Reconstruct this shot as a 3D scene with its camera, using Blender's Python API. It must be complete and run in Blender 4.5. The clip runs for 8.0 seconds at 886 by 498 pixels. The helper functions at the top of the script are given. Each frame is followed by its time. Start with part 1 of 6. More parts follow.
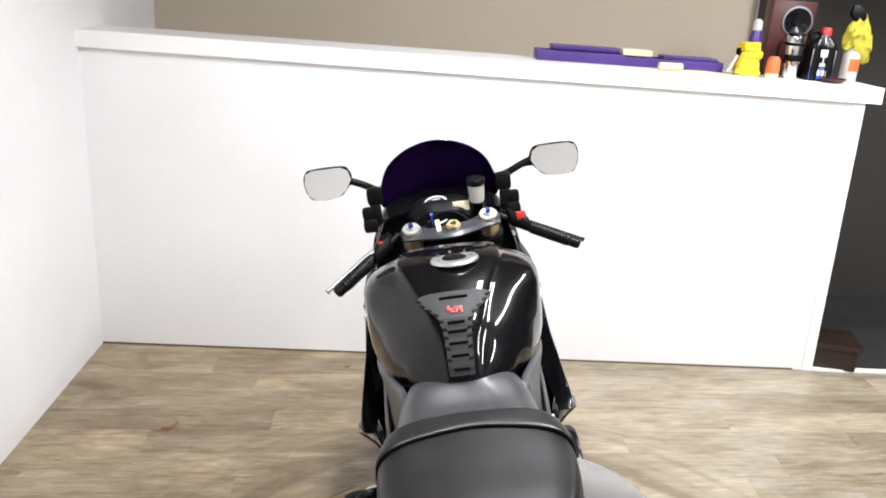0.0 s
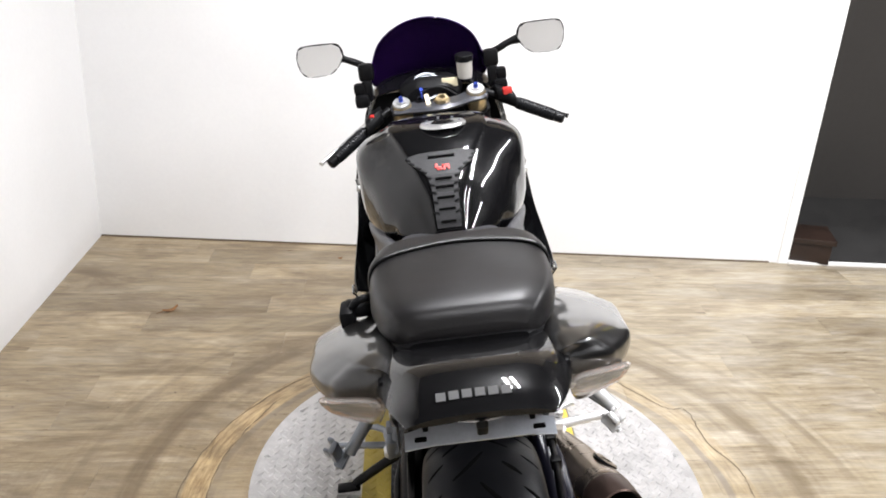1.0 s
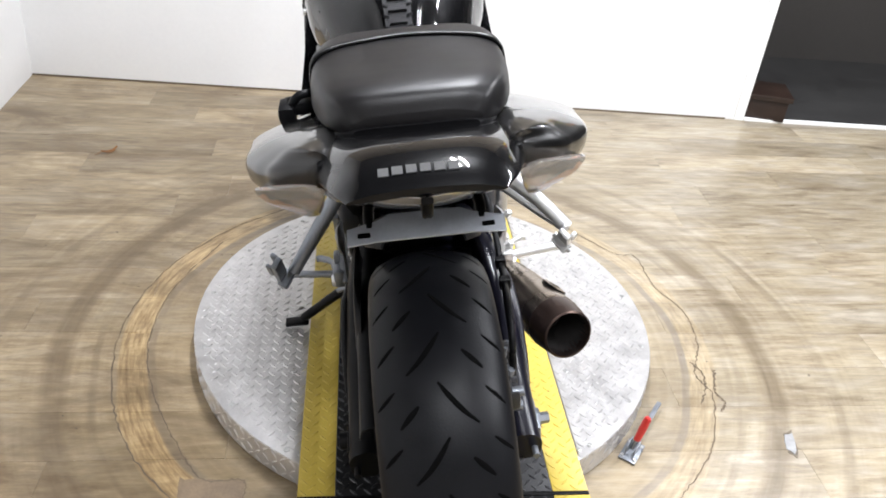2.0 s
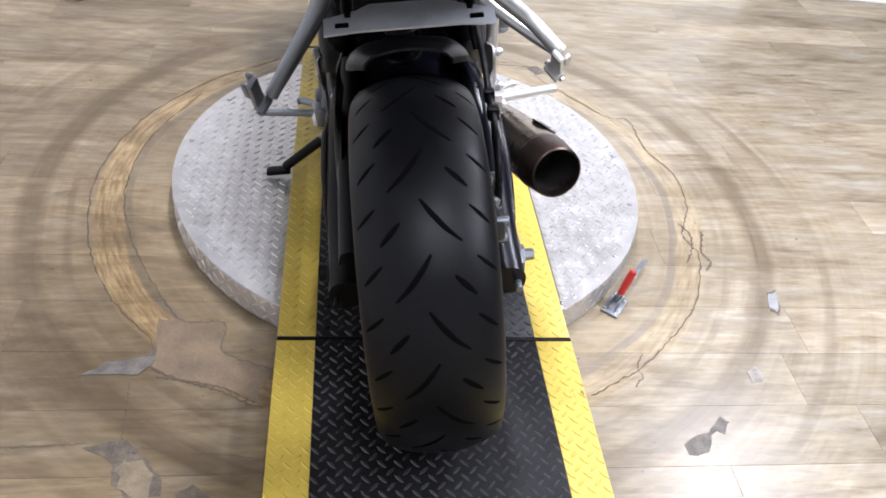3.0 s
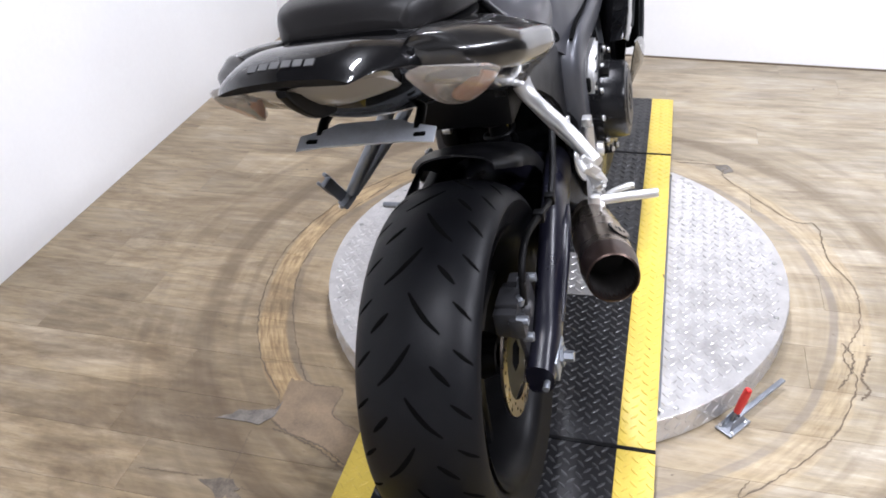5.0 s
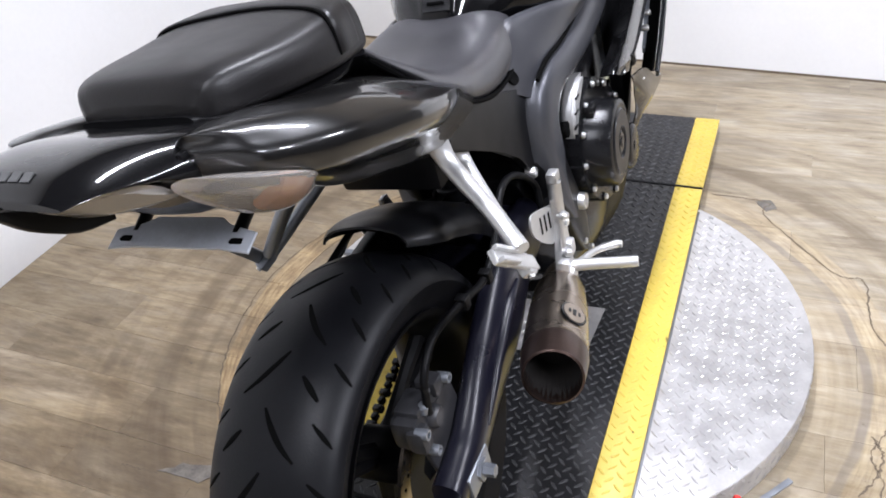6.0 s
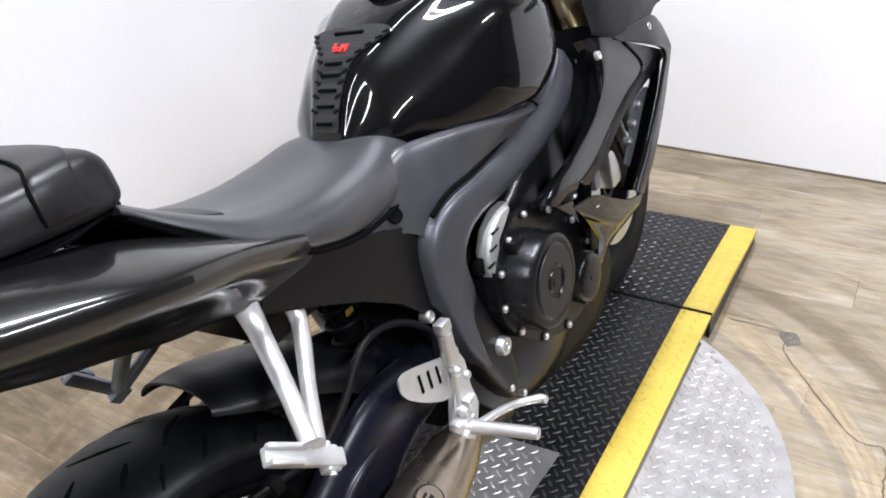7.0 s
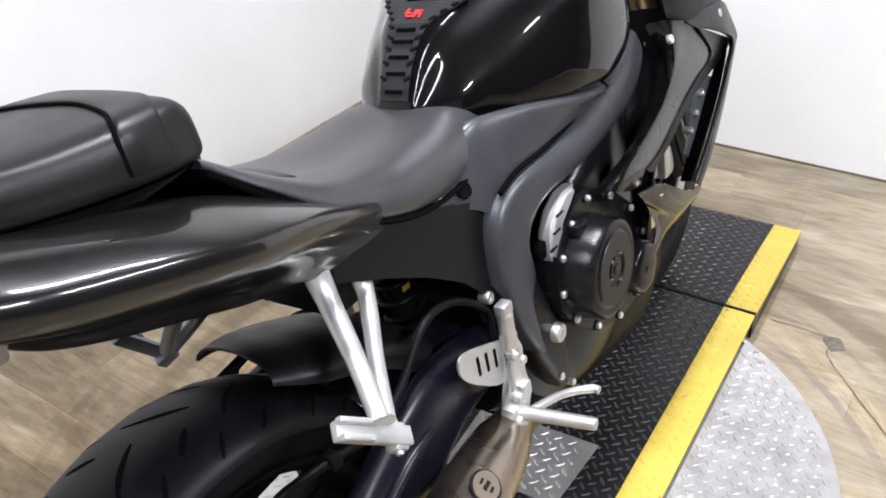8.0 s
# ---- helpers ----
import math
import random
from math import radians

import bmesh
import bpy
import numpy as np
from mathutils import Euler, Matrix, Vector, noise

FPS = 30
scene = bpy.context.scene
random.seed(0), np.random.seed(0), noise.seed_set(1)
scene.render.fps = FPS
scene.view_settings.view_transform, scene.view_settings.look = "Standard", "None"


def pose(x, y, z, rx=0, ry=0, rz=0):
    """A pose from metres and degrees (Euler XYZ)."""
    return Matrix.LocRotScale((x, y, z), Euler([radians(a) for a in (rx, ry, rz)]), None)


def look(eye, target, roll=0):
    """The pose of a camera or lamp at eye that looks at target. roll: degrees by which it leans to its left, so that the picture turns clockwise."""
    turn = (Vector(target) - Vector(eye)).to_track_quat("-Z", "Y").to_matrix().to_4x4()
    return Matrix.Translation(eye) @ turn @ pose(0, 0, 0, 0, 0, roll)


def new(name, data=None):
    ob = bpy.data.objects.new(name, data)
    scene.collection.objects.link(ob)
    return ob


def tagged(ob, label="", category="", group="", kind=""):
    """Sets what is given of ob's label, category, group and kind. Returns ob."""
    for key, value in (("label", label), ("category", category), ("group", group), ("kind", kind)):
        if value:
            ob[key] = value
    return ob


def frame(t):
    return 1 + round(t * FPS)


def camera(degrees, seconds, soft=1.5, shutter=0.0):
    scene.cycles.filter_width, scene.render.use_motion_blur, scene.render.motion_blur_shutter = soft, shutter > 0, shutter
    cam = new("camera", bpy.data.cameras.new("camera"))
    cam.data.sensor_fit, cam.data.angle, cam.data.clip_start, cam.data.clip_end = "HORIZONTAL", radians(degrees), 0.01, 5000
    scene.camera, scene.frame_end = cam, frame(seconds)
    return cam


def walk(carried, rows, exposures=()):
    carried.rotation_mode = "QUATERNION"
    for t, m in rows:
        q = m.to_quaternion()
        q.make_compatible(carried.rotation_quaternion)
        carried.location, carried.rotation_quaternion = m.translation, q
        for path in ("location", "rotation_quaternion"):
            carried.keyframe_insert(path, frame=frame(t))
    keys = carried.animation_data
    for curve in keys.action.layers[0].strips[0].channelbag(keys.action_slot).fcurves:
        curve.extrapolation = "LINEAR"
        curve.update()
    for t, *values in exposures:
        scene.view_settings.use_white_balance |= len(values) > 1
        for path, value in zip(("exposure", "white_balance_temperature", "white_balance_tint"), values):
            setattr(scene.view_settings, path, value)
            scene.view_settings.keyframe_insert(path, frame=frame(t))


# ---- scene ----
cam = camera(58.9, 8.0, soft=1.8)
PATH = [
    (0, (-0.235, -0.843, 1.672), (-0.141, 1.046, 1.022), 1.8),
    (0.5, (-0.252, -0.955, 1.637), (-0.155, 0.925, 0.961), 2.4),
    (1, (-0.231, -0.986, 1.572), (-0.112, 0.832, 0.746), 2.3),
    (1.5, (-0.218, -0.984, 1.514), (-0.039, 0.76, 0.552), 3.4),
    (2, (-0.214, -0.981, 1.455), (0.023, 0.671, 0.353), 5.4),
    (2.2, (-0.219, -0.982, 1.436), (0.025, 0.64, 0.292), 5.7),
    (3.3, (-0.188, -1.01, 1.312), (0.087, 0.409, -0.071), 9.0),
    (3.5, (-0.184, -1.007, 1.307), (0.09, 0.38, -0.108), 9.4),
    (4, (-0.172, -1.004, 1.326), (0.09, 0.394, -0.08), 5.2),
    (4.5, (-0.033, -1.023, 1.369), (-0.124, 0.561, 0.151), -3.1),
    (4.7, (0.092, -1.052, 1.395), (-0.226, 0.535, 0.221), -5.4),
    (5.8, (0.406, -0.77, 1.427), (-0.218, 0.719, 0.247), -4.4),
    (6, (0.433, -0.682, 1.404), (-0.259, 0.772, 0.217), -6.9),
    (6.5, (0.595, -0.444, 1.415), (-0.385, 0.9, 0.304), -6.5),
    (7, (0.681, -0.293, 1.41), (-0.291, 1.088, 0.339), -7.6),
    (7.5, (0.675, -0.26, 1.409), (-0.328, 1.119, 0.363), -8.2),
    (8, (0.59, -0.317, 1.385), (-0.39, 1.036, 0.285), -4.6),
]
walk(cam, [(t, look(eye, target, roll)) for t, eye, target, roll in PATH], [(0.0, 0.0, 6800, 12), (1.2, 0.08, 6800, 12), (2.1, 0.12, 6550, 11), (3.4, -0.02, 6280, 17), (4.1, -0.02, 6280, 17), (4.7, 0.04, 6300, 16), (5.9, -0.06, 6320, 15), (8.0, -0.08, 6500, 13)])
# exposure and light
world = bpy.data.worlds.new("world")
scene.world = world
world.use_nodes = True
world.node_tree.nodes["Background"].inputs[0].default_value = (0.9, 0.93, 1.0, 1)
world.node_tree.nodes["Background"].inputs[1].default_value = 0.25
H = 0.08                       # height of the turntable and ramp deck
CX, CY, RAD = 0.004, 0.757, 0.628   # turntable
CEIL = 2.75
LAMPS = ((0.0, -1.25, 0.50), (0.0, 0.95, 1.05), (2.10, -0.75, 1.40), (2.10, 1.30, 1.25))
LAMP_W, LAMP_C = 70.0, (0.945, 0.985, 1.06)


# ---- materials ----
def nodes_of(name):
    m = bpy.data.materials.new(name)
    m.use_nodes = True
    t = m.node_tree
    return m, t, t.nodes["Principled BSDF"]


def add(t, kind, **values):
    n = t.nodes.new(kind)
    for k, v in values.items():
        n.inputs[k].default_value = v
    return n


def ramp(t, fac, stops):
    r = t.nodes.new("ShaderNodeValToRGB")
    while len(r.color_ramp.elements) < len(stops):
        r.color_ramp.elements.new(0.5)
    for e, (p, c) in zip(r.color_ramp.elements, stops):
        e.position = p
        e.color = (*c, 1) if len(c) == 3 else c
    t.links.new(fac, r.inputs[0])
    return r.outputs[0]


def mixc(t, fac, a, b, how="MIX"):
    n = t.nodes.new("ShaderNodeMix")
    n.data_type, n.blend_type = "RGBA", how
    for sock, v in ((n.inputs[0], fac), (n.inputs[6], a), (n.inputs[7], b)):
        if hasattr(v, "is_linked"):
            t.links.new(v, sock)
        elif isinstance(v, (int, float)):
            sock.default_value = v
        else:
            sock.default_value = (*v, 1)
    return n.outputs[2]


def mth(t, op, a, b=0.0):
    n = t.nodes.new("ShaderNodeMath")
    n.operation = op
    for sock, v in ((n.inputs[0], a), (n.inputs[1], b)):
        if hasattr(v, "is_linked"):
            t.links.new(v, sock)
        else:
            sock.default_value = v
    return n.outputs[0]


def noise_tex(t, scale, detail=4, rough=0.55, stretch=None, space="Object"):
    c = t.nodes.new("ShaderNodeTexCoord")
    n = add(t, "ShaderNodeTexNoise", Scale=scale, Detail=detail, Roughness=rough)
    src = c.outputs[space]
    if stretch:
        mp = t.nodes.new("ShaderNodeMapping")
        mp.inputs["Scale"].default_value = stretch
        t.links.new(src, mp.inputs[0])
        src = mp.outputs[0]
    t.links.new(src, n.inputs["Vector"])
    return n.outputs["Fac"]


def surface(name, color, rough=0.5, metal=0.0, var=0.12, scale=14.0, grain=220.0, bump=0.1, coat=0.0, rvar=0.12, spec=0.5, coat_rough=0.03, coat_ior=1.5):
    """A plain worked surface: colour varied at two scales, roughness varied, fine relief."""
    m, t, b = nodes_of(name)
    big, fine = noise_tex(t, scale), noise_tex(t, grain, 2)
    lo, hi = [c * (1 - var) for c in color], [min(1, c * (1 + var)) for c in color]
    c1 = ramp(t, big, [(0.3, lo), (0.7, hi)])
    c2 = mixc(t, 0.25, c1, ramp(t, fine, [(0.3, lo), (0.7, hi)]))
    t.links.new(c2, b.inputs["Base Color"])
    r = t.nodes.new("ShaderNodeMapRange")
    t.links.new(big, r.inputs[0])
    r.inputs[1].default_value, r.inputs[2].default_value = 0.3, 0.7
    r.inputs[3].default_value, r.inputs[4].default_value = max(0.02, rough * (1 - rvar)), min(1, rough * (1 + rvar))
    t.links.new(r.outputs[0], b.inputs["Roughness"])
    b.inputs["Metallic"].default_value = metal
    b.inputs["Specular IOR Level"].default_value = spec
    if coat:
        b.inputs["Coat Weight"].default_value, b.inputs["Coat Roughness"].default_value, b.inputs["Coat IOR"].default_value = coat, coat_rough, coat_ior
    if bump:
        bp = add(t, "ShaderNodeBump", Strength=bump, Distance=0.0006)
        t.links.new(fine, bp.inputs["Height"])
        t.links.new(bp.outputs[0], b.inputs["Normal"])
    return m


M_WALL = surface("white_paint", (0.79, 0.79, 0.785), 0.55, var=0.04, scale=1.6, grain=60, bump=0.25)
M_TRIM = surface("white_trim", (0.82, 0.82, 0.80), 0.4, var=0.03, scale=3, grain=80, bump=0.1)
M_BEIGE = surface("beige_paint", (0.47, 0.40, 0.31), 0.7, var=0.05, scale=1.2, grain=50)
# passage grey, darkened so that the colour carries the missing light
M_GREY = surface("unlit_grey_paint", (0.040, 0.036, 0.032), 0.75, var=0.12, scale=1.1, grain=40)
M_CEIL = surface("ceiling_grey", (0.035, 0.033, 0.031), 0.8, var=0.03, scale=2)
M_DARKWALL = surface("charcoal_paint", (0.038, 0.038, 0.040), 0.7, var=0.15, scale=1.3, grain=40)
# passage floor: near-black colour stands for the shade in there
M_UNLITFLOOR = surface("unlit_floor", (0.022, 0.021, 0.020), 0.7, var=0.3, scale=3)
M_BROWN = surface("stained_wood", (0.018, 0.008, 0.0045), 0.5, var=0.35, scale=8)
M_PAINT = surface("black_gloss_paint", (0.0030, 0.0030, 0.0034), 0.30, var=0.1, scale=9, grain=500, bump=0.0, coat=1.0, coat_rough=0.022, spec=0.05, coat_ior=1.40)
M_PAINT2 = surface("dulled_black_paint", (0.0038, 0.0036, 0.0036), 0.32, var=0.15, scale=9, grain=500, bump=0.0, coat=1.0, coat_rough=0.030, spec=0.30, coat_ior=1.50)
M_MATT = surface("matt_black_plastic", (0.0045, 0.0046, 0.0054), 0.36, spec=0.24, var=0.15, scale=20, grain=600, bump=0.15)
M_FRAME = surface("satin_dark_metal", (0.070, 0.072, 0.081), 0.34, 0.5, var=0.1, scale=16, grain=500, bump=0.1)
M_SEAT = surface("black_vinyl", (0.0060, 0.0054, 0.0057), 0.40, spec=0.36, var=0.12, scale=12, grain=420, bump=0.4)
M_COVER = surface("satin_black_plastic", (0.036, 0.037, 0.043), 0.36, spec=0.85, var=0.12, scale=18, grain=600, bump=0.15)
# rider's seat: base grey raised to carry part of its sheen
M_SEAT2 = surface("sheen_grey_black_vinyl", (0.032, 0.0315, 0.035), 0.36, spec=0.95, var=0.14, scale=9, grain=420, bump=0.4)
M_RUBBER = surface("tyre_rubber", (0.0036, 0.0038, 0.0050), 0.44, spec=0.20, var=0.2, scale=18, grain=300, bump=0.35)
# near-black for grooves and slots, and for shade drawn between parts
M_GROOVE_SHADE = surface("groove_and_shade_black", (0.002, 0.002, 0.002), 0.95, var=0.1, spec=0.05)
M_BLACK = surface("black_plastic", (0.004, 0.004, 0.0045), 0.42, spec=0.12, var=0.15, scale=20)
M_CASE = surface("black_engine_cover", (0.006, 0.006, 0.0068), 0.24, 0.0, spec=0.22, var=0.12, scale=20, grain=400, bump=0.1)
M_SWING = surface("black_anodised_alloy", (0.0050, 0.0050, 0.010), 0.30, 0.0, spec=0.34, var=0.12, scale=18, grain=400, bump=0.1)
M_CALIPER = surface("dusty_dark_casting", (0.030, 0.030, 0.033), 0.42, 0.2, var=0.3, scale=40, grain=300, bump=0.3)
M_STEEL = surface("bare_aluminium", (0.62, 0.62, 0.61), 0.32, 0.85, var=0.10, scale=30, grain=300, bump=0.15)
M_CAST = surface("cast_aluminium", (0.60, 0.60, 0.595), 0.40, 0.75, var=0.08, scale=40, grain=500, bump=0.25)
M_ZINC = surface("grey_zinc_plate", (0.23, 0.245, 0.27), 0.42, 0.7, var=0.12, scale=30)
M_BRACKET = surface("dull_grey_bracket_plate", (0.50, 0.53, 0.58), 0.46, 0.35, var=0.16, scale=26)
M_EXH = surface("heat_tinted_titanium", (0.33, 0.275, 0.225), 0.27, 1.0, var=0.22, scale=9, grain=260, bump=0.12)
M_EXHTIP = surface("bronzed_outlet", (0.075, 0.050, 0.042), 0.34, 0.9, var=0.2, scale=14)
M_SOOT = surface("soot", (0.008, 0.006, 0.005), 0.8)
M_DECK = surface("diamond_plate_silver", (0.61, 0.595, 0.585), 0.35, 0.74, var=0.16, scale=22, grain=160, bump=0.25)
M_DECKB = surface("diamond_plate_black", (0.011, 0.011, 0.012), 0.34, 0.0, spec=0.28, var=0.3, scale=9, grain=200, bump=0.3)
# lozenges lighter than their deck: worn tops, with glints put into the colour
M_LOZB = surface("worn_glint_lozenge", (0.055, 0.055, 0.058), 0.30, 0.3, var=0.3, scale=30, grain=200)
M_YEL = surface("yellow_safety_paint", (0.56, 0.415, 0.070), 0.42, var=0.16, scale=8, grain=180, bump=0.25)
_t = M_YEL.node_tree
_src = _t.nodes["Principled BSDF"].inputs["Base Color"].links[0].from_socket
_sc = _t.nodes.new("ShaderNodeMapRange")
_t.links.new(noise_tex(_t, 38.0, 5, 0.7, (1, 0.5, 1)), _sc.inputs[0])
_sc.inputs[1].default_value, _sc.inputs[2].default_value, _sc.inputs[4].default_value = 0.64, 0.70, 0.85
_sd = _t.nodes.new("ShaderNodeMapRange")
_t.links.new(noise_tex(_t, 4.0, 3, 0.5), _sd.inputs[0])
_sd.inputs[1].default_value, _sd.inputs[2].default_value = 0.44, 0.60
_t.links.new(mixc(_t, mth(_t, "MULTIPLY", _sc.outputs[0], _sd.outputs[0]), _src, (0.03, 0.026, 0.018)), _t.nodes["Principled BSDF"].inputs["Base Color"])
M_RED = surface("red_rubber", (0.55, 0.03, 0.025), 0.4, var=0.1)
M_BLUE = surface("blue_anodised", (0.05, 0.09, 0.45), 0.25, 0.8, var=0.1)
M_GOLD = surface("champagne_anodised", (0.66, 0.53, 0.32), 0.3, 0.9, var=0.1)
M_CHROME = surface("chrome", (0.8, 0.8, 0.8), 0.1, 1.0, var=0.04)
M_WHITE = surface("white_lettering", (0.75, 0.75, 0.75), 0.4, var=0.05)
M_SILVERINK = surface("silver_ink", (0.085, 0.085, 0.085), 0.6, 0.0, spec=0.1, var=0.1)
M_GLASSM, _t, _b = nodes_of("mirror_glass")
_b.inputs["Base Color"].default_value = (0.95, 0.95, 0.95, 1)
_b.inputs["Metallic"].default_value, _b.inputs["Roughness"].default_value = 1.0, 0.03
M_SCREEN, _t, _b = nodes_of("dark_violet_screen")
_b.inputs["Base Color"].default_value = (0.022, 0.006, 0.062, 1)
_b.inputs["Roughness"].default_value, _b.inputs["Coat Weight"].default_value = 0.12, 1.0
M_LENS, _t, _b = nodes_of("clear_lens")
_b.inputs["Base Color"].default_value = (0.80, 0.75, 0.70, 1)
_b.inputs["Roughness"].default_value, _b.inputs["Transmission Weight"].default_value = 0.10, 0.78
M_TAIL, _t, _b = nodes_of("clear_tail_lens")
_b.inputs["Base Color"].default_value = (0.40, 0.37, 0.34, 1)
_b.inputs["Roughness"].default_value, _b.inputs["Transmission Weight"].default_value = 0.14, 0.20
M_AMBER, _t, _b = nodes_of("amber_bulb_cover")
_b.inputs["Base Color"].default_value = (0.42, 0.17, 0.07, 1)
_b.inputs["Roughness"].default_value = 0.3
M_TUBE, _t, _b = nodes_of("fluorescent_tube")
_b.inputs["Emission Color"].default_value = (1.0, 0.97, 0.92, 1)
_b.inputs["Emission Strength"].default_value = 14.0


# ---- helpers for meshes ----
def part(name, bm, material, parent, label="", smooth=True, angle=None):
    me = bpy.data.meshes.new(name)
    bmesh.ops.recalc_face_normals(bm, faces=bm.faces)
    if smooth:
        for f in bm.faces:
            f.smooth = True
        a = radians(angle or 38)
        for e in bm.edges:
            if len(e.link_faces) == 2 and e.calc_face_angle(0) > a:
                e.smooth = False
    bm.to_mesh(me)
    bm.free()
    me.materials.append(material)
    ob = new(name, me)
    if parent is not None:
        ob.parent = parent
    if label:
        ob["label"] = label
    return ob


def thing(name, m, label, category, group="", kind=""):
    ob = new(name)
    ob.empty_display_size = 0.1
    ob.matrix_world = m
    return tagged(ob, label, category, group, kind)


def box(bm, cx, cy, cz, sx, sy, sz, bevel=0.0, m=None, seg=2):
    r = bmesh.ops.create_cube(bm, size=1, matrix=Matrix.Translation((cx, cy, cz)) @ Matrix.Diagonal((sx, sy, sz, 1)))
    vs = r["verts"]
    if bevel:
        es = list({e for v in vs for e in v.link_edges})
        out = bmesh.ops.bevel(bm, geom=es, offset=bevel, segments=seg, affect="EDGES", profile=0.6)
        vs = list({v for f in out["faces"] for v in f.verts} | {v for v in vs if v.is_valid})
    if m is not None:
        bmesh.ops.transform(bm, matrix=m, verts=vs)
    return vs


def boxes(*specs):
    bm = bmesh.new()
    for s in specs:
        box(bm, *s)
    return bm


def cr(points, n, closed=False):
    """Catmull-Rom through the points, n steps a span."""
    p = np.array(points, float)
    k = len(p)
    out = []
    for i in range(k if closed else k - 1):
        if closed:
            a, b, c, d = p[(i - 1) % k], p[i], p[(i + 1) % k], p[(i + 2) % k]
        else:
            b, c = p[i], p[i + 1]
            a = p[i - 1] if i else 2 * b - c
            d = p[i + 2] if i + 2 < k else 2 * c - b
        for j in range(n):
            u = j / n
            out.append(0.5 * (2 * b + (c - a) * u + (2 * a - 5 * b + 4 * c - d) * u * u + (3 * b - a - 3 * c + d) * u ** 3))
    if not closed:
        out.append(p[-1])
    return np.array(out)


def grid_mesh(bm, g, closed):
    """Faces over a grid of points [row][column]."""
    vs = [[bm.verts.new(q) for q in row] for row in g]
    w = len(vs[0])
    for i in range(len(vs) - 1):
        for j in range(w if closed else w - 1):
            k = (j + 1) % w
            try:
                bm.faces.new((vs[i][j], vs[i][k], vs[i + 1][k], vs[i + 1][j]))
            except ValueError:
                pass
    return vs


def loft(stations, along=6, around=4, closed=True, caps=True, smooth=True):
    """A skin through rings of points (all of one length), smooth both ways."""
    rings = np.array([cr(s, around, closed) if smooth else np.array(s, float) for s in stations])
    cols = [cr(rings[:, j], along) for j in range(rings.shape[1])]
    g = np.stack(cols, 1)
    bm = bmesh.new()
    vs = grid_mesh(bm, g, closed)
    if caps and closed:
        for row in (vs[0], vs[-1]):
            try:
                bm.faces.new(row)
            except ValueError:
                pass
    bmesh.ops.remove_doubles(bm, verts=bm.verts, dist=1e-5)
    return bm


def sym(half):
    """A closed ring from its right half, given from the top middle to the bottom middle as (x, y, z)."""
    mid = [(-x, y, z) for x, y, z in half[::-1] if abs(x) > 1e-6]
    return list(half) + mid


def shell(stations, thick, along=6, around=4):
    """An open skin with thickness."""
    bm = loft(stations, along, around, closed=False)
    bmesh.ops.recalc_face_normals(bm, faces=bm.faces)
    bmesh.ops.solidify(bm, geom=bm.faces[:], thickness=thick)
    return bm


def tube(points, radius, n=12, along=5, smooth=True, caps=True):
    """A round bar along a line; radius a number or one a point."""
    p = cr(points, along) if smooth and len(points) > 2 else np.array(points, float)
    k = len(p)
    rads = np.interp(np.linspace(0, 1, k), np.linspace(0, 1, len(points)), radius if hasattr(radius, "__len__") else [radius] * len(points))
    tang = np.gradient(p, axis=0)
    up = Vector((0.13, 0.21, 0.97))
    g = []
    for i in range(k):
        d = Vector(tang[i]).normalized()
        s = d.cross(up).normalized()
        u = s.cross(d)
        g.append([np.array(Vector(p[i]) + float(rads[i]) * (math.cos(a) * s + math.sin(a) * u)) for a in np.linspace(0, 2 * math.pi, n, endpoint=False)])
    bm = bmesh.new()
    vs = grid_mesh(bm, g, True)
    if caps:
        bm.faces.new(vs[0])
        bm.faces.new(vs[-1])
    return bm


def lathe(profile, origin, axis, n=40, closed=False, a0=0.0, a1=2 * math.pi):
    """A profile of (radius, distance along axis) turned round an axis."""
    ax = Vector(axis).normalized()
    s = ax.orthogonal().normalized()
    u = ax.cross(s)
    o = Vector([float(v) for v in origin])
    full = abs(a1 - a0 - 2 * math.pi) < 1e-6
    g = []
    for r, d in profile:
        g.append([np.array(o + float(d) * ax + float(r) * (math.cos(a) * s + math.sin(a) * u)) for a in np.linspace(a0, a1, n, endpoint=not full)])
    bm = bmesh.new()
    vs = grid_mesh(bm, g + ([g[0]] if closed else []), full)
    bmesh.ops.remove_doubles(bm, verts=bm.verts, dist=1e-6)
    return bm


def plate(outline, origin, ux, uy, thick, bevel=0.0015):
    """A flat piece of the outline (u, v) in the plane of ux and uy, with thickness along their normal."""
    ux, uy, o = Vector(ux).normalized(), Vector(uy), Vector(origin)
    uy = (uy - uy.dot(ux) * ux).normalized()
    nrm = ux.cross(uy)
    bm = bmesh.new()
    outline = [(float(a), float(b)) for a, b in outline]
    lo = [bm.verts.new(o + a * ux + b * uy - nrm * thick / 2) for a, b in outline]
    hi = [bm.verts.new(o + a * ux + b * uy + nrm * thick / 2) for a, b in outline]
    k = len(lo)
    f1, f2 = bm.faces.new(lo[::-1]), bm.faces.new(hi)
    for i in range(k):
        bm.faces.new((lo[i], lo[(i + 1) % k], hi[(i + 1) % k], hi[i]))
    if bevel:
        es = [e for e in bm.edges if (e.verts[0] in lo) == (e.verts[1] in lo)]
        bmesh.ops.bevel(bm, geom=es, offset=bevel, segments=2, affect="EDGES")
    return bm


def merge(*bms):
    out = bmesh.new()
    for b in bms:
        me = bpy.data.meshes.new("tmp")
        b.to_mesh(me)
        b.free()
        out.from_mesh(me)
        bpy.data.meshes.remove(me)
    return out


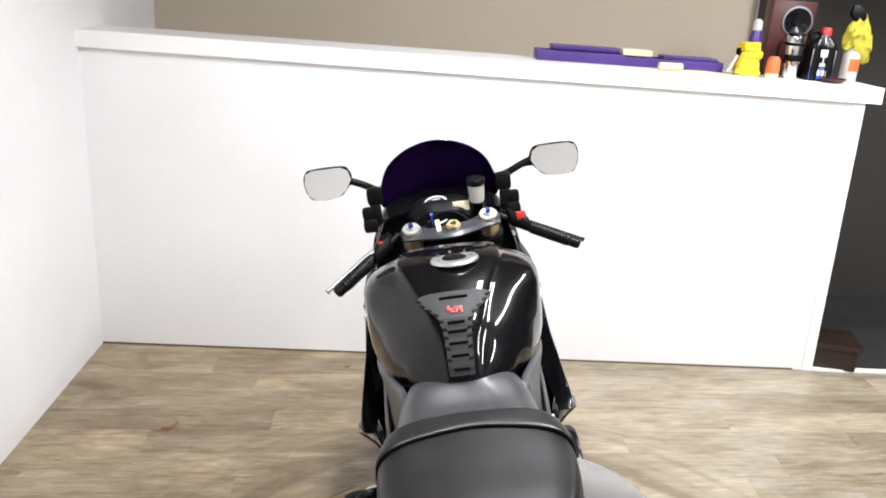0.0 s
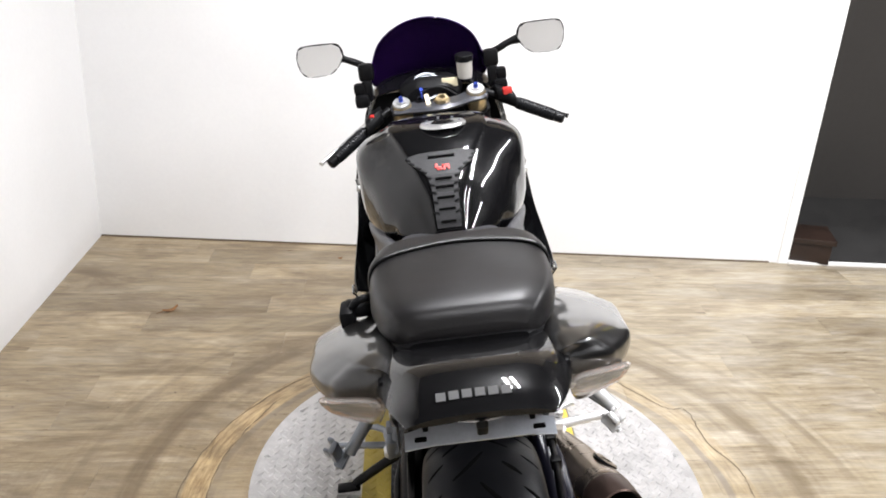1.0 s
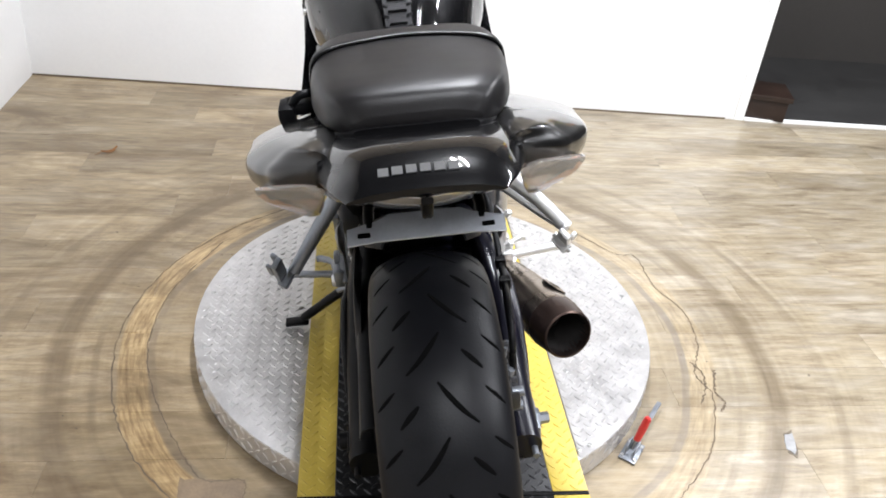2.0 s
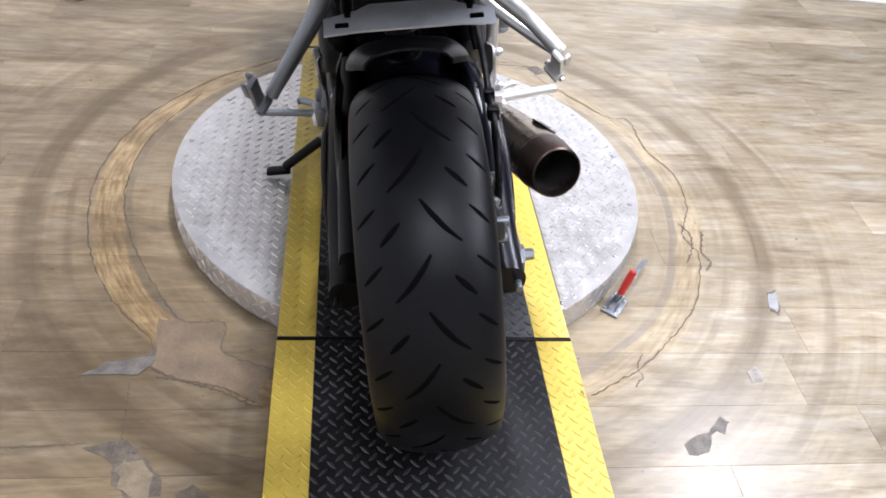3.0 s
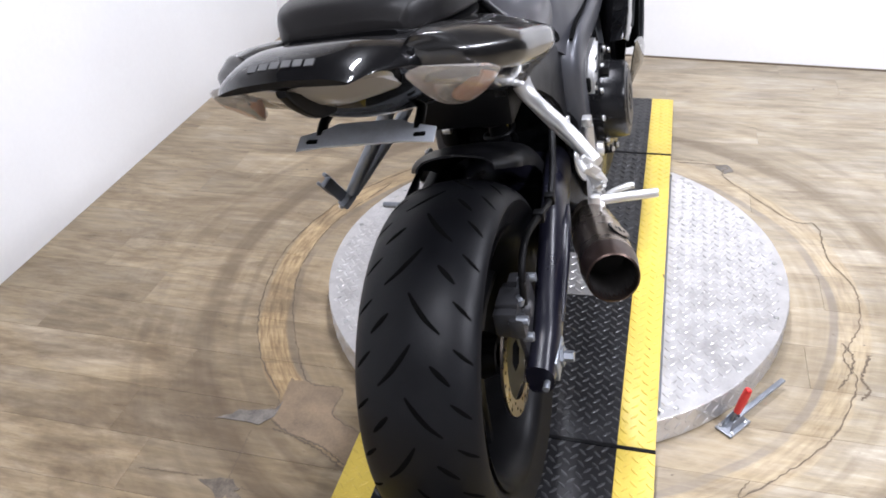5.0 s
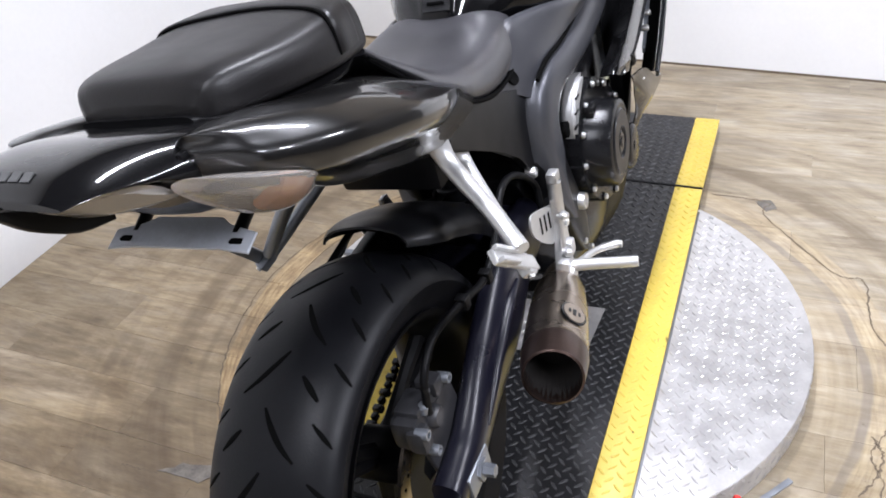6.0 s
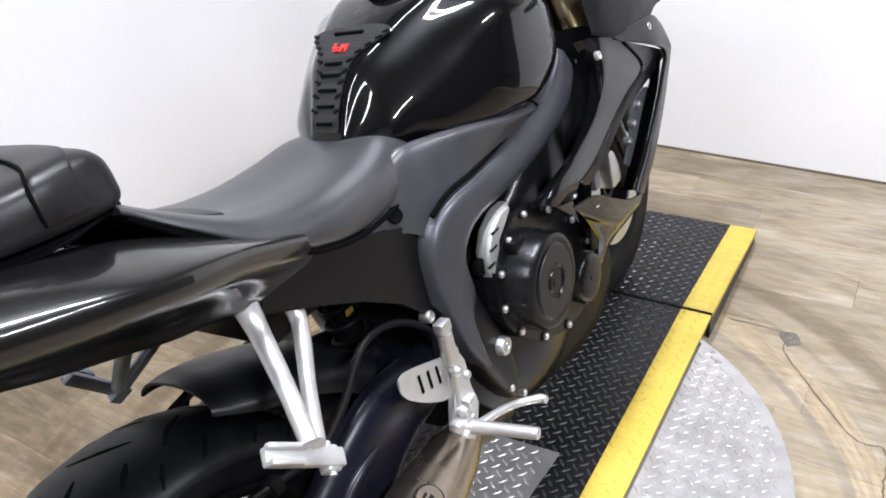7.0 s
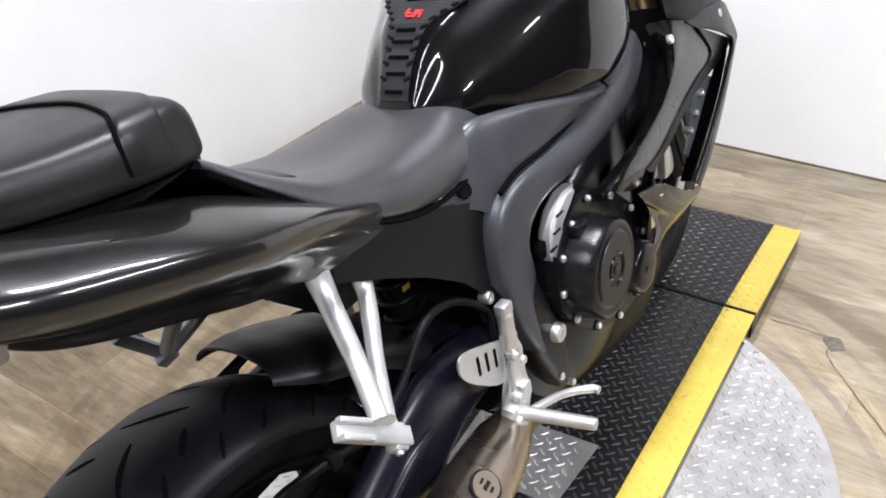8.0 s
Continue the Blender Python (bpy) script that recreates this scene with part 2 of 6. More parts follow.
def bolt_mesh(r=0.006, h=0.005):
    return lathe([(0, h), (r * 0.45, h), (r * 0.5, h * 0.5), (r * 0.6, h), (r * 0.9, h * 0.9), (r, h * 0.6), (r, 0)], (0, 0, 0), (0, 0, 1), 14)


# ---- setting ----
A_WALL = math.atan2(2.363 - 2.581, 1.651 + 1.678)      # the half wall's turn


def wall_y(x):
    return 2.581 + (x + 1.678) * math.tan(A_WALL)


def setting(name, bm, mat, label, category):
    return tagged(part(name, bm, mat, None, smooth=False), label, category, kind="structure")


def hexa(name, pts, z0, z1, mat, label, category, tops=None):
    """An upright block on a quadrilateral of (x, y); tops: its height corner by corner."""
    bm = bmesh.new()
    lo = [bm.verts.new((x, y, z0)) for x, y in pts]
    hi = [bm.verts.new((x, y, tops[i] if tops else z1)) for i, (x, y) in enumerate(pts)]
    bm.faces.new(lo[::-1]), bm.faces.new(hi)
    for i in range(4):
        bm.faces.new((lo[i], lo[(i + 1) % 4], hi[(i + 1) % 4], hi[i]))
    return setting(name, bm, mat, label, category)


XL, XE, XR, YB = -1.660, 1.648, 4.6, -3.6
TOPL, TOPR = 1.366, 1.245
T = 0.12
hexa("wall_left", [(XL - 0.12, YB), (XL, YB), (XL, 3.8), (XL - 0.12, 3.8)], -0.05, CEIL, M_WALL, "white painted plaster side wall", "wall")
for v in bpy.data.objects["wall_left"].data.vertices:
    v.co.x += 0.10 if v.co.z > 1 else 0.0
hexa("wall_back", [(XL, wall_y(XL)), (XE, wall_y(XE)), (XE, wall_y(XE) + T), (XL, wall_y(XL) + T)], 0, 0, M_WALL, "white painted half-height partition wall", "wall", [TOPL, TOPR, TOPR, TOPL])
def floor_material():
    """Greige wood-look vinyl: streaks along the plank, a tone for each plank, scuffed rings and bare patches round the turntable."""
    m, t, b = nodes_of("vinyl_plank")
    geo = t.nodes.new("ShaderNodeNewGeometry")
    info = t.nodes.new("ShaderNodeObjectInfo")
    shift = t.nodes.new("ShaderNodeVectorMath")
    shift.operation = "SCALE"
    comb = t.nodes.new("ShaderNodeCombineXYZ")
    t.links.new(mth(t, "MULTIPLY", info.outputs["Random"], 7.0), comb.inputs[0])
    t.links.new(mth(t, "MULTIPLY", info.outputs["Random"], 13.0), comb.inputs[1])
    addv = t.nodes.new("ShaderNodeVectorMath")
    t.links.new(geo.outputs["Position"], addv.inputs[0])
    t.links.new(comb.outputs[0], addv.inputs[1])

    def streak(sx, sy, scale, detail=6):
        mp = t.nodes.new("ShaderNodeMapping")
        mp.inputs["Scale"].default_value = (sx, sy, 1)
        t.links.new(addv.outputs[0], mp.inputs[0])
        n = add(t, "ShaderNodeTexNoise", Scale=scale, Detail=detail, Roughness=0.62, Distortion=0.35)
        t.links.new(mp.outputs[0], n.inputs["Vector"])
        return n.outputs["Fac"]

    broad, fine, grain = streak(2.0, 8.5, 1.5, 7), streak(3.2, 24, 2.2), streak(6, 120, 3.0, 3)
    c = ramp(t, broad, [(0.30, (0.100, 0.072, 0.036)), (0.41, (0.225, 0.172, 0.096)), (0.49, (0.360, 0.295, 0.175)), (0.57, (0.315, 0.272, 0.200)), (0.69, (0.510, 0.455, 0.350))])
    c = mixc(t, 0.36, c, ramp(t, fine, [(0.34, (0.095, 0.064, 0.035)), (0.50, (0.34, 0.275, 0.185)), (0.64, (0.53, 0.475, 0.375))]))
    c = mixc(t, 0.16, c, ramp(t, grain, [(0.35, (0.13, 0.095, 0.06)), (0.6, (0.46, 0.38, 0.28))]))
    tone = t.nodes.new("ShaderNodeMapRange")
    t.links.new(info.outputs["Random"], tone.inputs[0])
    tone.inputs[3].default_value, tone.inputs[4].default_value = 0.74, 1.16
    hs = add(t, "ShaderNodeHueSaturation", Saturation=0.88)
    t.links.new(tone.outputs[0], hs.inputs["Value"])
    t.links.new(c, hs.inputs["Color"])
    c = hs.outputs[0]
    # distance from the turntable's middle, a little uneven
    sub = t.nodes.new("ShaderNodeVectorMath")
    sub.operation = "SUBTRACT"
    t.links.new(geo.outputs["Position"], sub.inputs[0])
    sub.inputs[1].default_value = (CX, CY, 0)
    ln = t.nodes.new("ShaderNodeVectorMath")
    ln.operation = "LENGTH"
    t.links.new(sub.outputs[0], ln.inputs[0])
    wob = add(t, "ShaderNodeTexNoise", Scale=3.0, Detail=3)
    t.links.new(geo.outputs["Position"], wob.inputs["Vector"])
    r = mth(t, "ADD", ln.outputs["Value"], mth(t, "MULTIPLY", mth(t, "SUBTRACT", wob.outputs["Fac"], 0.5), 0.05))
    blot = add(t, "ShaderNodeTexNoise", Scale=5.0, Detail=5, Roughness=0.65)
    t.links.new(geo.outputs["Position"], blot.inputs["Vector"])

    def band(r0, r1, soft):
        up, dn = t.nodes.new("ShaderNodeMapRange"), t.nodes.new("ShaderNodeMapRange")
        for n, a0, a1 in ((up, r0 - soft, r0), (dn, r1 + soft, r1)):
            t.links.new(r, n.inputs[0])
            n.inputs[1].default_value, n.inputs[2].default_value = a0, a1
        return mth(t, "MULTIPLY", up.outputs[0], dn.outputs[0])

    def patchy(x, lo, hi):
        n = t.nodes.new("ShaderNodeMapRange")
        t.links.new(blot.outputs["Fac"], n.inputs[0])
        n.inputs[1].default_value, n.inputs[2].default_value = lo, hi
        return mth(t, "MULTIPLY", x, n.outputs[0])

    c = mixc(t, mth(t, "MULTIPLY", patchy(band(0.965, 1.0, 0.025), 0.22, 0.55), 0.72), c, (0.080, 0.055, 0.034))
    c = mixc(t, mth(t, "MULTIPLY", patchy(band(1.035, 1.06, 0.03), 0.34, 0.70), 0.45), c, (0.10, 0.075, 0.052))
    c = mixc(t, mth(t, "MULTIPLY", patchy(band(0.63, 0.745, 0.02), 0.25, 0.60), 0.35), c, (0.30, 0.245, 0.175))
    # polishing marks that run round the turntable
    sp = t.nodes.new("ShaderNodeSeparateXYZ")
    t.links.new(sub.outputs[0], sp.inputs[0])
    pol = t.nodes.new("ShaderNodeCombineXYZ")
    t.links.new(mth(t, "MULTIPLY", ln.outputs["Value"], 34.0), pol.inputs[0])
    t.links.new(mth(t, "MULTIPLY", mth(t, "ARCTAN2", sp.outputs[1], sp.outputs[0]), 1.3), pol.inputs[1])
    slat = t.nodes.new("ShaderNodeCombineXYZ")
    t.links.new(mth(t, "MULTIPLY", ln.outputs["Value"], 95.0), slat.inputs[0])
    t.links.new(mth(t, "MULTIPLY", mth(t, "ARCTAN2", sp.outputs[1], sp.outputs[0]), 9.0), slat.inputs[1])
    slatn = add(t, "ShaderNodeTexNoise", Scale=1.0, Detail=4, Roughness=0.6)
    t.links.new(slat.outputs[0], slatn.inputs["Vector"])
    gr = slatn.outputs["Fac"]
    swirl = add(t, "ShaderNodeTexNoise", Scale=1.0, Detail=5, Roughness=0.65)
    t.links.new(pol.outputs[0], swirl.inputs["Vector"])
    sw = ramp(t, swirl.outputs["Fac"], [(0.32, (0.13, 0.092, 0.05)), (0.50, (0.33, 0.265, 0.165)), (0.68, (0.52, 0.46, 0.35))])
    c = mixc(t, mth(t, "MULTIPLY", patchy(band(0.64, 1.24, 0.15), 0.30, 0.70), 0.34), c, sw)
    c = mixc(t, mth(t, "MULTIPLY", patchy(band(1.15, 1.165, 0.012), 0.36, 0.66), 0.45), c, (0.11, 0.085, 0.06))
    c = mixc(t, mth(t, "MULTIPLY", patchy(band(0.885, 0.895, 0.008), 0.36, 0.62), 0.40), c, (0.13, 0.10, 0.07))
    sx = t.nodes.new("ShaderNodeSeparateXYZ")
    t.links.new(geo.outputs["Position"], sx.inputs[0])
    lefty = t.nodes.new("ShaderNodeMapRange")
    t.links.new(sx.outputs[0], lefty.inputs[0])
    lefty.inputs[1].default_value, lefty.inputs[2].default_value, lefty.inputs[3].default_value, lefty.inputs[4].default_value = -0.25, 0.35, 1.0, 0.42
    bare = mth(t, "MULTIPLY", patchy(band(0.765, 0.83, 0.008), 0.10, 0.40), lefty.outputs[0])
    c = mixc(t, mth(t, "MULTIPLY", bare, 0.80), c, ramp(t, gr, [(0.34, (0.22, 0.14, 0.065)), (0.62, (0.56, 0.44, 0.26))]))
    c = mixc(t, mth(t, "MULTIPLY", patchy(band(0.742, 0.757, 0.006), 0.30, 0.55), 0.55), c, (0.16, 0.14, 0.125))
    # old black scuffs and a general grime
    dmap = t.nodes.new("ShaderNodeMapping")
    dmap.inputs["Scale"].default_value = (0.9, 2.4, 1)
    t.links.new(geo.outputs["Position"], dmap.inputs[0])
    dirt = add(t, "ShaderNodeTexNoise", Scale=2.6, Detail=8, Roughness=0.72, Distortion=0.5)
    t.links.new(dmap.outputs[0], dirt.inputs["Vector"])
    dm = t.nodes.new("ShaderNodeMapRange")
    t.links.new(dirt.outputs["Fac"], dm.inputs[0])
    dm.inputs[1].default_value, dm.inputs[2].default_value, dm.inputs[4].default_value = 0.44, 0.63, 0.70
    worn = t.nodes.new("ShaderNodeMapRange")
    t.links.new(sx.outputs[0], worn.inputs[0])
    worn.inputs[1].default_value, worn.inputs[2].default_value, worn.inputs[3].default_value, worn.inputs[4].default_value = -0.6, 0.9, 1.0, 0.5
    c = mixc(t, mth(t, "MULTIPLY", dm.outputs[0], worn.outputs[0]), c, (0.120, 0.084, 0.046))
    # a large brown stain where the ramp's traffic has worn the finish through
    far = t.nodes.new("ShaderNodeVectorMath")
    far.operation = "DISTANCE"
    t.links.new(geo.outputs["Position"], far.inputs[0])
    far.inputs[1].default_value = (-0.75, -0.10, 0)
    edge_n = add(t, "ShaderNodeTexNoise", Scale=3.2, Detail=7, Roughness=0.68, Distortion=0.6)
    t.links.new(dmap.outputs[0], edge_n.inputs["Vector"])
    stain = t.nodes.new("ShaderNodeMapRange")
    t.links.new(mth(t, "ADD", far.outputs["Value"], mth(t, "MULTIPLY", mth(t, "SUBTRACT", edge_n.outputs["Fac"], 0.5), 2.6)), stain.inputs[0])
    stain.inputs[1].default_value, stain.inputs[2].default_value, stain.inputs[3].default_value, stain.inputs[4].default_value = 0.20, 0.95, 0.60, 0.0
    c = mixc(t, stain.outputs[0], c, (0.50, 0.45, 0.37), "MULTIPLY")
    spots = add(t, "ShaderNodeTexNoise", Scale=46.0, Detail=2)
    t.links.new(geo.outputs["Position"], spots.inputs["Vector"])
    sm = t.nodes.new("ShaderNodeMapRange")
    t.links.new(spots.outputs["Fac"], sm.inputs[0])
    sm.inputs[1].default_value, sm.inputs[2].default_value, sm.inputs[4].default_value = 0.74, 0.78, 0.7
    c = mixc(t, sm.outputs[0], c, (0.05, 0.038, 0.028))
    # warmer light on the side away from the passage, multiplied into the floor's colour
    warm_side = mth(t, "ADD", sx.outputs[0], mth(t, "MULTIPLY", mth(t, "SUBTRACT", dirt.outputs["Fac"], 0.5), 1.8))
    om = t.nodes.new("ShaderNodeMapRange")
    t.links.new(warm_side, om.inputs[0])
    om.inputs[1].default_value, om.inputs[2].default_value, om.inputs[3].default_value, om.inputs[4].default_value = -0.7, 0.7, 0.68, 0.0
    c = mixc(t, om.outputs[0], c, (0.95, 0.84, 0.68), "MULTIPLY")
    t.links.new(c, b.inputs["Base Color"])
    rr = t.nodes.new("ShaderNodeMapRange")
    t.links.new(fine, rr.inputs[0])
    rr.inputs[3].default_value, rr.inputs[4].default_value = 0.22, 0.40
    t.links.new(rr.outputs[0], b.inputs["Roughness"])
    bp = add(t, "ShaderNodeBump", Strength=0.12, Distance=0.001)
    t.links.new(grain, bp.inputs["Height"])
    t.links.new(bp.outputs[0], b.inputs["Normal"])
    return m


M_FLOOR = floor_material()
M_GAP = surface("plank_gap", (0.26, 0.21, 0.145), 0.8, var=0.2)
M_JOINT = surface("dark_joint", (0.12, 0.09, 0.06), 0.8, var=0.2)
M_BARE = surface("bare_brown_subfloor", (0.185, 0.130, 0.078), 0.6, var=0.42, scale=11, grain=160, bump=0.4)
M_GLUE = surface("grey_filler", (0.13, 0.115, 0.098), 0.6, var=0.6, scale=34, grain=200, bump=0.6)
M_CHIP = surface("dark_chipped_edge", (0.130, 0.105, 0.078), 0.75, var=0.6, scale=40, grain=200, bump=0.7)
M_TAN = surface("bare_tan_board", (0.22, 0.172, 0.108), 0.7, var=0.45, scale=24, grain=180, bump=0.5)
M_PALE = surface("pale_filler", (0.27, 0.27, 0.27), 0.6, var=0.25, scale=40, grain=180, bump=0.4)
M_GLUE2 = surface("thin_grey_filler", (0.26, 0.235, 0.205), 0.6, var=0.45, scale=34, grain=200, bump=0.4)
M_PURPLE = surface("purple_plastic", (0.055, 0.024, 0.165), 0.35, var=0.15)
M_SPONGE = surface("yellow_foam", (0.72, 0.50, 0.03), 0.85, var=0.15, scale=60, grain=300, bump=0.8)
M_RAG = surface("yellow_cloth", (0.42, 0.37, 0.035), 0.9, var=0.2, scale=40, grain=400, bump=0.8)
M_ORANGE = surface("orange_plastic", (0.60, 0.15, 0.04), 0.45, var=0.15)
M_OXBLOOD = surface("dark_red_lacquer", (0.06, 0.012, 0.010), 0.35, var=0.2)
M_CREAM = surface("cream_paper", (0.70, 0.62, 0.42), 0.7, var=0.1)
M_MILKY = surface("milky_plastic", (0.52, 0.50, 0.46), 0.35, var=0.06)
M_LBLUE = surface("blue_label", (0.04, 0.10, 0.42), 0.4, var=0.1)
M_LEAF = surface("dry_leaf", (0.20, 0.09, 0.03), 0.7, var=0.3, scale=90)
M_CARBON, _t, _b = nodes_of("carbon_weave")
_ck = add(_t, "ShaderNodeTexChecker", Scale=330.0)
_tc = _t.nodes.new("ShaderNodeTexCoord")
_mp = _t.nodes.new("ShaderNodeMapping")
_mp.inputs["Rotation"].default_value = (0, 0, radians(45))
_t.links.new(_tc.outputs["Object"], _mp.inputs[0])
_t.links.new(_mp.outputs[0], _ck.inputs["Vector"])
_ck.inputs["Color1"].default_value, _ck.inputs["Color2"].default_value = (0.004, 0.004, 0.0045, 1), (0.030, 0.030, 0.032, 1)
_t.links.new(_ck.outputs[0], _b.inputs["Base Color"])
_b.inputs["Roughness"].default_value = 0.55
_b.inputs["Specular IOR Level"].default_value = 0.3

# ---- floor, walls, ceiling ----
floor = setting("floor", boxes((1.46, -0.5, -0.02, 6.5, 6.4, 0.016)), M_GAP, "worn greige wood-look vinyl plank floor", "floor")
hexa("wall_cap", [(XL, wall_y(XL) - 0.022), (XE + 0.07, wall_y(XE) - 0.022), (XE + 0.07, wall_y(XE) + 0.30), (XL, wall_y(XL) + 0.30)], 1.3, 1.4, M_TRIM,
     "white painted ledge board on the partition", "trim", [1.436, 1.302, 1.302, 1.436])
bpy.data.objects["wall_cap"].data.vertices.foreach_set("co", [c for v in bpy.data.objects["wall_cap"].data.vertices for c in (v.co.x, v.co.y, v.co.z if v.index > 3 else (1.366 if v.co.x < 0 else 1.236))])
hexa("trim_post", [(XE - 0.035, wall_y(XE) - 0.004), (XE + 0.012, wall_y(XE) - 0.006), (XE + 0.012, wall_y(XE) + T + 0.01), (XE - 0.035, wall_y(XE) + T + 0.01)], 0.0, 1.234, M_TRIM, "white painted end post of the partition", "trim")
# thin dark strip, slightly proud of the wall at its foot
hexa("wall_foot_strip", [(XL + 0.001, wall_y(XL) - 0.005), (XE - 0.078, wall_y(XE - 0.078) - 0.005), (XE - 0.078, wall_y(XE - 0.078) + 0.01), (XL + 0.001, wall_y(XL) + 0.01)], 0.0, 0.007, M_JOINT, "thin dark line along the wall foot", "trim")
hexa("wall_upper", [(XL, 3.62), (XE - 0.05, 3.42), (XE - 0.05, 3.52), (XL, 3.72)], -0.05, CEIL, M_BEIGE, "beige painted wall behind the partition", "wall")
hexa("wall_side_room", [(XE - 0.05, 3.30), (XR, 3.18), (XR, 3.28), (XE - 0.05, 3.40)], -0.05, CEIL, M_GREY, "grey wall of the side passage, its dimness put into the colour", "wall")
hexa("wall_passage", [(XE - 0.06, wall_y(XE) + T + 0.02), (XE, wall_y(XE) + T + 0.02), (XE, 3.31), (XE - 0.06, 3.31)], -0.05, 1.22, M_GREY, "grey return wall of the passage, its dimness put into the colour", "wall")
# added out of view, to keep lamp light out of the passage
hexa("shade_panel", [(1.95, 2.32), (XR, 2.22), (XR, 2.32), (1.95, 2.42)], 2.0, CEIL, M_GREY, "unseen grey panel added to shade the passage", "wall")
# added out of view; its charcoal keeps reflections on the gloss paint dark
hexa("wall_right", [(XR, YB), (XR + 0.1, YB), (XR + 0.1, 3.6), (XR, 3.6)], -0.05, CEIL, M_DARKWALL, "unseen charcoal wall added to darken the motorcycle's reflections", "wall")
hexa("wall_rear", [(XL, YB - 0.1), (XR, YB - 0.1), (XR, YB), (XL, YB)], -0.05, CEIL, M_WALL, "white painted rear wall", "wall")
setting("ceiling", boxes((1.46, 0.1, CEIL + 0.05, 6.6, 7.6, 0.1)), M_CEIL, "dim grey workshop ceiling", "ceiling")
hexa("floor_passage", [(XE + 0.013, wall_y(XE) + 0.04), (XR, wall_y(XR) + 0.04), (XR, 3.2), (XE + 0.013, 3.31)], -0.012, 0.006, M_UNLITFLOOR, "floor of the side passage, its lack of light put into the colour", "floor")
hexa("threshold", [(XE + 0.014, wall_y(XE) - 0.012), (XR, wall_y(XR) - 0.02), (XR, wall_y(XR) + 0.012), (XE + 0.014, wall_y(XE) + 0.012)], -0.01, 0.012, M_TRIM, "white threshold strip on the floor", "trim")
st = thing("wooden_step", pose(1.775, 2.44, 0.006, 0, 0, -14) @ Matrix.Scale(0.85, 4), "dark stained wooden step block in the passage", "step")
part("tread", boxes((0, 0, 0.135, 0.26, 0.24, 0.03, 0.004)), M_BROWN, st)
part("riser", boxes((0, 0, 0.06, 0.23, 0.21, 0.12, 0.004)), M_BROWN, st)

# ---- ceiling lights ----
for lx, ly, power in LAMPS:
    fx = thing("ceiling_light", pose(lx, ly, CEIL), "white twin-tube fluorescent light on the ceiling", "light", "ceiling lights")
    part("housing", boxes((0, 0, -0.02, 0.16, 1.22, 0.04, 0.004)), M_TRIM, fx)
    for dx in (-0.045, 0.045):
        part("tube", tube([(dx, -0.58, -0.058), (dx, 0.58, -0.058)], 0.013, smooth=False), M_TUBE, fx)
        for dy in (-0.595, 0.595):
            part("tube_socket", boxes((dx, dy, -0.055, 0.03, 0.02, 0.045, 0.003)), M_TRIM, fx)
        la = bpy.data.lights.new("tube_light", "AREA")
        la.shape, la.size, la.size_y, la.energy, la.color = "RECTANGLE", 0.03, 1.16, LAMP_W * power / 2, LAMP_C
        lo = new("tube_light", la)
        lo.matrix_world = pose(lx + dx, ly, CEIL - 0.085)


# ---- diamond plate ----
def lozenges(spots, mat, parent, name="tread_relief", length=0.0255, width=0.0066, h=0.0021, label=""):
    """Raised lozenges, as (x, y, z, turn) or with a full matrix; one joined relief."""
    verts, faces = [], []
    shape = [(-0.5, 0, 0), (-0.22, 0.5, 0), (0.22, 0.5, 0), (0.5, 0, 0), (0.22, -0.5, 0), (-0.22, -0.5, 0), (-0.30, 0, 1), (-0.15, 0.2, 1), (0.15, 0.2, 1), (0.30, 0, 1), (0.15, -0.2, 1), (-0.15, -0.2, 1)]
    for m in spots:
        k = len(verts)
        for x, y, z in shape:
            verts.append(tuple(m @ Vector((x * length, y * width, z * h - 0.0002))))
        for i in range(6):
            j = (i + 1) % 6
            faces.append((k + i, k + j, k + 6 + j, k + 6 + i))
        faces.append(tuple(k + 6 + i for i in range(6)))
    me = bpy.data.meshes.new(name)
    me.from_pydata(verts, [], faces)
    me.materials.append(mat)
    ob = new(name, me)
    ob.parent = parent
    ob["kind"] = "stuff"
    return ob


def plate_spots(x0, x1, y0, y1, z, keep=None, step=0.0152, slope=None):
    out = []
    nx, ny = int((x1 - x0) / step), int((y1 - y0) / step)
    for i in range(nx):
        for j in range(ny):
            if (i + j) % 2:
                continue
            x, y = x0 + (i + 0.5) * (x1 - x0) / nx, y0 + (j + 0.5) * (y1 - y0) / ny
            if keep and not keep(x, y):
                continue
            a = 45 if j % 2 else -45
            zz, tilt = (slope(y) if slope else (z, 0))
            out.append(Matrix.Translation((x, y, zz)) @ Matrix.Rotation(tilt, 4, "X") @ Matrix.Rotation(radians(a), 4, "Z"))
    return out


WIN, WOUT = 0.236, 0.316        # half widths of the black track and of the whole ramp
Y0, Y1 = 0.121, 1.394           # track across the turntable
tt = thing("turntable", pose(CX, CY, 0), "low round silver diamond-plate turntable with a black and yellow track", "turntable")
part("rim", lathe([(RAD - 0.004, 0.004), (RAD, 0.006), (RAD, H - 0.003), (RAD - 0.003, H - 0.001), (RAD - 0.012, H - 0.001)], (0, 0, 0), (0, 0, 1), 128), M_DECK, tt)
part("base", lathe([(0, H - 0.006), (RAD - 0.012, H - 0.006), (RAD - 0.012, 0.003), (0, 0.003)], (0, 0, 0), (0, 0, 1), 96), M_ZINC, tt)
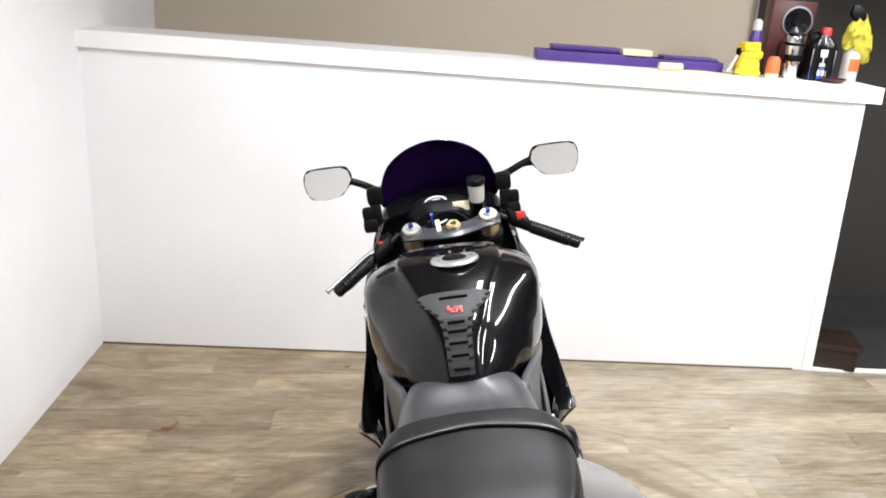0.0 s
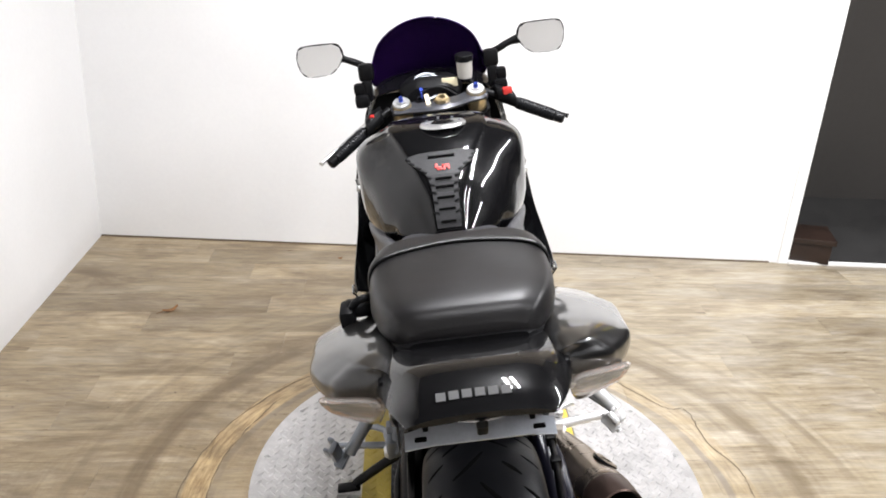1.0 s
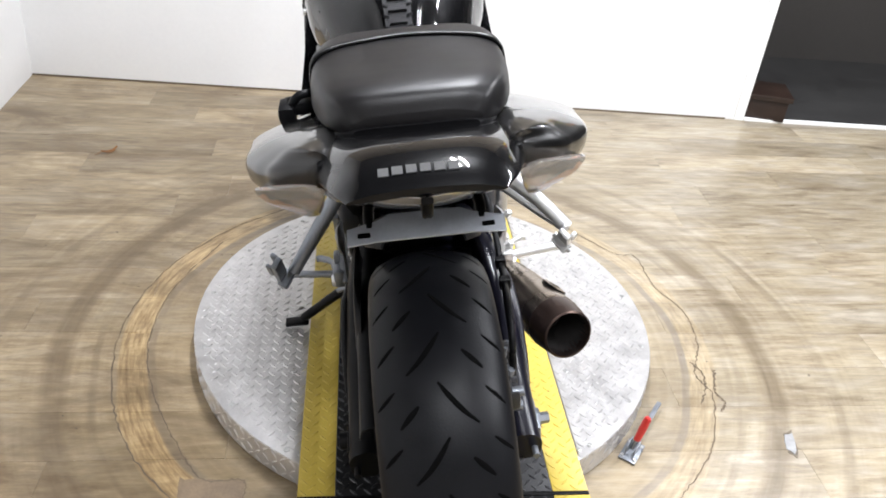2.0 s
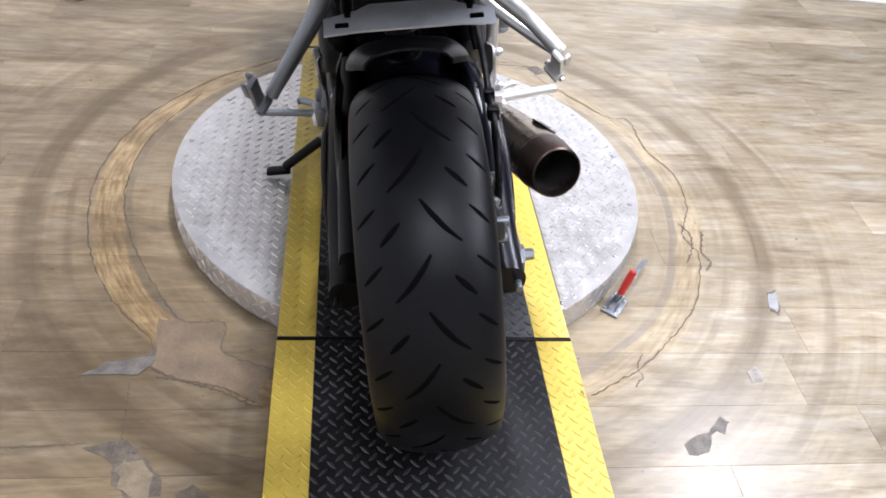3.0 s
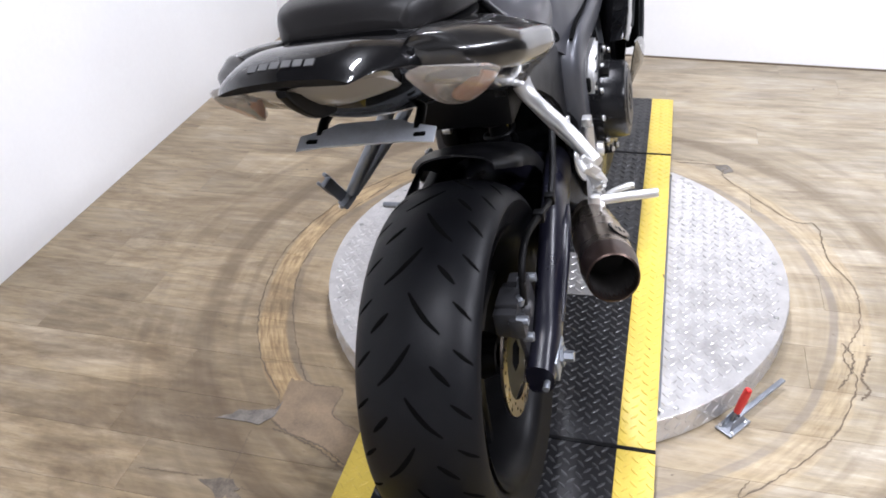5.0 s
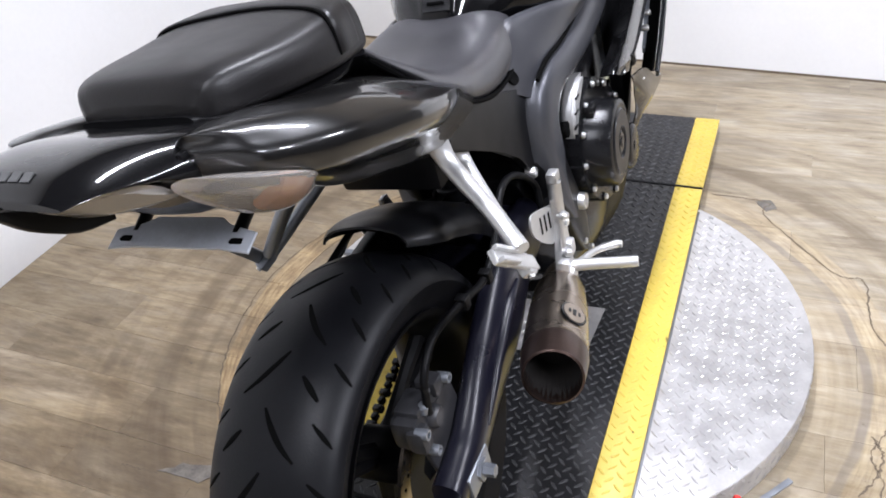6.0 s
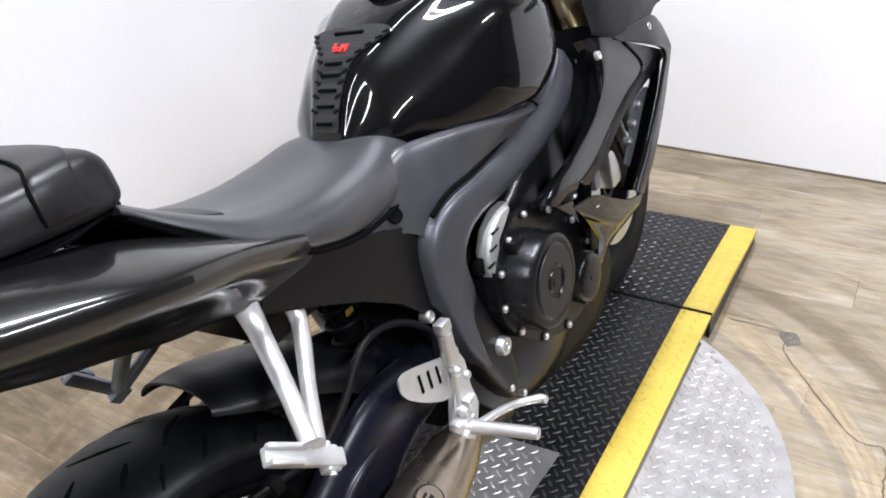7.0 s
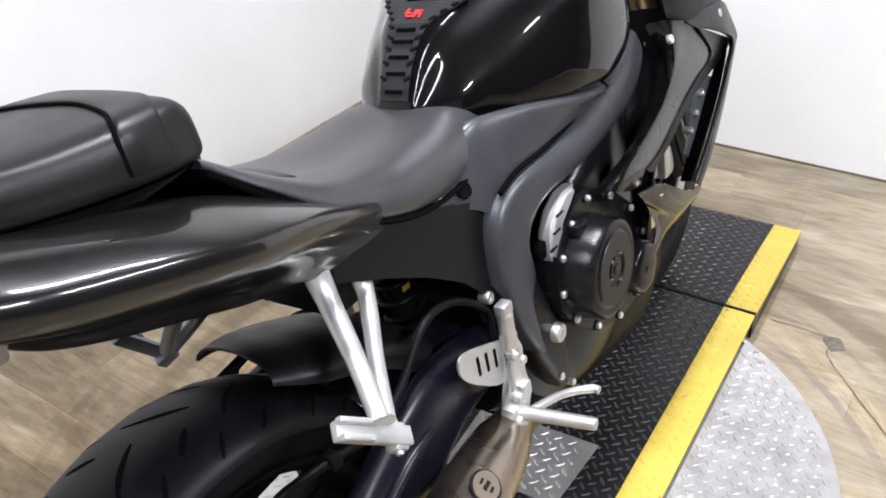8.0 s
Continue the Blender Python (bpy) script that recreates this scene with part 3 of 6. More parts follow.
for s in (-1, 1):
    a0 = math.asin((WOUT + 0.002) / (RAD - 0.001))
    arc = [(s * (RAD - 0.001) * math.sin(a), (RAD - 0.001) * math.cos(a)) for a in np.linspace(a0, math.pi - a0, 60)]
    dk = part("deck_plate", plate(arc if s < 0 else arc[::-1], (0, 0, H - 0.002), (1, 0, 0), (0, 1, 0), 0.004, 0.0), M_DECK, tt, "silver diamond plate segment", smooth=False)
    lozenges(plate_spots(WOUT + 0.004 if s > 0 else -RAD, RAD if s > 0 else -WOUT - 0.004, -RAD, RAD, H, lambda x, y: math.hypot(x, y) < RAD - 0.022), M_DECK, dk)
    sc = [(0.604, a) for a in (38, 60, 82, 104, 126, 148)] + [(None, y) for y in (-0.50, -0.245, 0.02, 0.27, 0.505)]
    for rr_, v in sc:
        x, y = (s * rr_ * math.sin(radians(v)), rr_ * math.cos(radians(v))) if rr_ else (s * 0.351, v)
        o = part("screw", bolt_mesh(0.007, 0.0035), M_STEEL, tt)
        o.location = (x, y, H)
rimspots = []
for k in range(150):
    a = 2 * math.pi * k / 150
    for row in (0, 1, 2):
        rimspots.append(Matrix.Rotation(a, 4, "Z") @ Matrix.Translation((RAD, 0, 0.016 + 0.0245 * row)) @ Matrix.Rotation(radians(90), 4, "Y") @ Matrix.Rotation(radians(45 if (k + row) % 2 else -45), 4, "Z"))
lozenges(rimspots, M_DECK, tt)
yc = (Y0 + Y1) / 2 - CY
trk = part("track", boxes((-CX, yc, H + 0.002, 2 * WIN, Y1 - Y0, 0.012, 0.0015)), M_DECKB, tt, "worn black diamond-plate wheel track")
lozenges(plate_spots(-WIN - CX, WIN - CX, Y0 - CY, Y1 - CY, H + 0.008), M_LOZB, trk)
for s in (-1, 1):
    xe = s * (WIN + WOUT) / 2 - CX
    ed = part("edge_strip", boxes((xe, yc, H + 0.002, WOUT - WIN - 0.001, Y1 - Y0, 0.012, 0.0015)), M_YEL, tt, "yellow painted edge strip")
    lozenges(plate_spots(xe - 0.038, xe + 0.038, Y0 - CY, Y1 - CY, H + 0.008), M_YEL, ed)
for y in (Y0 - 0.006, Y1 + 0.006):
    part("gap_seal", boxes((-CX, y - CY, H + 0.0025, 2 * WOUT, 0.009, 0.014, 0.002)), M_BLACK, tt, "black rubber joint strip")


def ramp_thing(pts, label):
    """A bent deck plate along the points (y, z), with black middle and yellow edges on a folded skirt."""
    rt = thing("loading_ramp", pose(0, 0, 0), label, "ramp", "loading ramps")
    for x0, x1, mat, lab in ((-WIN, WIN, M_DECKB, "worn black diamond plate"), (-WOUT, -WIN - 0.001, M_YEL, "yellow painted edge strip"), (WIN + 0.001, WOUT, M_YEL, "yellow painted edge strip")):
        bm = bmesh.new()
        grid_mesh(bm, [[(x0, y, z), (x1, y, z), (x1, y, max(0.002, z - 0.014)), (x0, y, max(0.002, z - 0.014))] for y, z in pts], True)
        bmesh.ops.holes_fill(bm, edges=bm.edges[:])
        dk = part("deck_plate", bm, mat, rt, lab, smooth=False)
        spots = []
        for (ya, za), (yb, zb) in zip(pts, pts[1:]):
            ln = abs(yb - ya)
            if ln > 0.05:
                lo, hi = min(ya, yb), max(ya, yb)
                spots += plate_spots(x0, x1, lo, hi, 0, None, 0.0152, lambda y: (za + (zb - za) * (y - ya) / (yb - ya), math.atan2(zb - za, yb - ya) if yb > ya else math.atan2(za - zb, ya - yb)))
        lozenges(spots, M_LOZB if mat is M_DECKB else M_YEL, dk)
    for s in (-1, 1):
        bm = bmesh.new()
        grid_mesh(bm, [[(s * (WOUT - 0.008), y, max(0.003, z - 0.012)), (s * (WOUT - 0.004), y, max(0.003, z - 0.012)), (s * (WOUT - 0.004), y, 0.001), (s * (WOUT - 0.008), y, 0.001)] for y, z in pts], True)
        part("skirt", bm, M_DECKB, rt, smooth=False)
    return rt


ramp_thing([(Y0 - 0.012, H + 0.008), (-0.355, H + 0.008), (-1.45, 0.018)], "black loading ramp with yellow edges leading up to the turntable")
ramp_thing([(Y1 + 0.012, H + 0.008), (1.72, 0.066), (1.915, 0.050)], "short black ramp with yellow edges beyond the turntable")
sp = thing("steel_plate", pose(0.045, 0.70, H + 0.0100, 0, 0, 4), "loose silver diamond-plate offcut lying on the track", "metal plate")
pl = part("sheet", plate([(-0.16, -0.10), (0.09, -0.10), (0.115, 0.085), (-0.16, 0.085)], (0, 0, 0.001), (1, 0, 0), (0, 1, 0), 0.003, 0.0005), M_DECK, sp)
lozenges(plate_spots(-0.15, 0.085, -0.09, 0.075, 0.0025), M_DECK, pl)

# toggle clamp beside the turntable
tc = thing("toggle_clamp", pose(0.487, 0.302, 0.0, 0, 0, -38) @ Matrix.Scale(0.86, 4), "zinc toggle clamp with a red handle beside the turntable", "clamp")
part("base_plate", boxes((0, 0, 0.006, 0.05, 0.085, 0.006, 0.001)), M_ZINC, tc)
for s in (-1, 1):
    part("side_plate", plate([(-0.03, 0), (0.035, 0), (0.02, 0.035), (-0.02, 0.03)], (s * 0.012, 0, 0.009), (0, 1, 0), (0, 0, 1), 0.003, 0.0006), M_ZINC, tc)
part("hold_bar", boxes((0, 0.12, 0.026, 0.014, 0.20, 0.008, 0.001)), M_ZINC, tc)
hd = part("handle_lever", tube([(0, -0.01, 0.03), (0.004, -0.005, 0.06), (0.006, 0.0, 0.08)], 0.005, smooth=False), M_ZINC, tc)
part("handle_grip", tube([(0.005, -0.002, 0.060), (0.010, 0.006, 0.10), (0.014, 0.012, 0.135), (0.015, 0.014, 0.142)], [0.0095, 0.0115, 0.0105, 0.006]), M_RED, tc, "red rubber grip")
for x, y in ((0.018, 0.03), (-0.018, 0.03), (0.018, -0.03), (-0.018, -0.03)):
    o = part("bolt", bolt_mesh(0.005, 0.004), M_STEEL, tc)
    o.location = (x, y, 0.009)

# ---- the motorcycle: x to its right, y ahead, z up from the rear tyre's contact ----
LEAN, BX, BY = 8.4, 0.006, -0.016
bike = thing("motorcycle", pose(BX, BY, H + 0.0075, 0, -LEAN, 0), "black sport motorcycle leaning on its side stand on the ramp", "motorcycle")


def bp(name, bm, mat, label="", parent=None, **k):
    return part(name, bm, mat, parent or bike, label, **k)


def profile_at(w, r, s):
    """Radius and offset of the tyre's surface at s from -1 to 1 across the tread."""
    return r - 0.30 * w * (1 - math.cos(s * 1.25)), w / 2 * math.sin(s * 1.45) / math.sin(1.45)


def wheel(name, yc, w, r, rim_r, label, pitch, spokes):
    wh = bp(name, merge(lathe([(rim_r - 0.004, -0.42 * w), (rim_r + 0.006, -0.44 * w), (rim_r + 0.002, -0.36 * w), (rim_r - 0.014, -0.30 * w), (rim_r - 0.018, 0), (rim_r - 0.014, 0.30 * w), (rim_r + 0.002, 0.36 * w), (rim_r + 0.006, 0.44 * w), (rim_r - 0.004, 0.42 * w),
                               (rim_r - 0.022, 0.30 * w), (rim_r - 0.030, 0), (rim_r - 0.022, -0.30 * w)], (0, yc, r), (1, 0, 0), 72, closed=True),
                        lathe([(0.022, -0.055), (0.036, -0.055), (0.044, -0.03), (0.044, 0.03), (0.036, 0.055), (0.022, 0.055)], (0, yc, r), (1, 0, 0), 32, closed=True),
                        ), M_BLACK, label)
    for a0 in range(spokes):
        for a in (2 * math.pi * a0 / spokes + 0.16, 2 * math.pi * a0 / spokes + 0.40):
            bp("spoke", tube([(0, yc + q * math.cos(a + d), r + q * math.sin(a + d)) for q, d in ((0.035, 0), (0.12, 0.05), (rim_r - 0.018, 0))], [0.017, 0.012, 0.015], 8, 4), M_BLACK, "", wh)
    prof = [(rim_r + 0.002, -0.40 * w)] + [profile_at(w, r, s) for s in np.linspace(-1, 1, 29)] + [(rim_r + 0.002, 0.40 * w)]
    bp("tyre", lathe(prof, (0, yc, r), (1, 0, 0), 120), M_RUBBER, "worn black road tyre", wh)
    # the cut tread
    bm = bmesh.new()

    def groove(pts, wid):
        c = cr([(a, s, 0) for a, s in pts], 5)
        g = []
        for i, (a, s, _) in enumerate(c):
            d = c[min(i + 1, len(c) - 1)] - c[max(i - 1, 0)]
            d = d[:2] * (r, w * 0.62)
            d = d / (np.hypot(*d) + 1e-9)
            k = wid * (0.35 + 0.65 * math.sin(math.pi * min(1, max(0.0, i / (len(c) - 1) * 0.94 + 0.03))))
            row = []
            for e, off in ((-1, 0.0002), (-0.55, 0.0006), (0.55, 0.0006), (1, 0.0002)):
                aa, ss = a - e * k * d[1] / r, s + e * k * d[0] / (w * 0.62)
                rr, xx = profile_at(w, r + off, ss)
                row.append((xx, yc + rr * math.cos(aa), r + rr * math.sin(aa)))
            g.append(row)
        grid_mesh(bm, g, False)

    for k in range(pitch):
        a = 2 * math.pi * k / pitch
        p = 2 * math.pi / pitch
        for sgn, ph in ((1, 0.375), (-1, 0.875)):
            b = a + ph * p
            groove([(b, sgn * -0.03), (b + 0.13 * p, sgn * 0.06), (b + 0.28 * p, sgn * 0.19), (b + 0.40 * p, sgn * 0.34)], 0.0038)
            groove([(b + 0.70 * p, sgn * 0.24), (b + 0.79 * p, sgn * 0.34), (b + 0.89 * p, sgn * 0.46)], 0.0042)
            groove([(b + 0.54 * p, sgn * 0.50), (b + 0.62 * p, sgn * 0.64), (b + 0.69 * p, sgn * 0.80)], 0.0034)
            groove([(b + 0.07 * p, sgn * 0.46), (b + 0.16 * p, sgn * 0.60), (b + 0.24 * p, sgn * 0.74)], 0.0036)
    bp("tread_groove", bm, M_GROOVE_SHADE, "", wh)
    return wh


TY, TR = 0.021, 0.3236
rw = wheel("rear_wheel", TY, 0.203, TR, 0.234, "black cast three-spoke rear wheel", 13, 3)
fw = wheel("front_wheel", 1.455, 0.128, 0.305, 0.222, "black cast three-spoke front wheel", 13, 3)
bp("brake_disc", lathe([(0.080, 0.085), (0.110, 0.085), (0.110, 0.090), (0.080, 0.090)], (0, TY, TR), (1, 0, 0), 48, closed=True), M_EXH, "drilled steel brake disc", rw)
for k in range(30):
    a, q = 2 * math.pi * k / 30, (0.087, 0.095, 0.103)[k % 3]
    bp("disc_hole", lathe([(0, .0006), (.0032, .0006), (.0034, 0)], (0.090, TY + q * math.cos(a), TR + q * math.sin(a)), (1, 0, 0), 8), M_GROOVE_SHADE, "", rw)
bp("disc_carrier", lathe([(0.03, 0.082), (0.082, 0.082), (0.082, 0.086), (0.03, 0.086)], (0, TY, TR), (1, 0, 0), 6, closed=True), M_BLACK, "", rw)
for s in (-1, 1):
    bp("brake_disc", lathe([(0.10, s * 0.07), (0.155, s * 0.07), (0.155, s * 0.075), (0.10, s * 0.075)], (0, 1.455, 0.305), (1, 0, 0), 48, closed=True), M_STEEL, "steel brake disc", fw)
bp("sprocket", lathe([(0.04, -0.105), (0.105, -0.105), (0.105, -0.112), (0.04, -0.112)], (0, TY, TR), (1, 0, 0), 43, closed=True), M_ZINC, "steel chain sprocket", rw)
# chain, two runs
for dz, z1 in ((0.105, 0.40), (-0.105, 0.33)):
    bm = bmesh.new()
    for i in range(34):
        u = i / 33
        box(bm, -0.108, TY + u * 0.56, TR + dz + u * (z1 - TR - dz), 0.020 if i % 2 else 0.012, 0.013, 0.013, 0.002)
    bp("chain_run", bm, M_CASE)

# swingarm
for s in (-1, 1):
    def arm(y, zc_, hh, x):
        return [(s * (x + 0.022), y, zc_ - hh * 0.55), (s * (x + 0.029), y, zc_ + hh * 0.05), (s * (x + 0.027), y, zc_ + hh * 0.55), (s * (x + 0.014), y, zc_ + hh * 0.92), (s * (x - 0.010), y, zc_ + hh), (s * (x - 0.020), y, zc_ + hh * 0.6), (s * (x - 0.018), y, zc_ - hh * 0.55), (s * x, y, zc_ - hh * 0.75)]
    # left arm and fittings use plain black: the shaded side as a darker material
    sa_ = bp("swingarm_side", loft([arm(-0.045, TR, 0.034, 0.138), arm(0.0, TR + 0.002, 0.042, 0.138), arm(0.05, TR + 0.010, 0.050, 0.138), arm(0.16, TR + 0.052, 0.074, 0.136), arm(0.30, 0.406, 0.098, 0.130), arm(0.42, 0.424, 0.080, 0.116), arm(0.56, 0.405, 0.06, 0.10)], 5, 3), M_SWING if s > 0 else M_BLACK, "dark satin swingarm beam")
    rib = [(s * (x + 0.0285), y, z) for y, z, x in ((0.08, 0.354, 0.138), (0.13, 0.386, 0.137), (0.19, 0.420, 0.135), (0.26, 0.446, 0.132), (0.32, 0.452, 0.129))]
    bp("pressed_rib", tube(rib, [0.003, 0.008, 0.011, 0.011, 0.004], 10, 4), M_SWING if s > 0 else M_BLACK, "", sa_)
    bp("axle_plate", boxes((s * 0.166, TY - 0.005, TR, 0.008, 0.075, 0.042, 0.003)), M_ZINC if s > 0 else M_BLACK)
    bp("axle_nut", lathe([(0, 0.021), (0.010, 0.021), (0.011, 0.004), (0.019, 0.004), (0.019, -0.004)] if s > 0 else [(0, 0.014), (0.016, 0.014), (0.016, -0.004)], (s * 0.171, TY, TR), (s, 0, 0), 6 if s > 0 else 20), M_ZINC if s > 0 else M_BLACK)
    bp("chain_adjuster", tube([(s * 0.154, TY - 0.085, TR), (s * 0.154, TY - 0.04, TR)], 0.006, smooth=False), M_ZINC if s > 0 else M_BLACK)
bp("swingarm_bridge", loft([[(-0.11, y, z + 0.03), (0, y, z + 0.045), (0.11, y, z + 0.03), (0.11, y, z - 0.03), (0, y, z - 0.05), (-0.11, y, z - 0.03)] for y, z in ((0.38, 0.43), (0.46, 0.43), (0.54, 0.42))], 3, 3), M_SWING)
# caliper, its bracket and hose
cal = bp("caliper_body", merge(boxes((0.098, 0.010, 0.440, 0.045, 0.095, 0.055, 0.012)), boxes((0.118, -0.030, 0.438, 0.03, 0.03, 0.042, 0.010), (0.110, 0.045, 0.47, 0.036, 0.03, 0.03, 0.008), (0.100, 0.004, 0.470, 0.040, 0.050, 0.012, 0.005))), M_CALIPER, "dusty dark grey rear brake caliper")
bp("piston_boss", lathe([(0, .014), (.013, .014), (.017, .010), (.019, 0), (.019, -.02)], (0.120, 0.012, 0.440), (1, 0, 0), 24), M_CALIPER, "", cal)
for y, z in ((0.059, 0.472), (-0.034, 0.452), (-0.02, 0.405)):
    bp("caliper_bolt", lathe([(0, 0.014), (0.0035, 0.014), (0.0045, 0.020), (0.008, 0.020), (0.0085, 0.017), (0.0085, 0.0)], (0.118, y, z), (1, 0, 0), 12), M_ZINC, "", cal)
bp("bleed_nipple", tube([(0.114, 0.028, 0.472), (0.118, 0.024, 0.498)], [0.005, 0.003], 8), M_ZINC, "", cal)
bp("hose_union", lathe([(0, .016), (.005, .016), (.008, .012), (.010, .012), (.010, 0)], (0.118, 0.0, 0.462), (0.2, 0, 1), 14), M_ZINC, "", cal)
bp("caliper_bracket", plate([(-0.06, 0.02), (0.06, 0.03), (0.07, -0.02), (0.01, -0.10), (-0.03, -0.10)], (0.118, 0.02, 0.425), (0, 1, 0), (0, 0, 1), 0.008), M_CALIPER)
bp("rear_brake_hose", tube([(0.125, 0.0, 0.458), (0.128, 0.015, 0.52), (0.130, 0.07, 0.548), (0.138, 0.16, 0.535), (0.142, 0.235, 0.520), (0.142, 0.30, 0.545), (0.136, 0.38, 0.592), (0.132, 0.46, 0.575), (0.142, 0.52, 0.520), (0.150, 0.51, 0.47)], 0.0065, 10, 6), M_BLACK, "black rubber brake hose")
for p in ((0.138, 0.155, 0.536), (0.142, 0.24, 0.520)):
    bp("hose_clip", boxes((*p, 0.02, 0.018, 0.022, 0.003)), M_BLACK)
# hugger and inner mudguard
st_ = []
for a in np.linspace(24, 67, 9):
    ca, sa = math.cos(radians(a)), math.sin(radians(a))
    lift = float(np.interp(a, (24, 46, 58, 67), (.145, .080, .054, .046)))
    sk = 0.006 + 0.040 * (67 - a) / 43
    k = 1.0 - 0.30 * max(0, (a - 55) / 12) ** 1.5
    st_.append([(x * k, TY + (TR + o) * ca, TR + (TR + o) * sa) for x, o in ((-0.106, lift - 0.024 - sk), (-0.102, lift - 0.018 - sk * .4), (-0.074, lift - 0.007), (0, lift), (0.074, lift - 0.007), (0.102, lift - 0.018 - sk * .4), (0.106, lift - 0.024 - sk))])
bp("rear_hugger", shell(st_, 0.004, 3, 3), M_MATT, "black plastic tyre hugger")
st_ = []
for y, z in ((0.42, 0.70), (0.34, 0.735), (0.26, 0.775), (0.20, 0.800)):
    st_.append([(-0.085, y, z - 0.05), (-0.08, y, z - 0.015), (-0.05, y, z), (0, y, z + 0.006), (0.05, y, z), (0.08, y, z - 0.015), (0.085, y, z - 0.05)])
bp("undertail_mudguard", shell(st_, 0.004, 4, 3), M_BLACK, "black plastic undertail tray")
bp("chain_guard", shell([[(-0.135, y, z + 0.03), (-0.128, y, z + 0.05), (-0.105, y, z + 0.055), (-0.095, y, z + 0.045)] for y, z in ((-0.10, 0.42), (0.05, 0.445), (0.2, 0.47), (0.40, 0.48))], 0.003), M_BLACK, "black plastic chain guard")
bp("left_inner_guard", shell([[(-0.128, 0.03, 0.28), (-0.140, 0.09, 0.31), (-0.138, 0.20, 0.36)], [(-0.128, 0.04, 0.40), (-0.140, 0.10, 0.43), (-0.138, 0.22, 0.47)], [(-0.124, 0.11, 0.52), (-0.134, 0.16, 0.54), (-0.130, 0.26, 0.56)], [(-0.116, 0.25, 0.556), (-0.121, 0.29, 0.56), (-0.118, 0.36, 0.565)]], 0.004), M_BLACK, "black plastic side guard")

# muffler
mA, mB = Vector((0.256, 0.155, 0.396)), Vector((0.174, 0.470, 0.320))
mx = (mA - mB).normalized()
ml = (mA - mB).length
mu = bp("muffler", lathe([(0.030, -0.06), (0.036, -0.02), (0.048, 0.04), (0.053, 0.12), (0.0545, ml - 0.075), (0.055, ml - 0.065), (0.0535, ml - 0.060)], mB, mx, 40), M_EXH, "short heat-tinted titanium exhaust muffler")
bp("outlet_cone", lathe([(0.054, ml - 0.062), (0.055, ml - 0.055), (0.0515, ml - 0.02), (0.049, ml), (0.0455, ml + 0.002), (0.0435, ml - 0.006), (0.0415, ml - 0.05)], mB, mx, 40), M_EXHTIP, "bronzed outlet ring", mu)
bp("outlet_bore", lathe([(0.0438, ml - 0.004), (0.0412, ml - 0.05), (0.036, ml - 0.10), (0, ml - 0.10)], mB, mx, 32), M_SOOT, "sooty black bore", mu)
side = Vector((0.62, 0.05, 0.78))
side = (side - side.dot(mx) * mx).normalized()
vv = mx.cross(side)
bc = mB + mx * (ml - 0.125) + side * 0.055
bp("maker_badge", plate([(0.034 * math.cos(a), 0.024 * math.sin(a)) for a in np.linspace(0, 2 * math.pi, 28, endpoint=False)], bc, mx, vv, 0.003, 0.0008), M_CASE, "oval metal badge", mu)
bp("badge_face", plate([(0.030 * math.cos(a), 0.020 * math.sin(a)) for a in np.linspace(0, 2 * math.pi, 28, endpoint=False)], bc + side * 0.0012, mx, vv, 0.003, 0.0004), M_EXH, "", mu)
bp("badge_mark", merge(boxes((0, 0, 0, 0.020, 0.006, 0.001), (0, 0.009, 0, 0.012, 0.004, 0.001), (0, -0.009, 0, 0.012, 0.004, 0.001))), M_CASE, "", mu).matrix_local = Matrix.Translation(bc + side * 0.0032) @ Matrix((mx, vv, side)).transposed().to_4x4()
bp("exhaust_pipe", tube([mB - mx * 0.05, (0.13, 0.60, 0.24), (0.08, 0.75, 0.17), (0.02, 0.95, 0.17), (0, 1.08, 0.25), (0, 1.14, 0.38)], [0.030, 0.03, 0.03, 0.045, 0.05, 0.05], 16), M_EXH)

# side stand
bp("side_stand", merge(tube([(-0.105, 0.60, 0.27), (-0.20, 0.66, 0.19), (-0.33, 0.705, 0.075)], [0.016, 0.013, 0.012]), boxes((-0.350, 0.705, 0.064, 0.062, 0.030, 0.011, 0.004))), M_BLACK, "black side stand, folded out")
bp("stand_spring", tube([(-0.12, 0.57, 0.28), (-0.22, 0.64, 0.20)], 0.006, smooth=False), M_ZINC)

# ---- tail, seats ----
def half(y, pts):
    return sym([(x, y, z) for x, z in pts])


bp("tail_cowl", loft([half(0.34, [(0, .765), (.06, .768), (.098, .775), (.104, .755), (.095, .715), (.05, .70), (0, .70)]),
                      half(0.19, [(0, .865), (.06, .87), (.108, .878), (.116, .85), (.108, .79), (.05, .765), (0, .76)]),
                      half(0.06, [(0, .925), (.06, .93), (.110, .940), (.120, .91), (.112, .85), (.05, .825), (0, .82)]),
                      half(-0.06, [(0, .962), (.066, .966), (.112, .966), (.127, .940), (.114, .88), (.05, .86), (0, .855)]),
                      half(-0.16, [(0, .999), (.066, .999), (.106, .990), (.123, .964), (.110, .925), (.05, .905), (0, .90)]),
                      half(-0.225, [(0, 1.021), (.060, 1.018), (.092, 1.006), (.110, .985), (.100, .978), (.045, .978), (0, .976)]),
                      half(-0.278, [(0, 1.024), (.052, 1.021), (.078, 1.013), (.094, 1.001), (.088, .998), (.04, .999), (0, 1.000)]),
                      half(-0.310, [(0, 1.012), (.046, 1.010), (.064, 1.007), (.078, 1.003), (.072, 1.001), (.03, 1.003), (0, 1.004)])], 6, 5), M_PAINT, "gloss black blunt tail cowl")
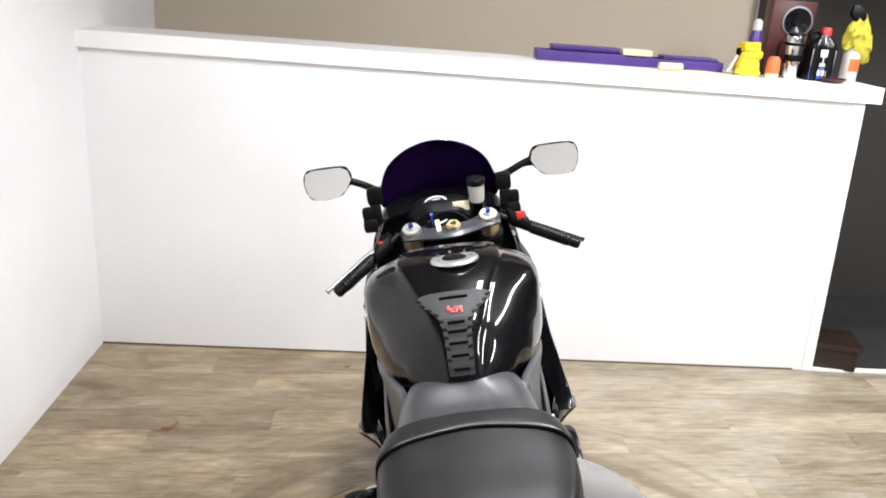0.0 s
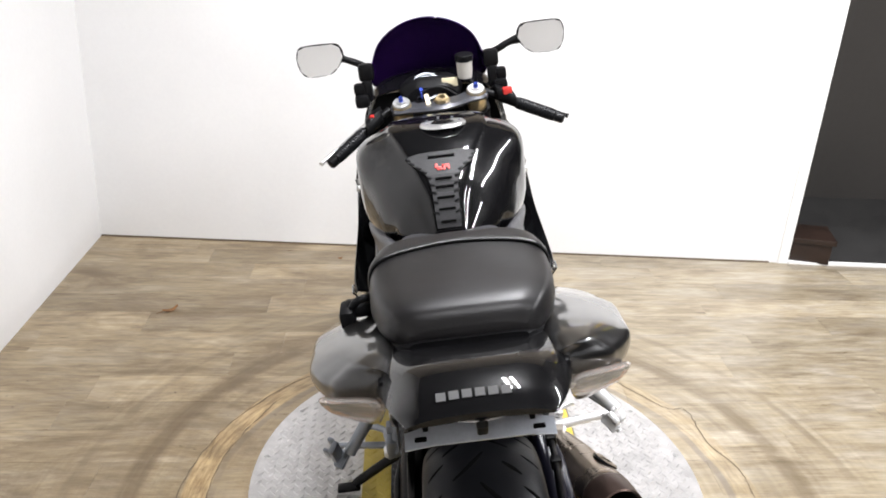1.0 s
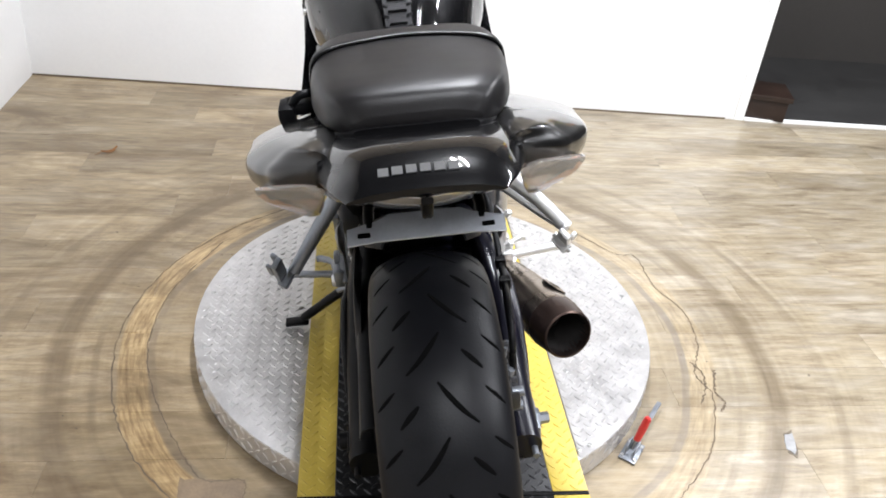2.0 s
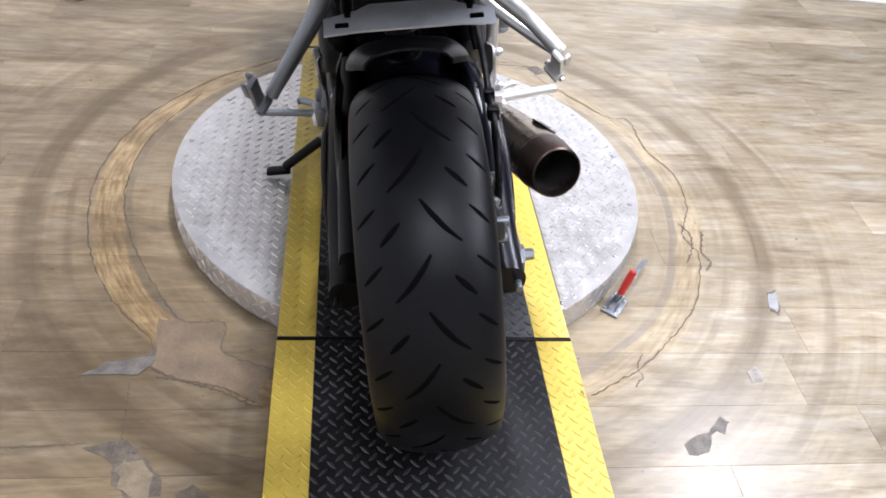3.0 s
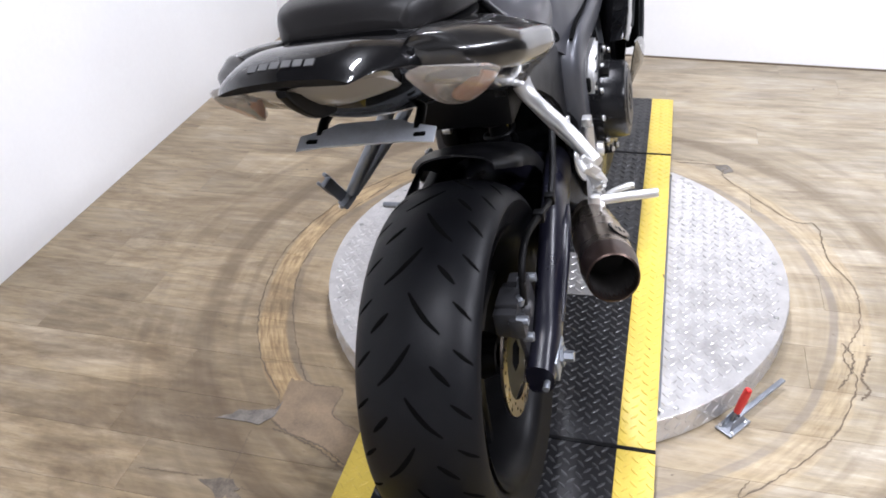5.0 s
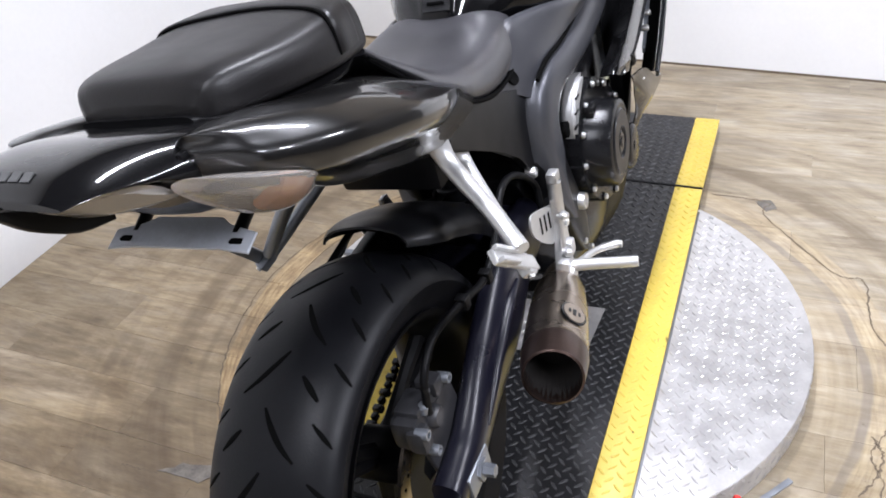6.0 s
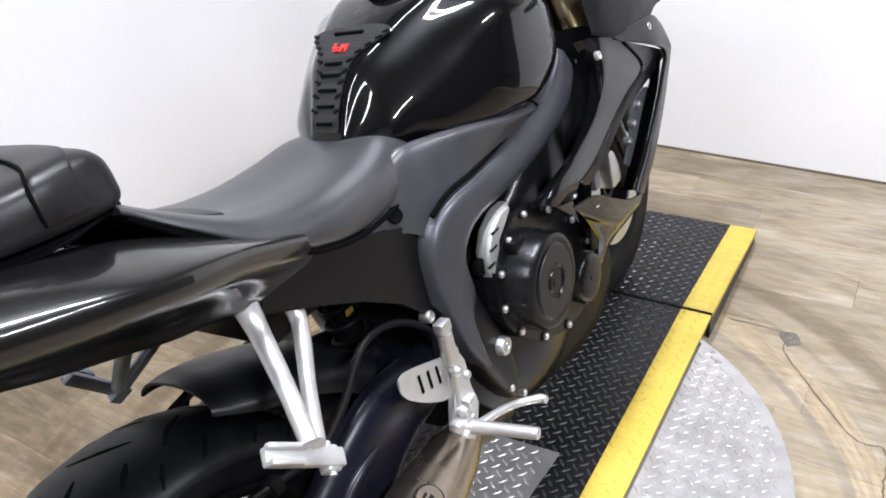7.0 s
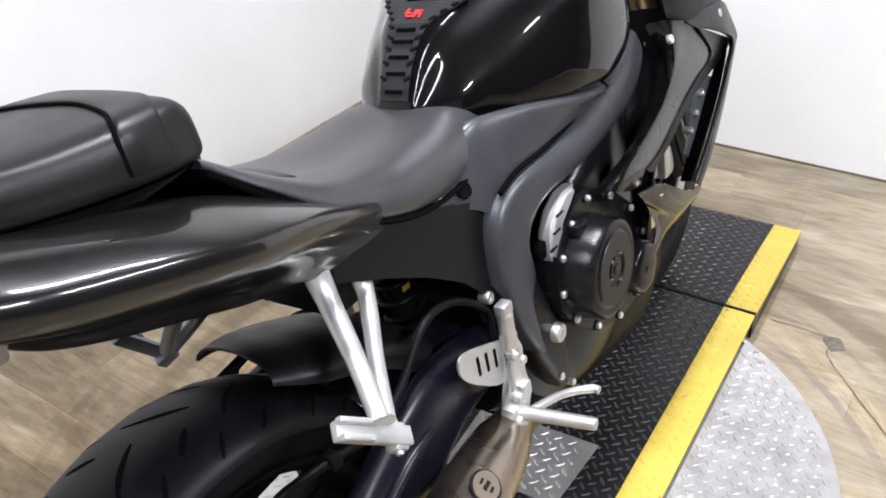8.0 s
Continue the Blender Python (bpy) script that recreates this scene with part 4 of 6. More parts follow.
for s in (-1, 1):
    def flare(y, xi, zt, xo, zo, zb, xb):
        k = min(1, max(0, (0.14 - y) / 0.16))          # rounder towards the rear
        return [(s * xi, y, zt), (s * (xi * 0.5 + xo * 0.5), y, zt * 0.42 + zo * 0.58 + 0.008 + 0.009 * k), (s * (xo - 0.007 - 0.009 * k), y, zo + 0.010 + 0.007 * k), (s * (xo - 0.001 - 0.001 * k), y, zo + 0.002), (s * (xo - 0.006), y, zo - 0.024), (s * (xb * 0.6 + xo * 0.4), y, zb * 0.6 + zo * 0.4 - 0.006), (s * xb, y, zb), (s * (xi - 0.02), y, zb + 0.02), (s * (xi - 0.02), y, zt - 0.02)]
    bp("side_panel", loft([flare(0.50, .100, .732, .112, .722, .70, .098), flare(0.40, .098, .768, .130, .768, .712, .112), flare(0.30, .100, .815, .160, .812, .734, .120), flare(0.22, .106, .866, .186, .848, .762, .130), flare(0.16, .110, .900, .205, .870, .784, .140),
                           flare(0.10, .112, .928, .219, .888, .806, .150), flare(0.04, .112, .948, .226, .908, .832, .156), flare(-0.03, .112, .966, .221, .928, .860, .158), flare(-0.09, .110, .984, .214, .945, .890, .160), flare(-0.130, .108, .994, .198, .956, .922, .158), flare(-0.155, .106, .999, .182, .964, .942, .148), flare(-0.175, .104, 1.0, .166, .972, .956, .136), flare(-0.195, .104, 1.0, .124, .980, .970, .112)], 6, 4), M_PAINT2, "dulled black flared side panel")
    def lens(y, xo, zo, xi, zi, th):
        return [(s * xi, y, zi + th), (s * xo, y, zo), (s * (xo - .004), y, zo - th), (s * (xi + .6 * (xo - xi)), y, zo * .5 + zi * .5 - th), (s * xi, y, zi - th)]
    ln = bp("rear_indicator", loft([lens(-0.118, .180, .920, .152, .898, .004), lens(-0.140, .191, .938, .142, .908, .013), lens(-0.166, .188, .953, .126, .926, .019), lens(-0.190, .170, .964, .118, .944, .017), lens(-0.212, .142, .975, .112, .960, .010), lens(-0.224, .126, .980, .108, .970, .004)], 5, 4), M_LENS, "clear integrated indicator lens")
    bp("bulb_cover", loft([lens(-0.132, .180, .930, .154, .908, .006), lens(-0.148, .182, .940, .146, .914, .010), lens(-0.164, .176, .949, .138, .926, .010)], 3, 3), M_AMBER, "amber bulb cover", ln)
    bp("panel_clip", boxes((s * 0.108, -0.19, 0.988, 0.010, 0.03, 0.010, 0.003)), M_BLACK)
# tail light: two clear halves and a black divider
for s in (-1, 1):
    bp("tail_light", loft([[(s * 0.008, y, z0), (s * w, y + 0.012, z0 + 0.004), (s * (w + 0.004), y + 0.03, z0 - 0.01), (s * w, y + 0.04, z1 + 0.008), (s * 0.008, y + 0.02, z1)] for y, z0, z1, w in ((-0.312, 1.002, .997, .062), (-0.290, .997, .972, .082), (-0.252, .980, .945, .088), (-0.212, .950, .932, .066))], 4, 3), M_TAIL, "clear tail light lens")
bp("lens_divider", loft([half(y, [(0, z), (.0055, z), (.0055, zb), (0, zb - .001)]) for y, z, zb in ((-0.314, 1.003, .996), (-0.292, .990, .971), (-0.254, .968, .944), (-0.213, .945, .931))], 3, 2), M_BLACK)
bp("number_plate_bracket", plate([(-0.098, -0.014), (-0.098, 0.012), (-0.06, 0.020), (-0.045, 0.030), (0.045, 0.030), (0.06, 0.020), (0.098, 0.012), (0.098, -0.014), (0.06, -0.010), (-0.06, -0.010)], (0, -0.152, 0.862), (1, 0, 0), (0, 0.93, 0.37), 0.003, 0.0008), M_BRACKET, "bare grey number plate bracket")
for s in (-1, 1):
    bp("bracket_slot", boxes((s * 0.077, -0.152, 0.8625, 0.016, 0.008, 0.005, 0.0015)), M_GROOVE_SHADE)
    bp("bracket_arm", tube([(s * 0.07, -0.140, 0.862), (s * 0.07, -0.11, 0.875), (s * 0.06, -0.06, 0.885)], 0.007), M_BLACK)
# lettering on the tail becomes plain bars
for i in range(6):
    xx = -0.040 + i * 0.0139
    o = bp("mark_bar", boxes((0, 0, 0, 0.0106, 0.0105, 0.0012)), M_SILVERINK, "pale grey block mark on the tail", smooth=False)
    o.matrix_local = Matrix.Translation((xx, -0.288, 1.0224 - 1.1 * xx * xx)) @ Matrix.Rotation(radians(20), 4, "X")
# pillion seat
def pad_ring(y, zt, w, zb):
    h_ = zt - zb
    return half(y, [(0, zt), (w * .60, zt - .001), (w * .84, zt - .005), (w * .955, zt - .22 * h_), (w, zt - .58 * h_), (w * .95, zb + .10 * h_), (w * .5, zb), (0, zb)])


PAD = ((0.172, .982, .058, .955), (0.165, 1.002, .090, .946), (0.135, 1.018, .118, .943), (0.07, 1.022, .131, .951), (0.0, 1.025, .129, .961), (-0.06, 1.030, .118, .970), (-0.096, 1.031, .105, .975), (-0.115, 1.025, .092, .978), (-0.126, 1.006, .078, .981))
pil = bp("pillion_seat", loft([pad_ring(*q) for q in PAD], 7, 6), M_SEAT, "black vinyl pillion seat pad")


def strap_row(y0, lift):
    """A line over the pad from one lower side to the other, swept back at the sides."""
    ys = [q[0] for q in PAD][::-1]
    row = []
    for k, dz in ((1.0, .72), (1.0, .52), (.965, .22), (.85, .05), (.58, .0), (0, -.02), (-.58, .0), (-.85, .05), (-.965, .22), (-1.0, .52), (-1.0, .72)):
        y = y0 - .042 * k * k
        zt, w, zb = (float(np.interp(y, ys, [q[c] for q in PAD][::-1])) for c in (1, 2, 3))
        row.append((k * (w + lift), y, zt - dz * (zt - zb) + lift * (1 - .8 * dz)))
    return row


bp("grab_strap", shell([strap_row(0.098, .0005), strap_row(0.100, .0036), strap_row(0.115, .0042), strap_row(0.140, .0040), strap_row(0.148, .0034), strap_row(0.150, .0005)], 0.002, 3, 4), M_SEAT, "black vinyl grab strap across the pad", pil)
# black tube that draws the shade behind the strap
bp("strap_shadow_gap", tube(strap_row(0.097, .0008), .0021, 8, 4), M_GROOVE_SHADE, "", pil)
bp("seat_base", loft([half(y, [(0, z), (.06, z), (w, z - .004), (w - .004, z - .014), (.05, z - .018), (0, z - .018)]) for y, z, w in ((0.160, .950, .086), (0.05, .958, .120), (-0.06, .976, .113), (-0.112, .990, .094), (-0.136, .997, .074))], 4, 3), M_BLACK, "", pil)
bp("seat_tongue", loft([half(y, [(0, z + .006), (w * .7, z + .004), (w, z), (w * .7, z - .01), (0, z - .012)]) for y, z, w in ((0.30, .850, .060), (0.24, .878, .070), (0.17, .920, .08))], 3, 3), M_MATT)
# rider's seat
bp("rider_seat", loft([half(0.145, [(0, .955), (.06, .954), (.098, .948), (.106, .942), (.098, .936), (.05, .934), (0, .934)]),
                       half(0.21, [(0, .905), (.065, .905), (.108, .900), (.122, .888), (.116, .878), (.05, .872), (0, .872)]),
                       half(0.30, [(0, .848), (.070, .850), (.116, .846), (.138, .826), (.134, .800), (.06, .792), (0, .792)]),
                       half(0.40, [(0, .822), (.070, .826), (.116, .820), (.142, .795), (.136, .755), (.06, .748), (0, .748)]),
                       half(0.50, [(0, .818), (.070, .822), (.112, .816), (.138, .790), (.130, .738), (.055, .730), (0, .730)]),
                       half(0.58, [(0, .828), (.062, .830), (.102, .822), (.126, .796), (.122, .746), (.05, .738), (0, .738)]),
                       half(0.64, [(0, .815), (.05, .818), (.086, .814), (.108, .798), (.108, .768), (.04, .760), (0, .76)]),
                       half(0.66, [(0, .80), (.04, .803), (.07, .802), (.09, .795), (.09, .780), (.04, .772), (0, .772)])], 7, 5), M_SEAT2, "grey-black vinyl rider's seat, its sheen lightened into the colour")
for s in (-1, 1):
    # black tube for the shade under the seat's lower edge
    bp("seat_edge_shade", tube([(s * .103, .150, .930), (s * .119, .21, .872), (s * .138, .30, .798), (s * .141, .40, .752), (s * .135, .50, .735), (s * .128, .58, .742), (s * .112, .635, .766)], .0042, 8, 5), M_GROOVE_SHADE)
# black strap and buckle at the left of the tail
bp("strap_buckle", merge(boxes((-0.150, 0.060, 0.952, 0.05, 0.035, 0.018, 0.006), (-0.170, 0.052, 0.948, 0.024, 0.045, 0.026, 0.008), (-0.125, 0.066, 0.948, 0.04, 0.016, 0.010, 0.003)), tube([(-0.165, 0.05, 0.955), (-0.150, 0.045, 0.972), (-0.125, 0.06, 0.966), (-0.108, 0.07, 0.945)], 0.006)), M_BLACK, "black strap end with a plastic buckle")

# ---- tank ----
def tank_ring(y, z0, xc, xs, zs, xw, zw, xb, zb):
    return half(y, [(0, z0), (xc * .6, z0 - .002), (xc * .94, z0 - .006), (xc + .010, z0 - .018), (xs, zs), (xw, zw), (xb, zb), (.06, zb - .015), (0, zb - .015)])


bp("fuel_tank", loft([half(0.576, [(0, .832), (.02, .831), (.030, .829), (.036, .825), (.044, .820), (.047, .814), (.042, .806), (.02, .803), (0, .80)]),
                      tank_ring(0.618, .900, .040, .074, .866, .100, .832, .096, .796), tank_ring(0.652, .934, .054, .092, .890, .122, .842, .112, .786),
                      tank_ring(0.70, .958, .070, .120, .906, .149, .850, .142, .778), tank_ring(0.765, .983, .092, .148, .930, .174, .872, .166, .770),
                      tank_ring(0.84, .998, .116, .184, .950, .201, .894, .184, .760), tank_ring(0.93, .996, .118, .193, .944, .208, .888, .191, .752),
                      tank_ring(1.02, .972, .105, .176, .924, .197, .872, .184, .785), tank_ring(1.08, .935, .078, .134, .898, .152, .868, .146, .82)], 7, 5), M_PAINT, "gloss black fuel tank")
# tank pad: carbon-look rubber with ribbed edges, set along the tank's back


def tank_top(y):
    return float(np.interp(y, [0.576, 0.592, 0.618, 0.652, 0.70, 0.765, 0.84], [.832, .864, .900, .934, .958, .983, .998]))


def on_tank(x, y, lift=0.004):
    """A pose on the tank's back, x across and y up the slope."""
    a_ = math.atan2(tank_top(y + .008) - tank_top(y - .008), .016)
    return Matrix.Translation((x, y - lift * math.sin(a_) + 0.45 * x * x, tank_top(y) + lift * math.cos(a_) - 0.45 * x * x)) @ Matrix.Rotation(a_, 4, "X")


pad_rows = []
PADW = ((0.580, .026), (0.592, .027), (0.604, .027), (0.618, .028), (0.630, .029), (0.642, .032), (0.654, .037), (0.664, .044), (0.674, .053), (0.684, .064), (0.694, .073), (0.703, .078), (0.711, .076), (0.717, .062), (0.720, .046))
for y, w in PADW:
    pad_rows.append([tuple(on_tank(k * w, y, 0.0035).translation) for k in (-1, -.5, 0, .5, 1)])
pad = bp("tank_pad", shell(pad_rows, 0.003, 2, 3), M_CARBON, "carbon-weave rubber tank pad")
for y, w in ((0.586, .016), (0.600, .018), (0.615, .019), (0.632, .020), (0.646, .018), (0.702, .030)):
    o = bp("pad_slot", boxes((0, 0, 0, 2 * w, 0.0055, 0.004, 0.001)), M_GROOVE_SHADE, "", pad)
    o.matrix_local = on_tank(0, y, 0.0045)
for s in (-1, 1):
    for y in (0.596, 0.610, 0.624, 0.637, 0.650, 0.664, 0.677, 0.690, 0.702):
        w = float(np.interp(y, [q[0] for q in PADW], [q[1] for q in PADW]))
        o = bp("pad_rib", boxes((0, 0, 0, 0.013, 0.006, 0.0035, 0.0015)), M_BLACK, "", pad)
        o.matrix_local = on_tank(s * (w - .004), y, 0.0042) @ Matrix.Rotation(radians(s * 25), 4, "Z")
o = bp("pad_emblem", merge(boxes((-0.009, 0, 0, 0.015, 0.004, 0.002, 0.0005), (-0.013, 0.006, 0, 0.005, 0.010, 0.002, 0.0005), (-0.006, -0.006, 0, 0.012, 0.004, 0.002, 0.0005), (0.008, 0.005, 0, 0.016, 0.0045, 0.002, 0.0005), (0.004, -0.003, 0, 0.0045, 0.012, 0.002, 0.0005), (0.014, -0.004, 0, 0.0045, 0.010, 0.002, 0.0005), (0.009, 0.0, 0, 0.010, 0.0035, 0.002, 0.0005))), M_RED, "small red emblem", pad)
o.matrix_local = on_tank(0, 0.671, 0.0055)
cap = bp("filler_cap", lathe([(0, .004), (.030, .004), (.032, .006), (.052, .005), (.055, .001), (.055, -.002)], (0.014, 0.838, 0.996), (0, 0.10, 1), 40), M_STEEL, "silver filler cap with a dark lid")
bp("cap_lid", lathe([(0, .008), (.022, .008), (.028, .005), (.028, .0)], (0.014, 0.838, 0.996), (0, 0.10, 1), 32), M_CASE, "", cap)
for k in range(7):
    a = 2 * math.pi * k / 7
    bp("cap_screw", lathe([(0, .008), (.003, .008), (.003, .004)], (0.014 + 0.040 * math.cos(a), 0.838 + 0.040 * math.sin(a), 0.996), (0, 0, 1), 8), M_ZINC, "", cap)

# ---- frame and side covers ----
def beam_ring(s, yr, zr, yf, zf, x):
    """A section of the frame beam between its rear and front edges, bowed outwards."""
    ym, zm = (yr + yf) / 2, (zr + zf) / 2
    return [(s * (x - .010), yr, zr), (s * (x + .005), yr * .86 + yf * .14, zr * .86 + zf * .14), (s * (x + .010), ym, zm), (s * (x + .009), yr * .22 + yf * .78, zr * .22 + zf * .78), (s * (x - .012), yf, zf), (s * (x - .045), yf, zf), (s * (x - .05), ym, zm), (s * (x - .045), yr, zr)]


for s in (-1, 1):
    # the beam: stations given by an outer edge pair (rear, front), bowed outwards
    st_ = []
    for (yr, zr), (yf, zf), x in (((1.055, .806), (1.085, .782), .172), ((1.03, .780), (1.110, .735), .178), ((.965, .748), (1.050, .676), .182), ((.839, .722), (.92, .648), .182), ((.723, .709), (.80, .636), .178), ((.640, .706), (.705, .632), .172),
                                  ((.588, .690), (.662, .615), .168), ((.558, .648), (.638, .580), .166), ((.551, .580), (.642, .520), .167), ((.556, .490), (.672, .440), .171), ((.592, .395), (.694, .380), .174), ((.628, .315), (.696, .315), .173), ((.655, .270), (.682, .268), .168)):
        st_.append(beam_ring(s, yr, zr, yf, zf, x))
    tip = [beam_ring(s, *q) for q in ((.553, .525, .612, .490, .170), (.565, .455, .606, .438, .174), (.590, .398, .607, .392, .177))]
    bp("frame_beam", loft(st_[:9] + tip, 4, 3), M_FRAME, "satin dark grey alloy frame beam")
    # black tube for the dark line of shade between cover and beam
    bp("beam_edge_shade", tube([(q[0][0] + s * .002, q[0][1] - .004, q[0][2] + .006) for q in st_[1:7]], .0045, 8, 4), M_GROOVE_SHADE)
    bp("pivot_plate", loft([[(x - s * .003, y + .001, z) for x, y, z in q] for q in st_[7:]], 4, 3), M_MATT, "satin black swingarm pivot plate")
    # seat-side cover between tank and beam
    rows = []
    for y, zt, zb, xt, xb in ((.47, .735, .715, .112, .124), (.53, .772, .690, .110, .136), (.575, .802, .664, .116, .150), (.62, .802, .708, .124, .156), (.72, .786, .716, .156, .166), (.80, .768, .722, .174, .172), (.87, .754, .730, .182, .176), (.925, .744, .742, .182, .178)):
        rows.append([(s * xt, y, zt), (s * (xt + .012), y + .004, zt - .006), (s * (xt * .5 + xb * .5 + .008), y + .006, zt * .5 + zb * .5), (s * xb, y + .01, zb)])
    cv = bp("side_cover", shell(rows, 0.004, 5, 4), M_COVER, "satin black plastic cover beside the tank")
    bp("cover_recess", lathe([(0, .002), (.010, .002), (.013, .004), (.014, 0)], (s * 0.136, 0.527, 0.728), (s, -0.2, 0.6), 20), M_GROOVE_SHADE, "", cv)
    # subframe plate under the seat
    ol = [(.235, .745), (.255, .800), (.30, .812), (.36, .775), (.45, .734), (.56, .700), (.598, .676), (.575, .640), (.560, .600), (.556, .560), (.572, .515), (.548, .520), (.520, .556), (.484, .596), (.41, .656), (.32, .703)]
    bp("subframe_plate", plate([(y - .45, z - .6) if s > 0 else (y - .45, z - .6) for y, z in ol], (s * 0.131, .45, .60), (0, 1, 0), (0, 0, 1), 0.014, 0.005), M_MATT, "satin black subframe panel")
    for y, z in ((.609, .626), (.535, .536)):
        bp("frame_bolt", lathe([(0, .004), (.005, .004), (.006, .007), (.0095, .007), (.011, .003), (.011, -.012)], (s * 0.137, y, z), (s, 0, 0), 18), M_STEEL)
    bp("pivot_bolt", lathe([(0, .004), (.007, .004), (.009, .010), (.016, .010), (.018, .004), (.018, -.014)], (s * 0.184, .648, .402), (s, 0, 0), 24), M_STEEL, "bare steel swingarm pivot bolt")
    for y, z, r_ in ((.655, .298, .007), (.690, .258, .007), (.655, .560, .016), (1.0, .672, .006)):
        bp("frame_plug", lathe([(0, .003), (r_ * .7, .003), (r_, .001), (r_, -.01)], (s * 0.178 if z < .5 else s * .177, y, z), (s, 0, 0), 16), M_STEEL if r_ < .01 else M_GROOVE_SHADE)
# engine
bp("engine_block", loft([half(y, [(0, zt), (w * .7, zt), (w, zt - .04), (w, zb + .05), (w * .7, zb), (0, zb)]) for y, zt, zb, w in ((.56, .50, .26, .10), (.66, .56, .20, .14), (.80, .60, .18, .165), (.92, .66, .20, .165), (1.02, .68, .28, .15), (1.08, .66, .36, .14))], 4, 4), M_CASE, "black engine block")
bp("cylinder_side", plate([(y - .69, z - .57) for y, z in ((.640, .530), (.630, .555), (.636, .590), (.660, .620), (.70, .636), (.735, .634), (.730, .618), (.70, .614), (.670, .596), (.655, .562), (.656, .534))], (0.177, .718, .565), (0, 1, 0), (0, 0, 1), .03, .006), M_CAST, "bare cast alloy cylinder side")
for k in range(3):
    bp("casting_rib", boxes((0.192, .664 + k * .016, .560 + k * .024, .004, .022, .004, .001)), M_BLACK)
case_ol = cr([(.715, .585), (.662, .530), (.660, .445), (.735, .352), (.850, .292), (.965, .285), (1.022, .345), (1.005, .440), (.915, .535), (.800, .600)], 6, True)
cc = bp("clutch_case", plate([(y - .80, z - .44) for y, z in case_ol], (0.170, .80, .44), (0, 1, 0), (0, 0, 1), .05, .006), M_CASE, "black right engine cover")
for k in range(0, 60, 5):
    y, z = float(case_ol[k][0]), float(case_ol[k][1])
    y, z = y + (.80 - y) * .06, z + (.44 - z) * .06
    bp("bolt_boss", lathe([(0, .004), (.010, .004), (.012, -.04)], (0.194, y, z), (1, 0, 0), 14), M_CASE, "", cc)
    bp("case_bolt", lathe([(0, .010), (.0045, .010), (.0065, .008), (.0065, -.008)], (0.194, y, z), (1, 0, 0), 12), M_STEEL, "", cc)
bp("clutch_cover", lathe([(0, .004), (.020, .004), (.023, .001), (.030, .001), (.033, .004), (.066, .004), (.070, .001), (.078, .003), (.086, .0), (.090, -.008), (.094, -.062)], (0.248, .760, .474), (1, 0, 0), 56), M_CASE, "round black clutch cover", cc)
bp("cover_face", lathe([(.034, .0052), (.065, .0052), (.067, .003), (.033, .003)], (0.248, .760, .474), (1, 0, 0), 48, closed=True), M_DECKB, "", cc)
bp("oil_window", lathe([(0, .006), (.010, .006), (.012, .002), (.012, -.004)], (0.248, .760, .474), (1, 0, 0), 24), M_CASE, "", cc)
bp("pulser_cover", lathe([(0, .003), (.010, .003), (.012, .001), (.040, .001), (.048, -.002), (.053, -.008), (.055, -.05)], (0.236, .930, .372), (1, 0, 0), 40), M_CASE, "small round black cover", cc)
bp("oil_filler", boxes((0.200, .728, .566, .03, .035, .022, .006)), M_CASE, "", cc)
bp("generator_cover", lathe([(0, .012), (.06, .012), (.078, .004), (.08, -.05)], (-0.178, .80, .42), (-1, 0, 0), 36), M_CASE)

